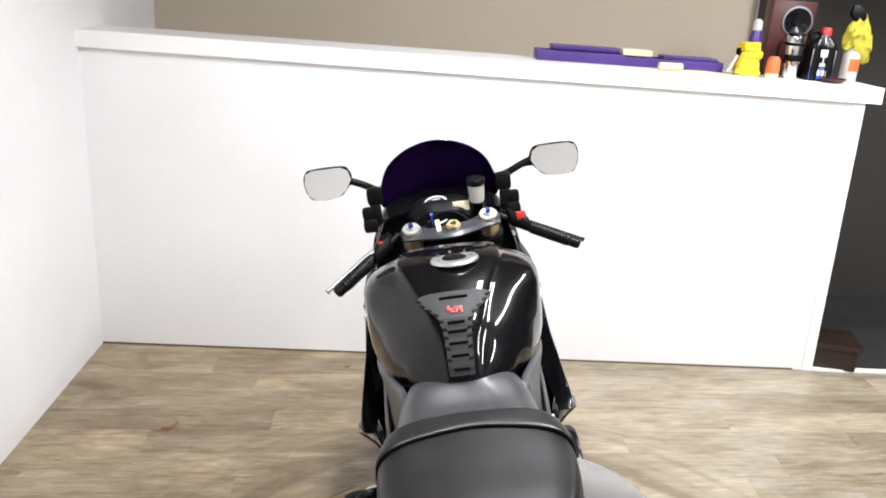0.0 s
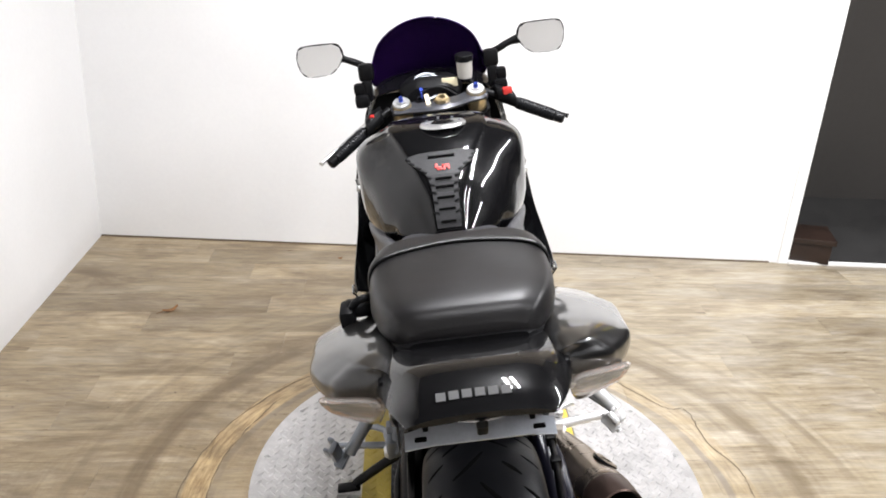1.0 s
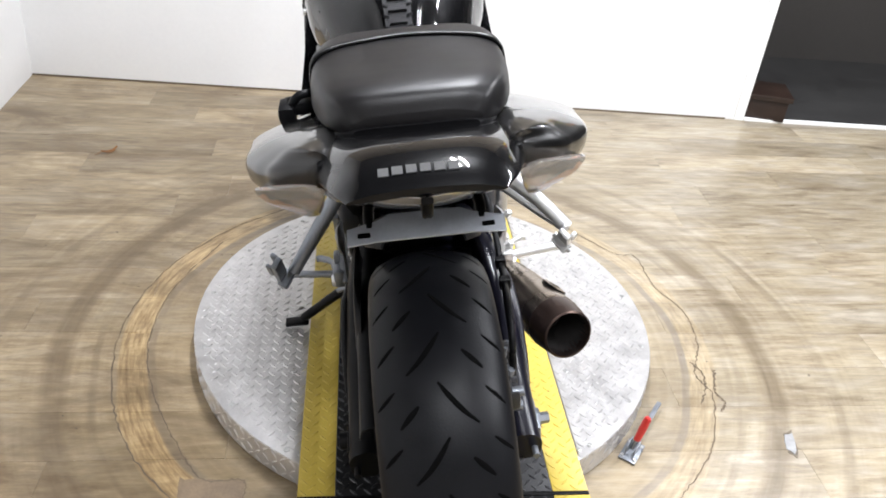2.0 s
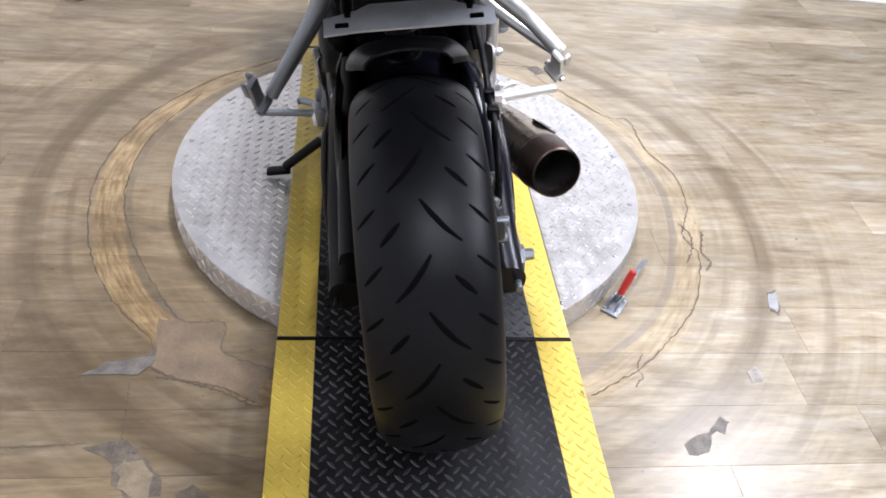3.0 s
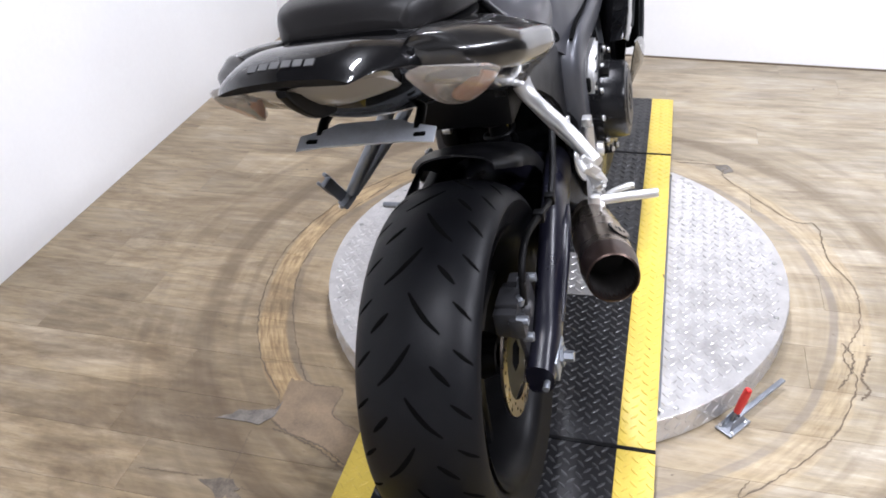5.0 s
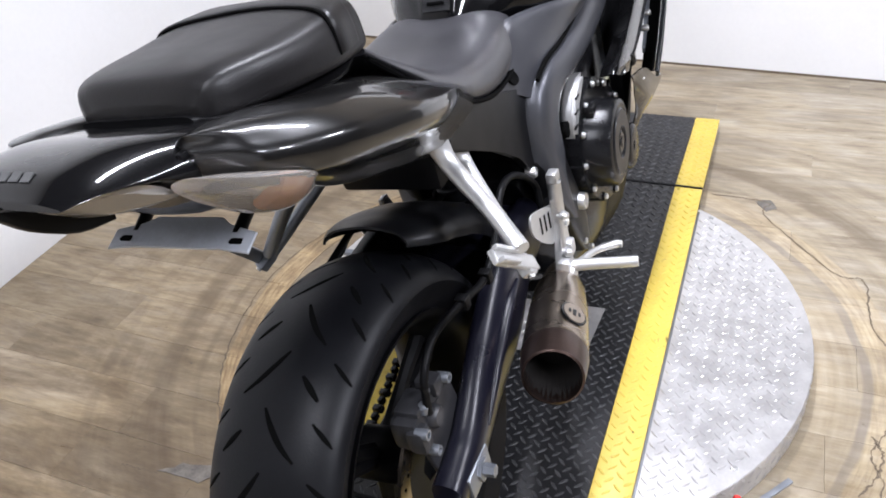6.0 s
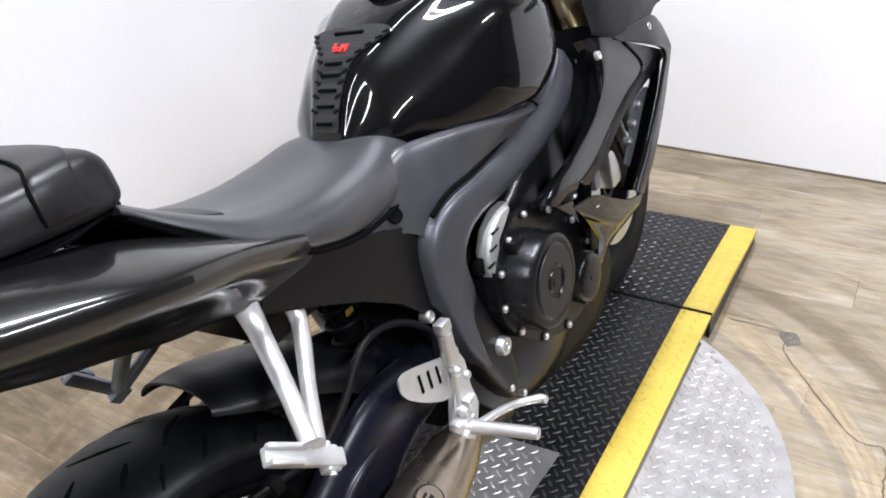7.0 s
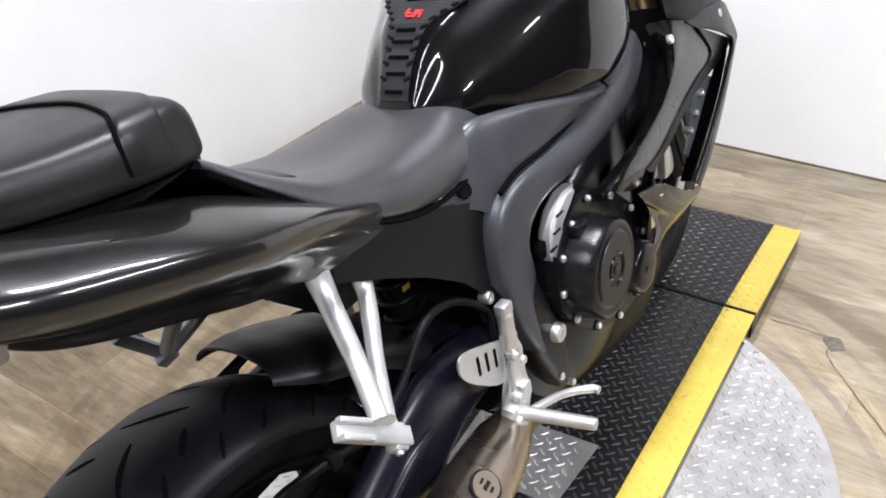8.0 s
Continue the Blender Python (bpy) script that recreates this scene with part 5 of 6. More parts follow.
# ---- fairing ----
for s in (-1, 1):
    def rows_of(rows):
        return [[(s * (x + .30 * max(0, x - .19)), y, z) for x, y, z in r] for r in rows]
    def sided(rows):
        return [[(s * x, y, z) for x, y, z in r] for r in rows]
    bp("fairing_upper", shell(sided([[(.195, 1.095, .796), (.222, 1.121, .799), (.238, 1.169, .784), (.246, 1.220, .757)],
            [(.205, 1.119, .729), (.236, 1.110, .761), (.243, 1.187, .738), (.250, 1.288, .681)],
            [(.205, 1.094, .669), (.240, 1.086, .706), (.246, 1.112, .704), (.252, 1.204, .665)],
            [(.205, 1.047, .638), (.240, 1.033, .669), (.248, 1.050, .677), (.253, 1.125, .647)],
            [(.208, .948, .615), (.243, .937, .645), (.252, .953, .650), (.255, .999, .608)],
            [(.215, .821, .612), (.248, .814, .629), (.256, .843, .620), (.257, .903, .598)],
            [(.215, .788, .607), (.246, .781, .613), (.252, .823, .591), (.250, .896, .568)]]), 0.004, 5, 5), M_PAINT, "gloss black side fairing")
    bp("vent_lip", shell(sided([[(.248, 1.215, .756), (.250, 1.311, .717), (.252, 1.414, .672)],
            [(.250, 1.288, .681), (.236, 1.388, .653), (.232, 1.466, .643)],
            [(.252, 1.204, .665), (.240, 1.288, .656), (.234, 1.396, .633)],
            [(.253, 1.125, .647), (.242, 1.168, .634), (.236, 1.206, .618)],
            [(.255, .999, .608), (.245, 1.032, .592), (.238, 1.066, .577)],
            [(.257, .903, .598), (.248, .931, .580), (.240, .967, .561)]]), 0.004, 5, 4), M_MATT, "satin black lip of the side vent")
    bp("fairing_post", shell(sided([[(.238, 1.176, .784), (.246, 1.262, .776), (.246, 1.385, .760), (.226, 1.500, .705)],
            [(.248, 1.208, .760), (.256, 1.298, .727), (.260, 1.373, .700), (.244, 1.494, .661)],
            [(.248, 1.416, .673), (.258, 1.407, .673), (.260, 1.420, .667), (.240, 1.503, .637)],
            [(.250, 1.383, .619), (.260, 1.370, .622), (.262, 1.379, .617), (.240, 1.462, .585)],
            [(.250, 1.317, .557), (.260, 1.306, .559), (.262, 1.318, .552), (.240, 1.398, .515)],
            [(.250, 1.233, .497), (.260, 1.225, .499), (.262, 1.239, .490), (.240, 1.318, .449)],
            [(.250, 1.156, .452), (.258, 1.152, .451), (.260, 1.165, .442), (.240, 1.233, .402)]]), 0.005, 5, 4), M_MATT, "satin black front edge of the fairing")
    bp("fairing_shoulder", shell(sided([[(.200, 1.180, .880), (.206, 1.300, .870), (.200, 1.400, .847), (.165, 1.530, .805)],
            [(.214, 1.123, .865), (.228, 1.194, .845), (.226, 1.360, .817), (.205, 1.612, .747)],
            [(.226, 1.113, .820), (.240, 1.184, .795), (.240, 1.311, .789), (.222, 1.486, .754)],
            [(.228, 1.116, .804), (.242, 1.184, .778), (.246, 1.269, .770), (.240, 1.396, .753)]]), 0.004, 5, 5), M_BLACK, "black shoulder of the fairing")
    bp("post_return", shell(sided([[(.249, 1.414, .670), (.236, 1.415, .643), (.222, 1.412, .617)],
            [(.249, 1.384, .619), (.234, 1.393, .605), (.220, 1.391, .589)],
            [(.249, 1.318, .556), (.232, 1.328, .547), (.216, 1.331, .540)],
            [(.249, 1.234, .497), (.232, 1.249, .489), (.214, 1.260, .484)],
            [(.249, 1.156, .451), (.232, 1.174, .441), (.214, 1.189, .432)]]), 0.004, 5, 4), M_GROOVE_SHADE, "dead black inner side of the front edge")
    rad = bp("radiator_tank", shell(sided([[(.222, 1.351, .608), (.215, 1.424, .583)],
            [(.222, 1.277, .592), (.215, 1.368, .554)],
            [(.222, 1.246, .534), (.215, 1.303, .505)],
            [(.222, 1.201, .491), (.215, 1.235, .466)]]), 0.006, 4, 3), M_ZINC, "grey alloy radiator end tank")
    for y, z in ((1.300, .590), (1.262, .560), (1.225, .535)):
        bp("radiator_bolt", lathe([(0, .008), (.006, .008), (.008, .005), (.008, -.01)], (s * .224, y, z), (s, 0, 0), 12), M_STEEL, "", rad)
    bp("fairing_lower", shell(rows_of([[(.250, .842, .578), (.256, .925, .560), (.256, 1.0, .515), (.252, 1.08, .470), (.248, 1.165, .440)], [(.246, .870, .552), (.250, .930, .512), (.250, 1.0, .470), (.248, 1.07, .440), (.244, 1.15, .420)], [(.238, .915, .508), (.240, .960, .475), (.240, 1.01, .440), (.238, 1.06, .415), (.232, 1.12, .400)], [(.224, .985, .425), (.226, 1.0, .410), (.226, 1.018, .398), (.222, 1.040, .388), (.216, 1.075, .375)], [(.205, 1.005, .350), (.206, 1.018, .345), (.206, 1.03, .340), (.202, 1.045, .338), (.198, 1.065, .335)]]), 0.004, 5, 5), M_PAINT, "gloss black lower fairing")
    bp("fairing_inner", shell(rows_of([[(.150, 1.10, .82), (.155, 1.10, .72), (.165, 1.04, .62), (.175, 1.02, .50), (.17, 1.06, .36)], [(.17, 1.20, .80), (.185, 1.16, .70), (.195, 1.08, .60), (.195, 1.05, .50), (.19, 1.06, .36)], [(.205, 1.30, .76), (.222, 1.23, .665), (.226, 1.115, .612), (.226, .99, .56), (.20, 1.0, .385)]]), 0.003, 4, 4), M_BLACK, "black inner fairing panel")
    for x, y, z in ((.236, 1.108, .766), (.250, 1.350, .745), (.268, .93, .540)):
        bp("fairing_bolt", lathe([(0, .002), (.004, .002), (.005, .004), (.008, .004), (.009, .001), (.009, -.004)], (s * x, y, z), (s, 0, 0.25), 16), M_STEEL)
bp("belly_pan", loft([[(-w, y, zt), (-w * .9, y, zb + .03), (-w * .4, y, zb), (w * .4, y, zb), (w * .9, y, zb + .03), (w, y, zt), (w * .9, y, zt), (0, y, zb + .02), (-w * .9, y, zt)] for y, zt, zb, w in ((.66, .20, .15, .09), (.75, .225, .13, .125), (.92, .285, .12, .160), (1.05, .32, .13, .180), (1.15, .33, .17, .175))], 4, 3), M_BLACK, "black belly pan")
# nose and cockpit
bp("inner_cowl", shell([[(x * k, y - .5 * (x * k) ** 2, z) for x in (-.20, -.12, -.05, .05, .12, .20)] for y, z, k in ((1.36, .965, .80), (1.35, .90, .95), (1.345, .80, 1.05), (1.34, .70, 1.05))], 0.004, 3, 3), M_BLACK, "black inner cowl behind the fork")
bp("nose_cowl", shell([[(-.205, 1.22, .885), (-.19, 1.24, .95), (-.15, 1.26, .985), (.15, 1.26, .985), (.19, 1.24, .95), (.205, 1.22, .885)][:3] + [(0, 1.30, .992)] + [(.15, 1.26, .985), (.19, 1.24, .95), (.205, 1.22, .885)],
                       [(-.205, 1.36, .86), (-.185, 1.37, .94), (-.14, 1.39, 1.0), (0, 1.42, 1.015), (.14, 1.39, 1.0), (.185, 1.37, .94), (.205, 1.36, .86)],
                       [(-.16, 1.54, .80), (-.14, 1.55, .87), (-.10, 1.56, .92), (0, 1.58, .94), (.10, 1.56, .92), (.14, 1.55, .87), (.16, 1.54, .80)],
                       [(-.06, 1.66, .74), (-.05, 1.665, .77), (-.03, 1.67, .79), (0, 1.675, .80), (.03, 1.67, .79), (.05, 1.665, .77), (.06, 1.66, .74)]], 0.004, 5, 5), M_PAINT, "gloss black nose cowl")
scr = []
for y, zt, w, zs in ((1.316, 1.178, .166, 1.050), (1.335, 1.169, .173, 1.035), (1.38, 1.136, .178, .998), (1.43, 1.085, .168, .960), (1.48, 1.025, .150, .925), (1.53, .965, .12, .90)):
    scr.append([(-w, y + .02, zs), (-w * .82, y + .008, zs * .48 + zt * .52), (-w * .46, y, zs * .13 + zt * .87), (0, y, zt), (w * .46, y, zs * .13 + zt * .87), (w * .82, y + .008, zs * .48 + zt * .52), (w, y + .02, zs)])
bp("windscreen", shell(scr, 0.003, 5, 5), M_SCREEN, "dark violet tinted windscreen")
bp("dash_panel", loft([half(y, [(0, z + .03), (w * .6, z + .028), (w, z), (w * .8, z - .03), (0, z - .03)]) for y, z, w in ((1.235, .965, .075), (1.27, .985, .09), (1.32, .985, .09), (1.36, .97, .07))], 3, 3), M_BLACK, "black dash housing")
bp("tachometer", lathe([(0, .004), (.036, .004), (.038, .008), (.043, .008), (.044, -.01)], (-0.012, 1.262, 0.990), (0, -0.75, 0.66), 36), M_ZINC, "round grey-faced tachometer")
bp("display", boxes((0.055, 1.248, 1.0, .045, .006, .026, .002)), M_CREAM, "small digital display")
for s in (-1, 1):
    bp("fairing_stay", merge(boxes((s * 0.178, 1.275, 1.050, .044, .036, .050, .012), (s * .198, 1.25, .975, .040, .040, .038, .012), (s * .180, 1.265, 1.0, .030, .034, .06, .010), (s * .202, 1.26, 1.006, .032, .032, .036, .010))), M_BLACK, "black inner fairing bracket")
# mirrors
for s in (-1, 1):
    cx_, cy_, cz_ = s * (0.325 if s > 0 else 0.305), (1.285 if s > 0 else 1.320), 1.090
    mir = bp("mirror", tube([(s * 0.170, 1.33, 1.045), (s * 0.205, cy_ + .03, 1.064), (s * 0.240, cy_ + .03, 1.080), (cx_ - s * .045, cy_ + .03, 1.088)], [0.013, 0.010, 0.010, 0.016], 12), M_BLACK, "black fairing mirror")
    out = [(-.066, .004), (-.060, .030), (-.040, .042), (.040, .044), (.060, .036), (.067, .008), (.060, -.026), (.040, -.044), (-.020, -.044), (-.048, -.026)]
    bp("housing", loft([[(cx_ + s * x * k, cy_ + dy - x * 0.12, cz_ + z * k) for x, z in out] for dy, k in ((0.055, .30), (0.044, .70), (0.018, .97), (0.0, 1.0))], 3, 3), M_BLACK, "", mir)
    bp("mirror_glass", plate([(x * .975 * s, z * .975) for x, z in (out if s > 0 else out[::-1])], (cx_, cy_ - .004, cz_), (1, -s * 0.12, 0), (0, 0.13, 1), 0.003, 0.0), M_GLASSM, "clear mirror glass", mir, smooth=False)

# ---- steering: clamp, fork, bars; turned a little to the left ----
STEER = 6.5
axis = Vector((0, -0.40, 0.915))
piv = Vector((0.005, 1.146, .955))
turn = Matrix.Translation((0.022, 0, 0)) @ Matrix.Translation(piv) @ Matrix.Rotation(radians(STEER), 4, axis) @ Matrix.Translation(-piv)


def steered(ob):
    ob.data.transform(turn)
    return ob


cl = steered(bp("top_clamp", loft([[(x, 1.150 + dy - w, .955 + dz), (x, 1.150 + dy - w, .970 + dz), (x, 1.150 + dy + w, .972 + dz), (x, 1.150 + dy + w, .957 + dz)] for x, dy, w, dz in ((-.135, .03, .016, 0), (-.125, .032, .030, 0), (-.09, .03, .036, 0), (-.05, .005, .030, 0), (0, -.002, .034, 0), (.05, .005, .030, 0), (.09, .03, .036, 0), (.125, .032, .030, 0), (.135, .03, .016, 0))], 4, 2), M_FRAME, "dark grey top fork clamp"))
steered(bp("stem_nut", merge(lathe([(.010, .022), (.018, .022), (.020, .018), (.020, 0)], (0.005, 1.148, .966), axis, 6), lathe([(.009, .024), (.013, .024), (.015, .010), (.009, .010)], (0.005, 1.148, .966), axis, 24, closed=True), lathe([(.026, .004), (.026, -.004), (0, .004)], (0.005, 1.148, .968), axis, 24)), M_GOLD, "brass-coloured stem nut"))
for s in (-1, 1):
    steered(bp("fork_tube", lathe([(.025, .03), (.027, .02), (.027, -.10), (.026, -.24), (.024, -.245)], (s * .105, 1.180, .955), axis, 28), M_GOLD, "gold anodised fork tube"))
    steered(bp("fork_slider", lathe([(.024, -.24), (.021, -.25), (.021, -.66)], (s * .105, 1.180, .955), axis, 24), M_CASE, "dark fork slider"))
    fc = steered(bp("fork_cap", lathe([(0, .030), (.012, .030), (.014, .026), (.023, .026), (.026, .020), (.027, .0)], (s * .105, 1.181, .962), axis, 28), M_STEEL, "silver fork cap with blue adjuster"))
    steered(bp("adjuster", lathe([(0, .014), (.006, .014), (.007, .0)], (s * .105, 1.170, .988), axis, 6), M_BLUE, "blue anodised adjuster", fc))
    # clip-on, grip, switches, lever
    a = Vector((s * .138, 1.222, .958))
    b = Vector((s * .330, 1.114, .868))
    d = (b - a).normalized()
    steered(bp("clip_on", merge(tube([a, b - d * .02], .0115, smooth=False), lathe([(.027, -.018), (.036, -.016), (.036, .016), (.027, .018)], (s * .105, 1.195, .915), axis, 28, closed=True)), M_BLACK, "black clip-on handlebar"))
    gr = steered(bp("grip", tube([a + d * .095, a + d * .10, a + d * .21, a + d * .212], [.014, .017, .0165, .013], smooth=False, n=20), M_RUBBER, "black rubber grip"))
    bm = bmesh.new()
    for k in range(12):
        bm2 = lathe([(.0168, -.0022), (.0182, -.001), (.0182, .001), (.0168, .0022)], a + d * (.112 + k * .0078), d, 18)
        me = bpy.data.meshes.new("tmp")
        bm2.to_mesh(me)
        bm2.free()
        bm.from_mesh(me)
        bpy.data.meshes.remove(me)
    steered(bp("grip_ribs", bm, M_RUBBER, "", gr))
    steered(bp("bar_end", tube([a + d * .210, a + d * .213, a + d * .235, a + d * .238], [.011, .0155, .015, .011], smooth=False, n=18), M_MATT if s > 0 else M_BLACK, "bar-end weight"))
    sw = steered(bp("switch_box", loft([[tuple(a + d * u + Vector((0, -.018, .012)) * k + Vector(o) * k) for o in ((0, -.004, .012), (0, .030, .012), (0, .034, -.016), (0, .0, -.022), (0, -.012, -.01))] for u, k in ((.030, 1.0), (.038, 1.2), (.082, 1.2), (.092, 1.0))], 3, 3), M_BLACK, "black switch housing"))
    k = 1.0 if s > 0 else 0.45
    steered(bp("switch_button", boxes((*(a + d * .066 + Vector((0, -.024, .030))), .026 * k, .018 * k, .020 * k, .004 * k)), M_RED, "red switch", sw))
    steered(bp("lever", tube([a + d * .05 + Vector((0, .045, .0)), a + d * .10 + Vector((s * .005, .062, -.004)), a + d * .20 + Vector((s * .01, .070, -.006)), a + d * .245 + Vector((s * .012, .062, -.004)), a + d * .255 + Vector((s * .012, .060, -.004))], [.009, .0075, .006, .005, .0075], 10), M_STEEL if s < 0 else M_BLACK, "bare alloy lever" if s < 0 else "black brake lever"))
    steered(bp("lever_perch", boxes((*(a + d * .045 + Vector((0, .032, .004))), .034, .045, .026, .006)), M_BLACK))
rs = steered(bp("brake_reservoir", lathe([(0, -.03), (.019, -.03), (.021, -.024), (.023, .022), (.023, .024)], (0.092, 1.236, 1.035), (0.05, -0.1, 1), 28), M_MILKY, "milky brake fluid reservoir with a black lid"))
steered(bp("reservoir_lid", lathe([(.0235, .018), (.0255, .020), (.0255, .034), (.023, .037), (0, .037)], (0.092, 1.236, 1.035), (0.05, -0.1, 1), 28), M_BLACK, "", rs))
steered(bp("reservoir_stay", tube([(0.10, 1.225, 1.0), (0.115, 1.215, .965), (0.14, 1.21, .93)], .006), M_BLACK))
steered(bp("ignition_lock", lathe([(0, .016), (.016, .016), (.019, .012), (.019, -.02)], (-0.045, 1.195, .962), axis, 24), M_CASE))
ky = steered(bp("ignition_key", merge(boxes((-0.045, 1.192, .995, .006, .024, .028, .003)), lathe([(.004, -.004), (.007, -.004), (.007, .004), (.004, .004)], (-0.045, 1.184, 1.006), (1, 0, 0), 12, closed=True)), M_BLUE, "blue-headed key in the lock"))
steered(bp("key_tag", plate([(-.006, 0), (.006, 0), (.006, -.055), (-.006, -.055)], (-0.034, 1.172, .994), (1, 0, 0), (-.25, .55, .45), .002), M_CREAM, "cream paper key tag", ky))
for pts in (([(-.045, 1.21, .95), (-.02, 1.235, .985), (.03, 1.235, .99), (.08, 1.22, .96)]), ([(.06, 1.21, .94), (.02, 1.24, .965), (-.06, 1.235, .955), (-.12, 1.205, .92)])):
    bp("control_cable", tube(pts, .0045, 8, 6), M_BLACK)
# fork bottoms, fender, calipers, radiator
for s in (-1, 1):
    bp("fork_bottom", tube([(s * .102, 1.300, .62), (s * .100, 1.40, .42), (s * .098, 1.445, .33)], [.024, .026, .03], 16), M_BLACK)
    bp("front_caliper", boxes((s * .095, 1.375, .40, .05, .06, .10, .012)), M_STEEL, "front brake caliper")
bp("front_mudguard", shell([[(-.072, 1.455 + .33 * math.cos(t_), .305 + .33 * math.sin(t_) - .06), (-.068, 1.455 + .33 * math.cos(t_), .305 + .33 * math.sin(t_)), (0, 1.455 + .345 * math.cos(t_), .305 + .345 * math.sin(t_)), (.068, 1.455 + .33 * math.cos(t_), .305 + .33 * math.sin(t_)), (.072, 1.455 + .33 * math.cos(t_), .305 + .33 * math.sin(t_) - .06)] for t_ in np.linspace(0.35, 2.5, 8)], 0.003, 3, 3), M_PAINT, "gloss black front mudguard")
bp("radiator", boxes((0, 1.16, .60, .34, .03, .30, .006)), M_ZINC, "grey radiator core")

# ---- footrests ----
PILLION = {1: ((.118, .232, .786), (.140, .222, .735), (.205, .182, .684), (.248, .152, .642), (.110, .306, .740), (.128, .295, .692), (.192, .222, .658), (.250, .160, .636), (.232, .100, .664), (.252, .186, .590)),
           -1: ((-.112, .236, .780), (-.138, .228, .715), (-.195, .212, .635), (-.236, .204, .576), (-.108, .315, .740), (-.128, .306, .690), (-.190, .250, .620), (-.238, .210, .571), (-.254, .150, .634), (-.262, .222, .548))}
for s in (-1, 1):
    q = PILLION[s]
    # left footrests use darker zinc grey, so the shadow side is in the colour
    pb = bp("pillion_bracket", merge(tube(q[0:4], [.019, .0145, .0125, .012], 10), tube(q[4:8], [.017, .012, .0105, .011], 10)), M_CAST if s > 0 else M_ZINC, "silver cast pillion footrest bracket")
    f0, f1 = Vector(q[8]), Vector(q[9])
    fd = (f1 - f0).normalized()
    fs = fd.cross(Vector((s, 0.1, 0.9))).normalized()
    fu = fs.cross(fd)
    fm = Matrix((fs, fd, fu)).transposed().to_4x4()
    fm.translation = (f0 + f1) / 2
    fl = (f1 - f0).length
    bm = bmesh.new()
    box(bm, 0, 0, 0, .024, fl, .011, .004, fm)
    box(bm, .010, -.30 * fl, .010, .008, .4 * fl, .012, .003, fm)
    box(bm, -.010, -.25 * fl, .009, .007, .5 * fl, .010, .003, fm)
    box(bm, 0, .36 * fl, -.008, .034, .022, .020, .005, fm)
    bp("pillion_footrest", bm, M_CAST if s > 0 else M_ZINC, "folded silver pillion footrest", pb)
    bp("hinge_pin", tube([fm @ Vector((-.021, .36 * fl, -.006)), fm @ Vector((.021, .36 * fl, -.006))], .005, smooth=False), M_STEEL, "", pb)
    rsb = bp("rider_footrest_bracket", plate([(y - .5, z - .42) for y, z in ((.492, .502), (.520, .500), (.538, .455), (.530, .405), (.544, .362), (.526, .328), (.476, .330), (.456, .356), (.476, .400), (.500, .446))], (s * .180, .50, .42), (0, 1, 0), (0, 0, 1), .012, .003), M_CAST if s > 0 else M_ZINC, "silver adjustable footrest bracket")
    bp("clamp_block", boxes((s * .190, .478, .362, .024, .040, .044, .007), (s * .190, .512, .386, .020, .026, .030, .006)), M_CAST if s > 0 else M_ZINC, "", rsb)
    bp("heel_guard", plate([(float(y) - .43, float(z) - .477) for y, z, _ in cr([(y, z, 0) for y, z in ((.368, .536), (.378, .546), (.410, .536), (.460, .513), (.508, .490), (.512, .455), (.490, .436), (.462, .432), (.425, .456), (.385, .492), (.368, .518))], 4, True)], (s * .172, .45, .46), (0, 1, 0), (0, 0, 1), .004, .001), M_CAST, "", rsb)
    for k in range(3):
        bp("guard_slot", boxes((s * .1745, .432 + k * .022, .486 - k * .008, .002, .006, .034, .001)), M_GROOVE_SHADE, "", rsb)
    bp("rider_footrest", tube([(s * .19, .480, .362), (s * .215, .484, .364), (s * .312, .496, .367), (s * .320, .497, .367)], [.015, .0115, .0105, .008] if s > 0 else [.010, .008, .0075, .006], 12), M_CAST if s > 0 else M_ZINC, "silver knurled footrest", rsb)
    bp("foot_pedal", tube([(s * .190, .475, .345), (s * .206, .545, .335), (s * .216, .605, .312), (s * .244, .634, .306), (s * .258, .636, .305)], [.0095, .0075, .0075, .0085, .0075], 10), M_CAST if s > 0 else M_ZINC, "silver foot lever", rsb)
    bp("pedal_pivot", lathe([(0, .018), (.013, .018), (.016, .012), (.016, -.01)], (s * .190, .475, .352), (s, 0, 0), 20), M_CAST, "", rsb)
    for y, z in ((.515, .49), (.530, .430), (.512, .352)):
        bp("bracket_bolt", lathe([(0, .005), (.006, .005), (.008, .003), (.008, -.004)], (s * .186, y, z), (s, 0, 0), 12), M_STEEL, "", rsb)
bp("master_cylinder", merge(tube([(.185, .505, .535), (.183, .505, .475)], .013, smooth=False), boxes((.185, .505, .545, .02, .026, .02, .004)), tube([(.186, .50, .475), (.188, .485, .36)], .005, smooth=False)), M_STEEL, "bare rear brake master cylinder")
for y, z, r_ in ((.497, .466, .010), (.486, .392, .011), (.470, .342, .009)):
    bp("ball_joint", lathe([(0, r_), (r_ * .6, r_ * .8), (r_, 0), (r_ * .7, -r_ * .7), (r_ * .5, -r_ * 1.4)], (.196, y, z), (1, 0, 0), 16), M_STEEL, "bare ball joint")
sh = bp("shock_body", tube([(0, .50, .40), (0, .47, .66)], .022, smooth=False), M_BLACK, "black rear shock absorber")
bp("shock_spring", tube([(.033 * math.cos(k * .785), .50 - k * .0005 + .033 * math.sin(k * .785), .42 + k * .0042) for k in range(52)], .005, 8, 2), M_BLACK, "black coil spring", sh)
bp("shock_label", boxes((.0235, .480, .57, .002, .018, .012, .0006)), M_YEL, "small yellow label", sh)
bp("battery_tray", boxes((0, .38, .70, .18, .22, .08, .01)), M_BLACK)

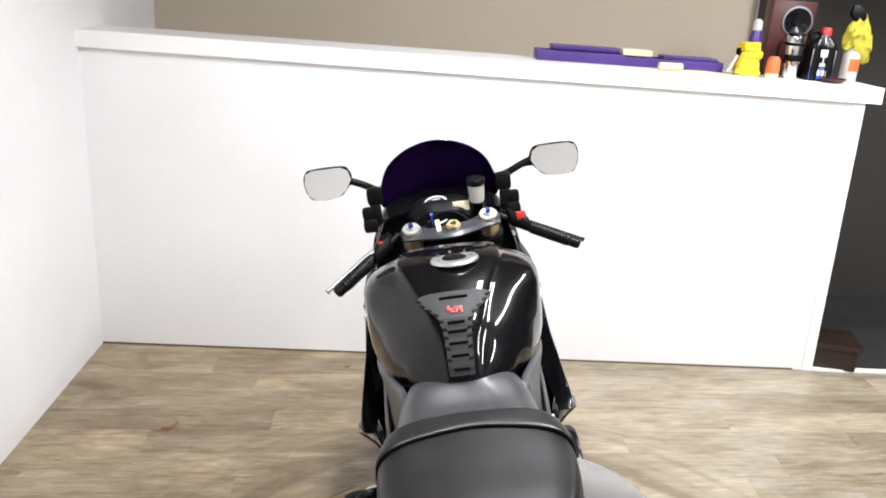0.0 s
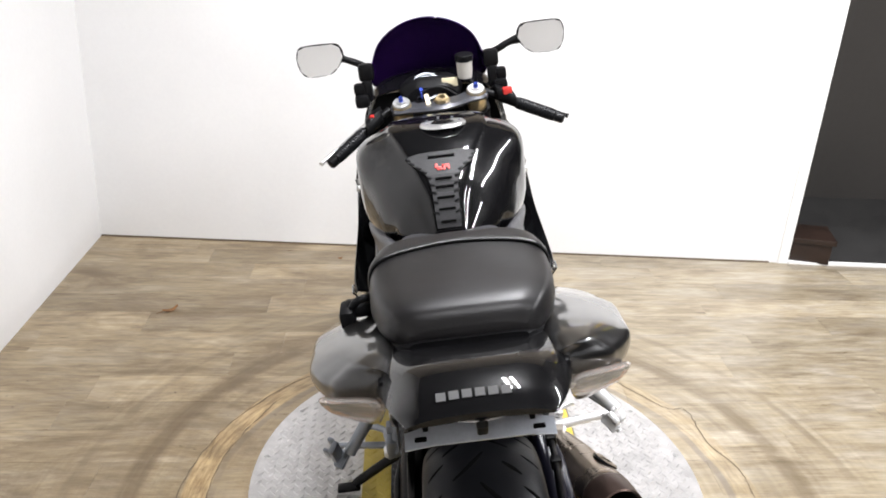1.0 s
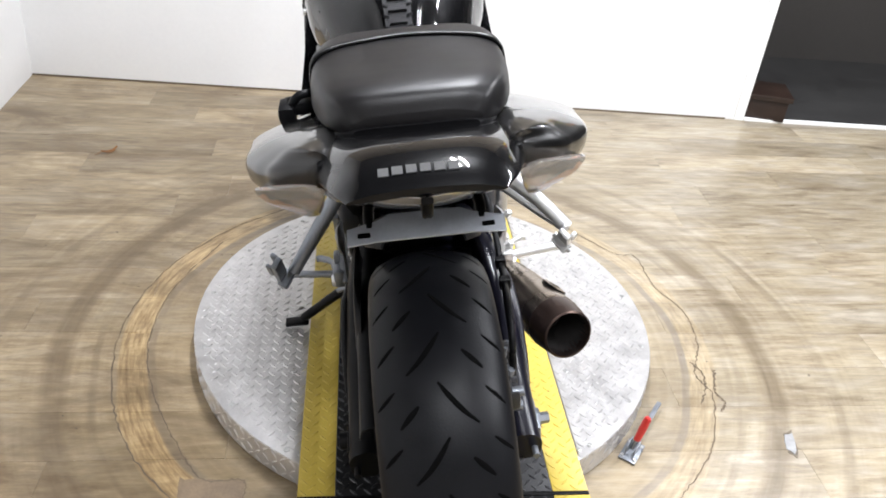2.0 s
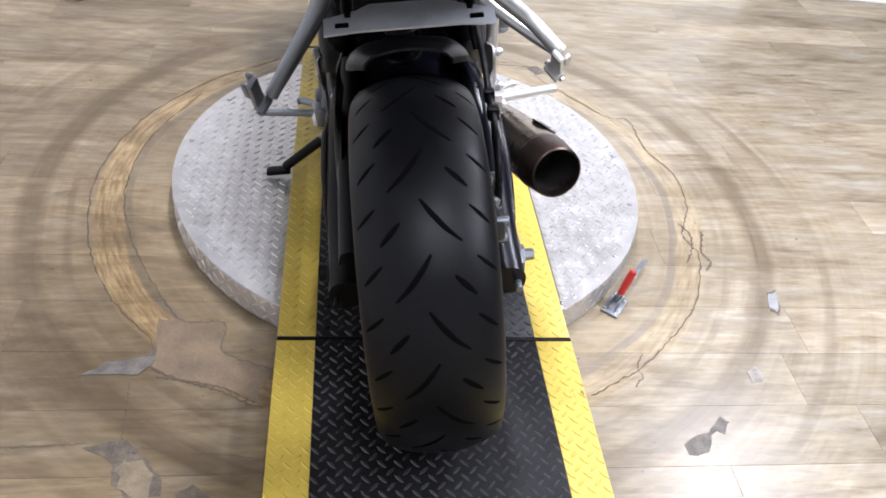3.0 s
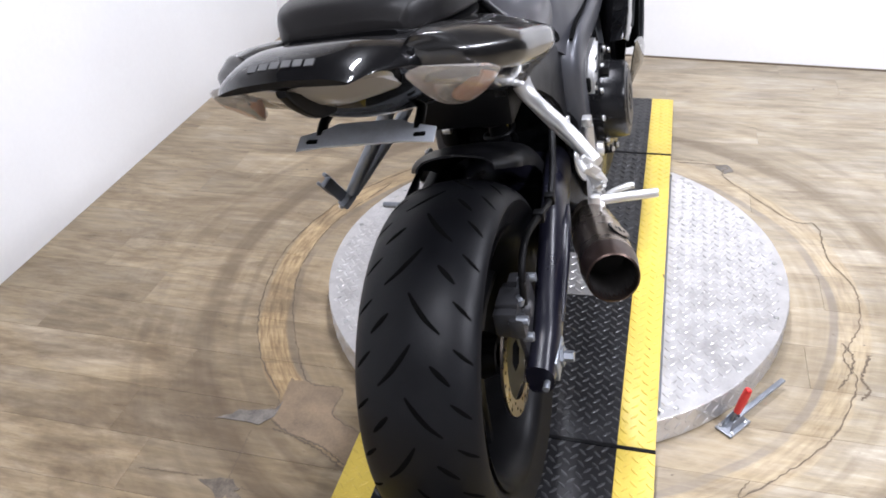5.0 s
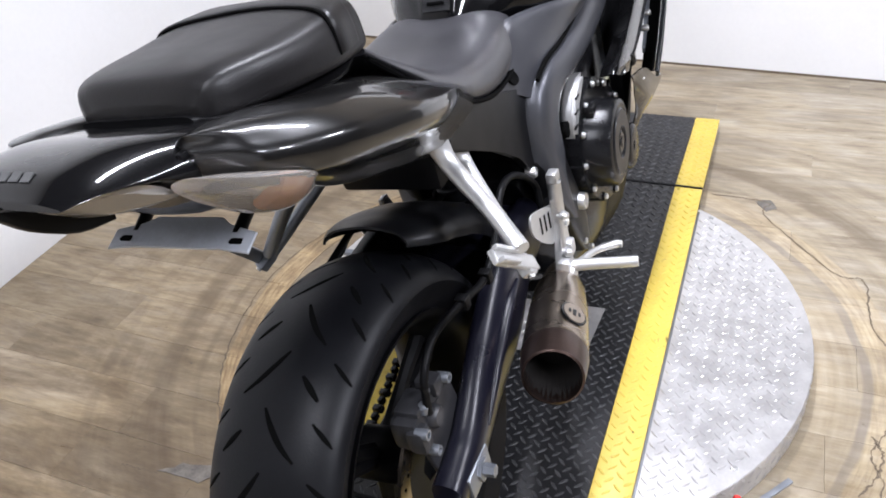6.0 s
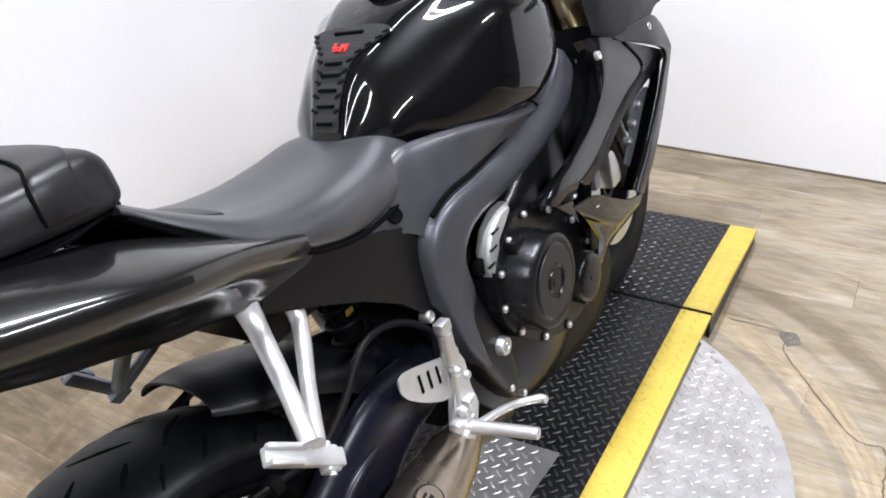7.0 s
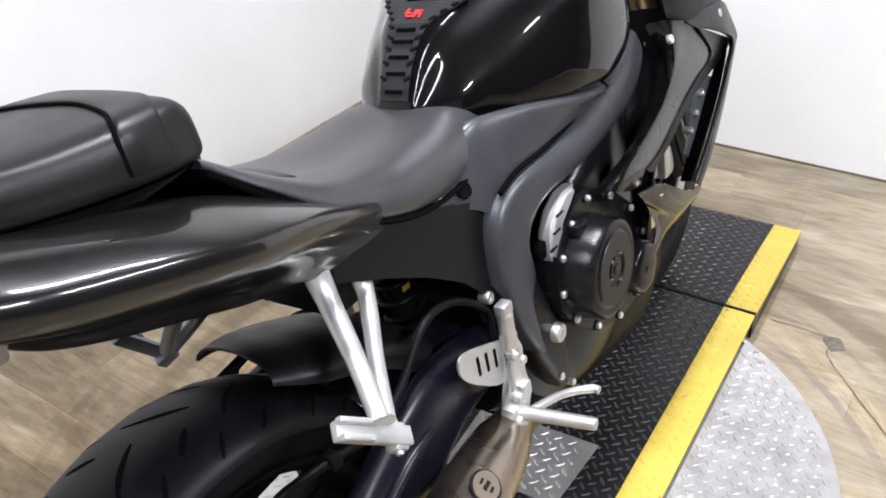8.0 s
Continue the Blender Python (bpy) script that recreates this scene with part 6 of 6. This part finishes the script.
# ---- things on the ledge ----
def ledge_z(x):
    return 1.436 + (x - XL) / (XE + 0.07 - XL) * (1.302 - 1.436) + 0.0005


def on_ledge(name, x, back, label, category, turn_=0.0, group=""):
    return thing(name, pose(x, wall_y(x) + back, ledge_z(x), 0, 2.0, math.degrees(A_WALL) + turn_) @ Matrix.Scale(0.98, 4), label, category, group)


def open_tray(th, sx, sy, h, mat):
    bm = bmesh.new()
    for cx, cy, cz, a, b, c in ((0, 0, .003, sx, sy, .006), (0, sy / 2, h / 2, sx, .006, h), (0, -sy / 2, h / 2, sx, .006, h), (sx / 2, 0, h / 2, .006, sy, h), (-sx / 2, 0, h / 2, .006, sy, h)):
        box(bm, cx, cy, cz, a, b, c, 0.0015)
    return part("tray", bm, mat, th)


t1 = on_ledge("plastic_tray", 0.50, 0.20, "purple plastic tool tray on the ledge", "tray", 2)
open_tray(t1, 0.38, 0.12, 0.045, M_PURPLE)
part("lid", boxes((0.03, 0.03, 0.056, 0.30, 0.10, 0.020, 0.003)), M_PURPLE, t1, "purple lid")
t2 = on_ledge("plastic_tray", 0.90, 0.21, "long purple and clear plastic tray", "tray", 1)
open_tray(t2, 0.44, 0.12, 0.040, M_PURPLE)
part("lid", boxes((-0.15, 0.02, 0.056, 0.13, 0.09, 0.026, 0.003)), M_CREAM, t2, "worn pale box lid")
part("liner", boxes((0.08, 0.0, 0.047, 0.24, 0.10, 0.012, 0.002)), M_PURPLE, t2)
rl = on_ledge("paper_roll", 0.86, 0.06, "small rolled cream paper on the ledge", "roll", 8)
part("roll", lathe([(.010, -.05), (.017, -.05), (.0175, 0), (.017, .05), (.010, .05)], (0, 0, .0175), (1, 0, 0), 24, closed=True), M_CREAM, rl)
ct = on_ledge("yellow_cloth", 0.98, 0.05, "flat yellow cleaning cloth hanging over the ledge", "cloth")
part("cloth", loft([[(-.11, -.03, .003), (0, -.032, .006), (.12, -.03, .003), (.12, -.03, .001), (-.11, -.03, .001)], [(-.11, .02, .004), (0, .02, .010), (.12, .02, .004), (.12, .02, .001), (-.11, .02, .001)]], 4, 3), M_CREAM, ct)
br = on_ledge("wire_brush", 1.115, 0.10, "small white-handled brush leaning on the tray", "brush", 20)
part("handle", tube([(0, 0, .012), (.025, .0, .06), (.04, .0, .085)], [.008, .007, .006]), M_MILKY, br)
part("bristles", boxes((.048, 0, .098, .03, .02, .03, .004)), M_BLACK, br)
sg = on_ledge("sponge_stack", 1.205, 0.12, "stack of wrinkled yellow sponges", "sponge")
random.seed(4)
for k in range(4):
    vs = []
    bm = bmesh.new()
    box(bm, random.uniform(-.010, .010), 0, 0.018 + k * 0.034, 0.100 - 0.007 * k, 0.07, 0.036, 0.012, None, 5)
    for v in bm.verts:
        v.co += Vector(noise.noise_vector(v.co * 60 + Vector((k * 7, 0, 0)))) * 0.011
        v.co.z = max(v.co.z, 0.0)
    part("sponge", bm, M_SPONGE, sg)
jr = on_ledge("orange_jar", 1.292, 0.08, "small orange jar with a pale base", "jar")
part("body", lathe([(0, 0), (.026, 0), (.028, .004), (.028, .02)], (0, 0, 0), (0, 0, 1), 24), M_CREAM, jr)
part("lid", lathe([(.0285, .02), (.029, .024), (.027, .075), (.018, .09), (0, .092)], (0, 0, 0), (0, 0, 1), 24), M_ORANGE, jr)
sb = on_ledge("spray_bottle", 1.265, 0.24, "purple spray can with a clear cap", "spray can")
part("can", lathe([(0, 0), (.026, 0), (.028, .004), (.028, .16), (.018, .185)], (0, 0, 0), (0, 0, 1), 28), M_PURPLE, sb)
part("cap", lathe([(.018, .185), (.021, .188), (.019, .225), (.008, .235), (0, .236)], (0, 0, 0), (0, 0, 1), 24), M_MILKY, sb)
cn = on_ledge("steel_tumbler", 1.385, 0.12, "tall polished steel tumbler with a black band and handle", "tumbler")
part("cup", lathe([(0, 0), (.028, 0), (.030, .004), (.040, .13), (.041, .175), (.039, .18), (.036, .176)], (0, 0, 0), (0, 0, 1), 36), M_CHROME, cn)
part("band", lathe([(.0372, .075), (.0382, .078), (.0392, .098), (.0382, .101)], (0, 0, 0), (0, 0, 1), 36), M_BLACK, cn)
part("band", lathe([(.0396, .138), (.0412, .14), (.0414, .15), (.04, .152)], (0, 0, 0), (0, 0, 1), 36), M_BLACK, cn)
part("handle", tube([(-.04, 0, .15), (-.066, 0, .145), (-.070, 0, .10), (-.064, 0, .06), (-.038, 0, .07)], .006, 10), M_BLACK, cn)
part("cap", lathe([(.036, .18), (.03, .19), (0, .192)], (0, 0, 0), (0, 0, 1), 30), M_BLACK, cn)
jg = on_ledge("chemical_jug", 1.505, 0.14, "grey and black labelled jug with a red cap", "jug")
part("body", loft([[(-w, -d, z), (0, -d * 1.04, z), (w, -d, z), (w, d, z), (0, d, z), (-w, d, z)] for z, w, d in ((.0, .045, .035), (.01, .052, .04), (.12, .052, .04), (.15, .050, .038), (.175, .034, .026), (.19, .018, .018))], 4, 4), M_CASE, jg)
part("label", boxes((0, -.0425, .032, .098, .002, .050, .0005)), M_LBLUE, jg, "blue label")
part("label", boxes((0, -.0425, .096, .098, .002, .072, .0005)), M_MILKY, jg, "white label")
for k in range(4):
    part("label_print", boxes((-.030 + k * .020, -.0437, .088, .013, .002, .024, .0005)), M_CASE, jg)
for k in range(4):
    part("label_print", boxes((-.028 + k * .018, -.0442, .034, .012, .0015, .022, .0003)), M_WHITE, jg)
part("cap", lathe([(.020, .188), (.022, .19), (.021, .216), (.016, .222), (0, .223)], (0.008, 0, 0), (0, 0, 1), 24), M_RED, jg, "red screw cap")
part("handle", tube([(-.045, 0, .16), (-.06, 0, .19), (-.035, 0, .205), (-.012, 0, .195)], .010, 10), M_BLACK, jg)
db = on_ledge("dark_bowl", 1.54, 0.06, "low dark plum dish on the ledge", "dish")
part("bowl", lathe([(0, .003), (.04, .003), (.055, .018), (.052, .02), (.036, .008), (0, .008)], (0, 0, 0), (0, 0, 1), 30), M_OXBLOOD, db)
rg = on_ledge("spray_bottle", 1.635, 0.13, "clear trigger bottle draped with a yellow cloth", "bottle")
part("bottle", lathe([(0, 0), (.032, 0), (.035, .006), (.035, .12), (.026, .15), (.014, .17), (.014, .20)], (0, 0, 0), (0, 0, 1), 30), M_MILKY, rg)
part("label", lathe([(.0354, .05), (.0358, .052), (.0358, .10), (.0354, .102)], (0, 0, 0), (0, 0, 1), 30, False, 3.4, 5.4), M_ORANGE, rg)
bm = bmesh.new()
bmesh.ops.create_icosphere(bm, subdivisions=4, radius=1.0)
for v in bm.verts:
    n = Vector(noise.noise_vector(v.co * 2.4)) * 0.35 + Vector(noise.noise_vector(v.co * 6)) * 0.12
    q = v.co + n
    v.co = Vector((q.x * (.058 - .018 * q.z) + .010, q.y * .042, .195 + q.z * .090 - .030 * max(0, q.x)))
part("cloth", bm, M_RAG, rg, "crumpled yellow cloth")
part("trigger", loft([[(x - w, -d, z), (x + w, -d, z), (x + w, d, z), (x - w, d, z)] for x, w, d, z in ((.0, .022, .014, .255), (-.012, .030, .014, .285), (-.020, .020, .010, .310), (-.024, .008, .006, .322))], 3, 2), M_BLACK, rg, "black trigger head")
spk = on_ledge("loudspeaker", 1.40, 0.255, "dark red lacquered loudspeaker on the ledge", "loudspeaker")
part("cabinet", boxes((0, 0, .16, .19, .085, .32, .004)), M_OXBLOOD, spk)
part("cone", lathe([(0, .004), (.018, .006), (.022, .0), (.05, .010), (.056, .012), (.060, .004), (.060, .0)], (0.02, -.0425, .235), (0, -1, 0), 36), M_CASE, spk)
part("ring", lathe([(.058, 0), (.066, .003), (.066, .006), (.058, .007)], (0.02, -.0425, .235), (0, -1, 0), 36), M_ZINC, spk)

# ---- marks on the floor ----
def sheet(name, outline, mat, z, label, uneven=0.008, seed=1):
    """A thin patch with a ragged edge; a part of the floor."""
    rng = random.Random(seed)
    p = []
    k = len(outline)
    for i in range(k):
        (x0, y0), (x1, y1) = outline[i], outline[(i + 1) % k]
        n = max(2, int(math.hypot(x1 - x0, y1 - y0) / 0.018))
        for j in range(n):
            u = j / n
            p.append((x0 + (x1 - x0) * u + rng.uniform(-uneven, uneven), y0 + (y1 - y0) * u + rng.uniform(-uneven, uneven)))
    bm = plate(p, (0, 0, z), (1, 0, 0), (0, 1, 0), 0.0012, 0.0)
    o = part(name, bm, mat, floor, label, smooth=False)
    o["kind"] = "structure"
    return o


def crack(points, wid, mat, seed, z=0.0012):
    """A ragged groove line on the floor."""
    rng = random.Random(seed)
    c = cr([(x, y, 0) for x, y in points], 14)
    g = []
    for i, p in enumerate(c):
        d = c[min(i + 1, len(c) - 1)] - c[max(i - 1, 0)]
        n = np.array((-d[1], d[0], 0)) / (np.hypot(d[0], d[1]) + 1e-9)
        w1, w2 = wid * rng.uniform(0.2, 1.3), wid * rng.uniform(0.2, 1.3)
        j = n * rng.uniform(-0.0025, 0.0025)
        g.append([tuple(p + j + n * w1 + (0, 0, z)), tuple(p + j - n * w2 + (0, 0, z))])
    bm = bmesh.new()
    grid_mesh(bm, g, False)
    o = part("crack", bm, mat, floor, "dark ragged crack in the vinyl", smooth=False)
    o["kind"] = "structure"


sheet("bare_patch", [(-0.591, 0.249), (-0.443, 0.238), (-0.434, 0.151), (-0.330, 0.095), (-0.357, 0.020), (-0.417, 0.051), (-0.524, 0.08), (-0.600, 0.125), (-0.577, 0.165)], M_BARE, 0.0004, "bare brown patch where the vinyl is gone", 0.004, 2)
sheet("filler_patch", [(-0.716, 0.087), (-0.669, 0.122), (-0.584, 0.144), (-0.575, 0.171), (-0.578, 0.119), (-0.606, 0.087), (-0.668, 0.087)], M_GLUE, 0.0012, "grey broken filler", 0.004, 3)
sheet("chip_edge", [(-0.665, -0.081), (-0.614, -0.072), (-0.562, -0.089), (-0.570, -0.106), (-0.515, -0.151), (-0.514, -0.187), (-0.547, -0.208), (-0.590, -0.181), (-0.611, -0.149), (-0.614, -0.116)], M_CHIP, 0.0004, "dark broken edge of a chipped plank", 0.009, 4)
sheet("chipped_patch", [(-0.603, -0.144), (-0.589, -0.123), (-0.560, -0.120), (-0.535, -0.137), (-0.520, -0.166), (-0.532, -0.193), (-0.554, -0.198), (-0.584, -0.175)], M_TAN, 0.0014, "bare tan chip in the vinyl", 0.008, 5)
sheet("chip_edge", [(-0.484, -0.234), (-0.474, -0.193), (-0.450, -0.176), (-0.419, -0.201), (-0.409, -0.245), (-0.422, -0.268), (-0.450, -0.276), (-0.480, -0.257)], M_CHIP, 0.0004, "dark broken edge of a chipped plank", 0.009, 6)
sheet("chipped_patch", [(-0.474, -0.223), (-0.452, -0.206), (-0.425, -0.225), (-0.419, -0.253), (-0.445, -0.269), (-0.473, -0.252)], M_TAN, 0.0014, "bare tan chip in the vinyl", 0.008, 10)
sheet("chip_edge", [(0.915, 0.360), (0.942, 0.372), (0.933, 0.309), (0.916, 0.277), (0.896, 0.294)], M_CHIP, 0.0004, "dark broken edge of a chipped plank", 0.003, 7)
sheet("filler_patch", [(0.915, 0.352), (0.937, 0.359), (0.929, 0.313), (0.912, 0.289), (0.899, 0.302)], M_PALE, 0.0014, "pale filler", 0.003, 17)
sheet("filler_patch", [(0.540, -0.108), (0.580, -0.073), (0.606, -0.060), (0.646, -0.032), (0.667, -0.040), (0.638, -0.070), (0.612, -0.078), (0.588, -0.121), (0.550, -0.129)], M_GLUE, 0.0004, "grey broken filler", 0.008, 8)
sheet("filler_patch", [(0.756, 0.095), (0.781, 0.115), (0.792, 0.089), (0.778, 0.063), (0.754, 0.064)], M_GLUE2, 0.0004, "grey broken filler", 0.003, 18)
sheet("filler_patch", [(0.47, 1.50), (0.514, 1.515), (0.53, 1.47), (0.50, 1.45)], M_GLUE, 0.0004, "grey broken filler", 0.004, 9)
for pts, w, sd in (
                   ([(-0.614, 0.070), (-0.608, 0.000), (-0.600, -0.073)], 0.0016, 21),
                   ([(-0.822, -0.086), (-0.742, -0.083), (-0.664, -0.079)], 0.0014, 22),
                   ([(-0.562, -0.089), (-0.478, -0.106), (-0.403, -0.107), (-0.329, -0.123)], 0.0012, 23),
                   ([(-0.812, 0.078), (-0.761, 0.080), (-0.712, 0.082)], 0.0018, 24),
                   ([(-0.564, 0.084), (-0.508, 0.071), (-0.461, 0.056), (-0.419, 0.041), (-0.366, 0.011), (-0.334, 0.006)], 0.003, 25),
                   ([(0.760, 0.633), (0.780, 0.587), (0.765, 0.525), (0.731, 0.466)], 0.003, 26),
                   ([(0.515, 0.151), (0.492, 0.109), (0.497, 0.082), (0.472, 0.052)], 0.0018, 27),
                   ([(-0.715, 0.086), (-0.645, 0.125), (-0.581, 0.165), (-0.706, 0.316), (-0.796, 0.505), (-0.838, 0.774), (-0.777, 1.051), (-0.617, 1.291), (-0.40, 1.47)], .0022, 11),
                   ([(-0.310, 0.098), (-0.434, 0.151), (-0.443, 0.238), (-0.536, 0.245), (-0.615, 0.356), (-0.704, 0.531), (-0.755, 0.731), (-0.732, 0.968), (-0.625, 1.223)], .0022, 12),
                   ([(-0.60, 0.12), (-0.524, 0.08), (-0.417, 0.051), (-0.357, 0.014)], .003, 13),
                   ([(0.338, 1.511), (0.505, 1.499), (0.500, 1.427), (0.682, 1.198), (0.76, 1.171), (0.771, 1.007), (0.824, 0.867), (0.813, 0.714), (0.759, 0.586), (0.776, 0.501), (0.725, 0.355), (0.65, 0.246), (0.504, 0.111), (0.365, 0.029)], .0022, 14),
                   ([(0.82, 0.60), (0.79, 0.52), (0.80, 0.47), (0.775, 0.44)], .004, 15)):
    crack(pts, w, M_JOINT, sd)
lf = thing("dry_leaf", pose(-1.135, 1.837, 0.0, 0, 0, 40), "small curled dry brown leaf on the floor", "leaf")
part("blade", shell([[(-.03, -.006, .014), (-.01, -.009, .004), (.012, -.008, .003), (.032, -.004, .016)], [(-.032, 0, .010), (-.01, 0, .002), (.012, 0, .002), (.034, 0, .012)], [(-.03, .006, .015), (-.01, .009, .006), (.012, .008, .005), (.032, .004, .018)]], 0.001, 3, 3), M_LEAF, lf)
part("stem", tube([(-.03, 0, .011), (-.045, .004, .006), (-.055, .010, .002)], .0012), M_LEAF, lf)
fk = thing("dry_leaf", pose(-0.492, 2.354, 0.0, 0, 0, 10), "tiny dark scrap of leaf near the wall", "leaf")
part("blade", shell([[(-.010, -.006, .004), (.0, -.007, .002), (.010, -.004, .005)], [(-.010, .006, .005), (.0, .007, .002), (.010, .004, .006)]], 0.001, 3, 3), M_LEAF, fk)

# ---- floor planks, each a piece ----
PL, PW = 0.914, 0.1524


def plank_mesh():
    bm = bmesh.new()
    box(bm, 0, 0, -0.006, PL - 0.0004, PW - 0.0004, 0.012)
    top = [e for e in bm.edges if all(v.co.z > -0.001 for v in e.verts)]
    bmesh.ops.bevel(bm, geom=top, offset=0.0004, segments=1, affect="EDGES")
    me = bpy.data.meshes.new("plank")
    bm.to_mesh(me)
    bm.free()
    me.materials.append(M_FLOOR)
    return me


pm = plank_mesh()
rng = random.Random(9)
for j in range(40):
    y = wall_y(0) + 0.12 - PW * (j + 0.5)
    off = rng.uniform(0, PL)
    for i in range(9):
        x = XL - off + PL * (i + 0.5)
        if x - PL / 2 > XR or y < YB or x + PL / 2 < XL:
            continue
        o = new("plank", pm)
        o.parent = floor
        lo, hi = max(x - PL / 2, XL - 0.04), min(x + PL / 2, XR + 0.04)
        o.location, o.scale = ((lo + hi) / 2, y, 0), ((hi - lo) / PL, 1, 1)
        o.rotation_euler = (0, 0, 0)
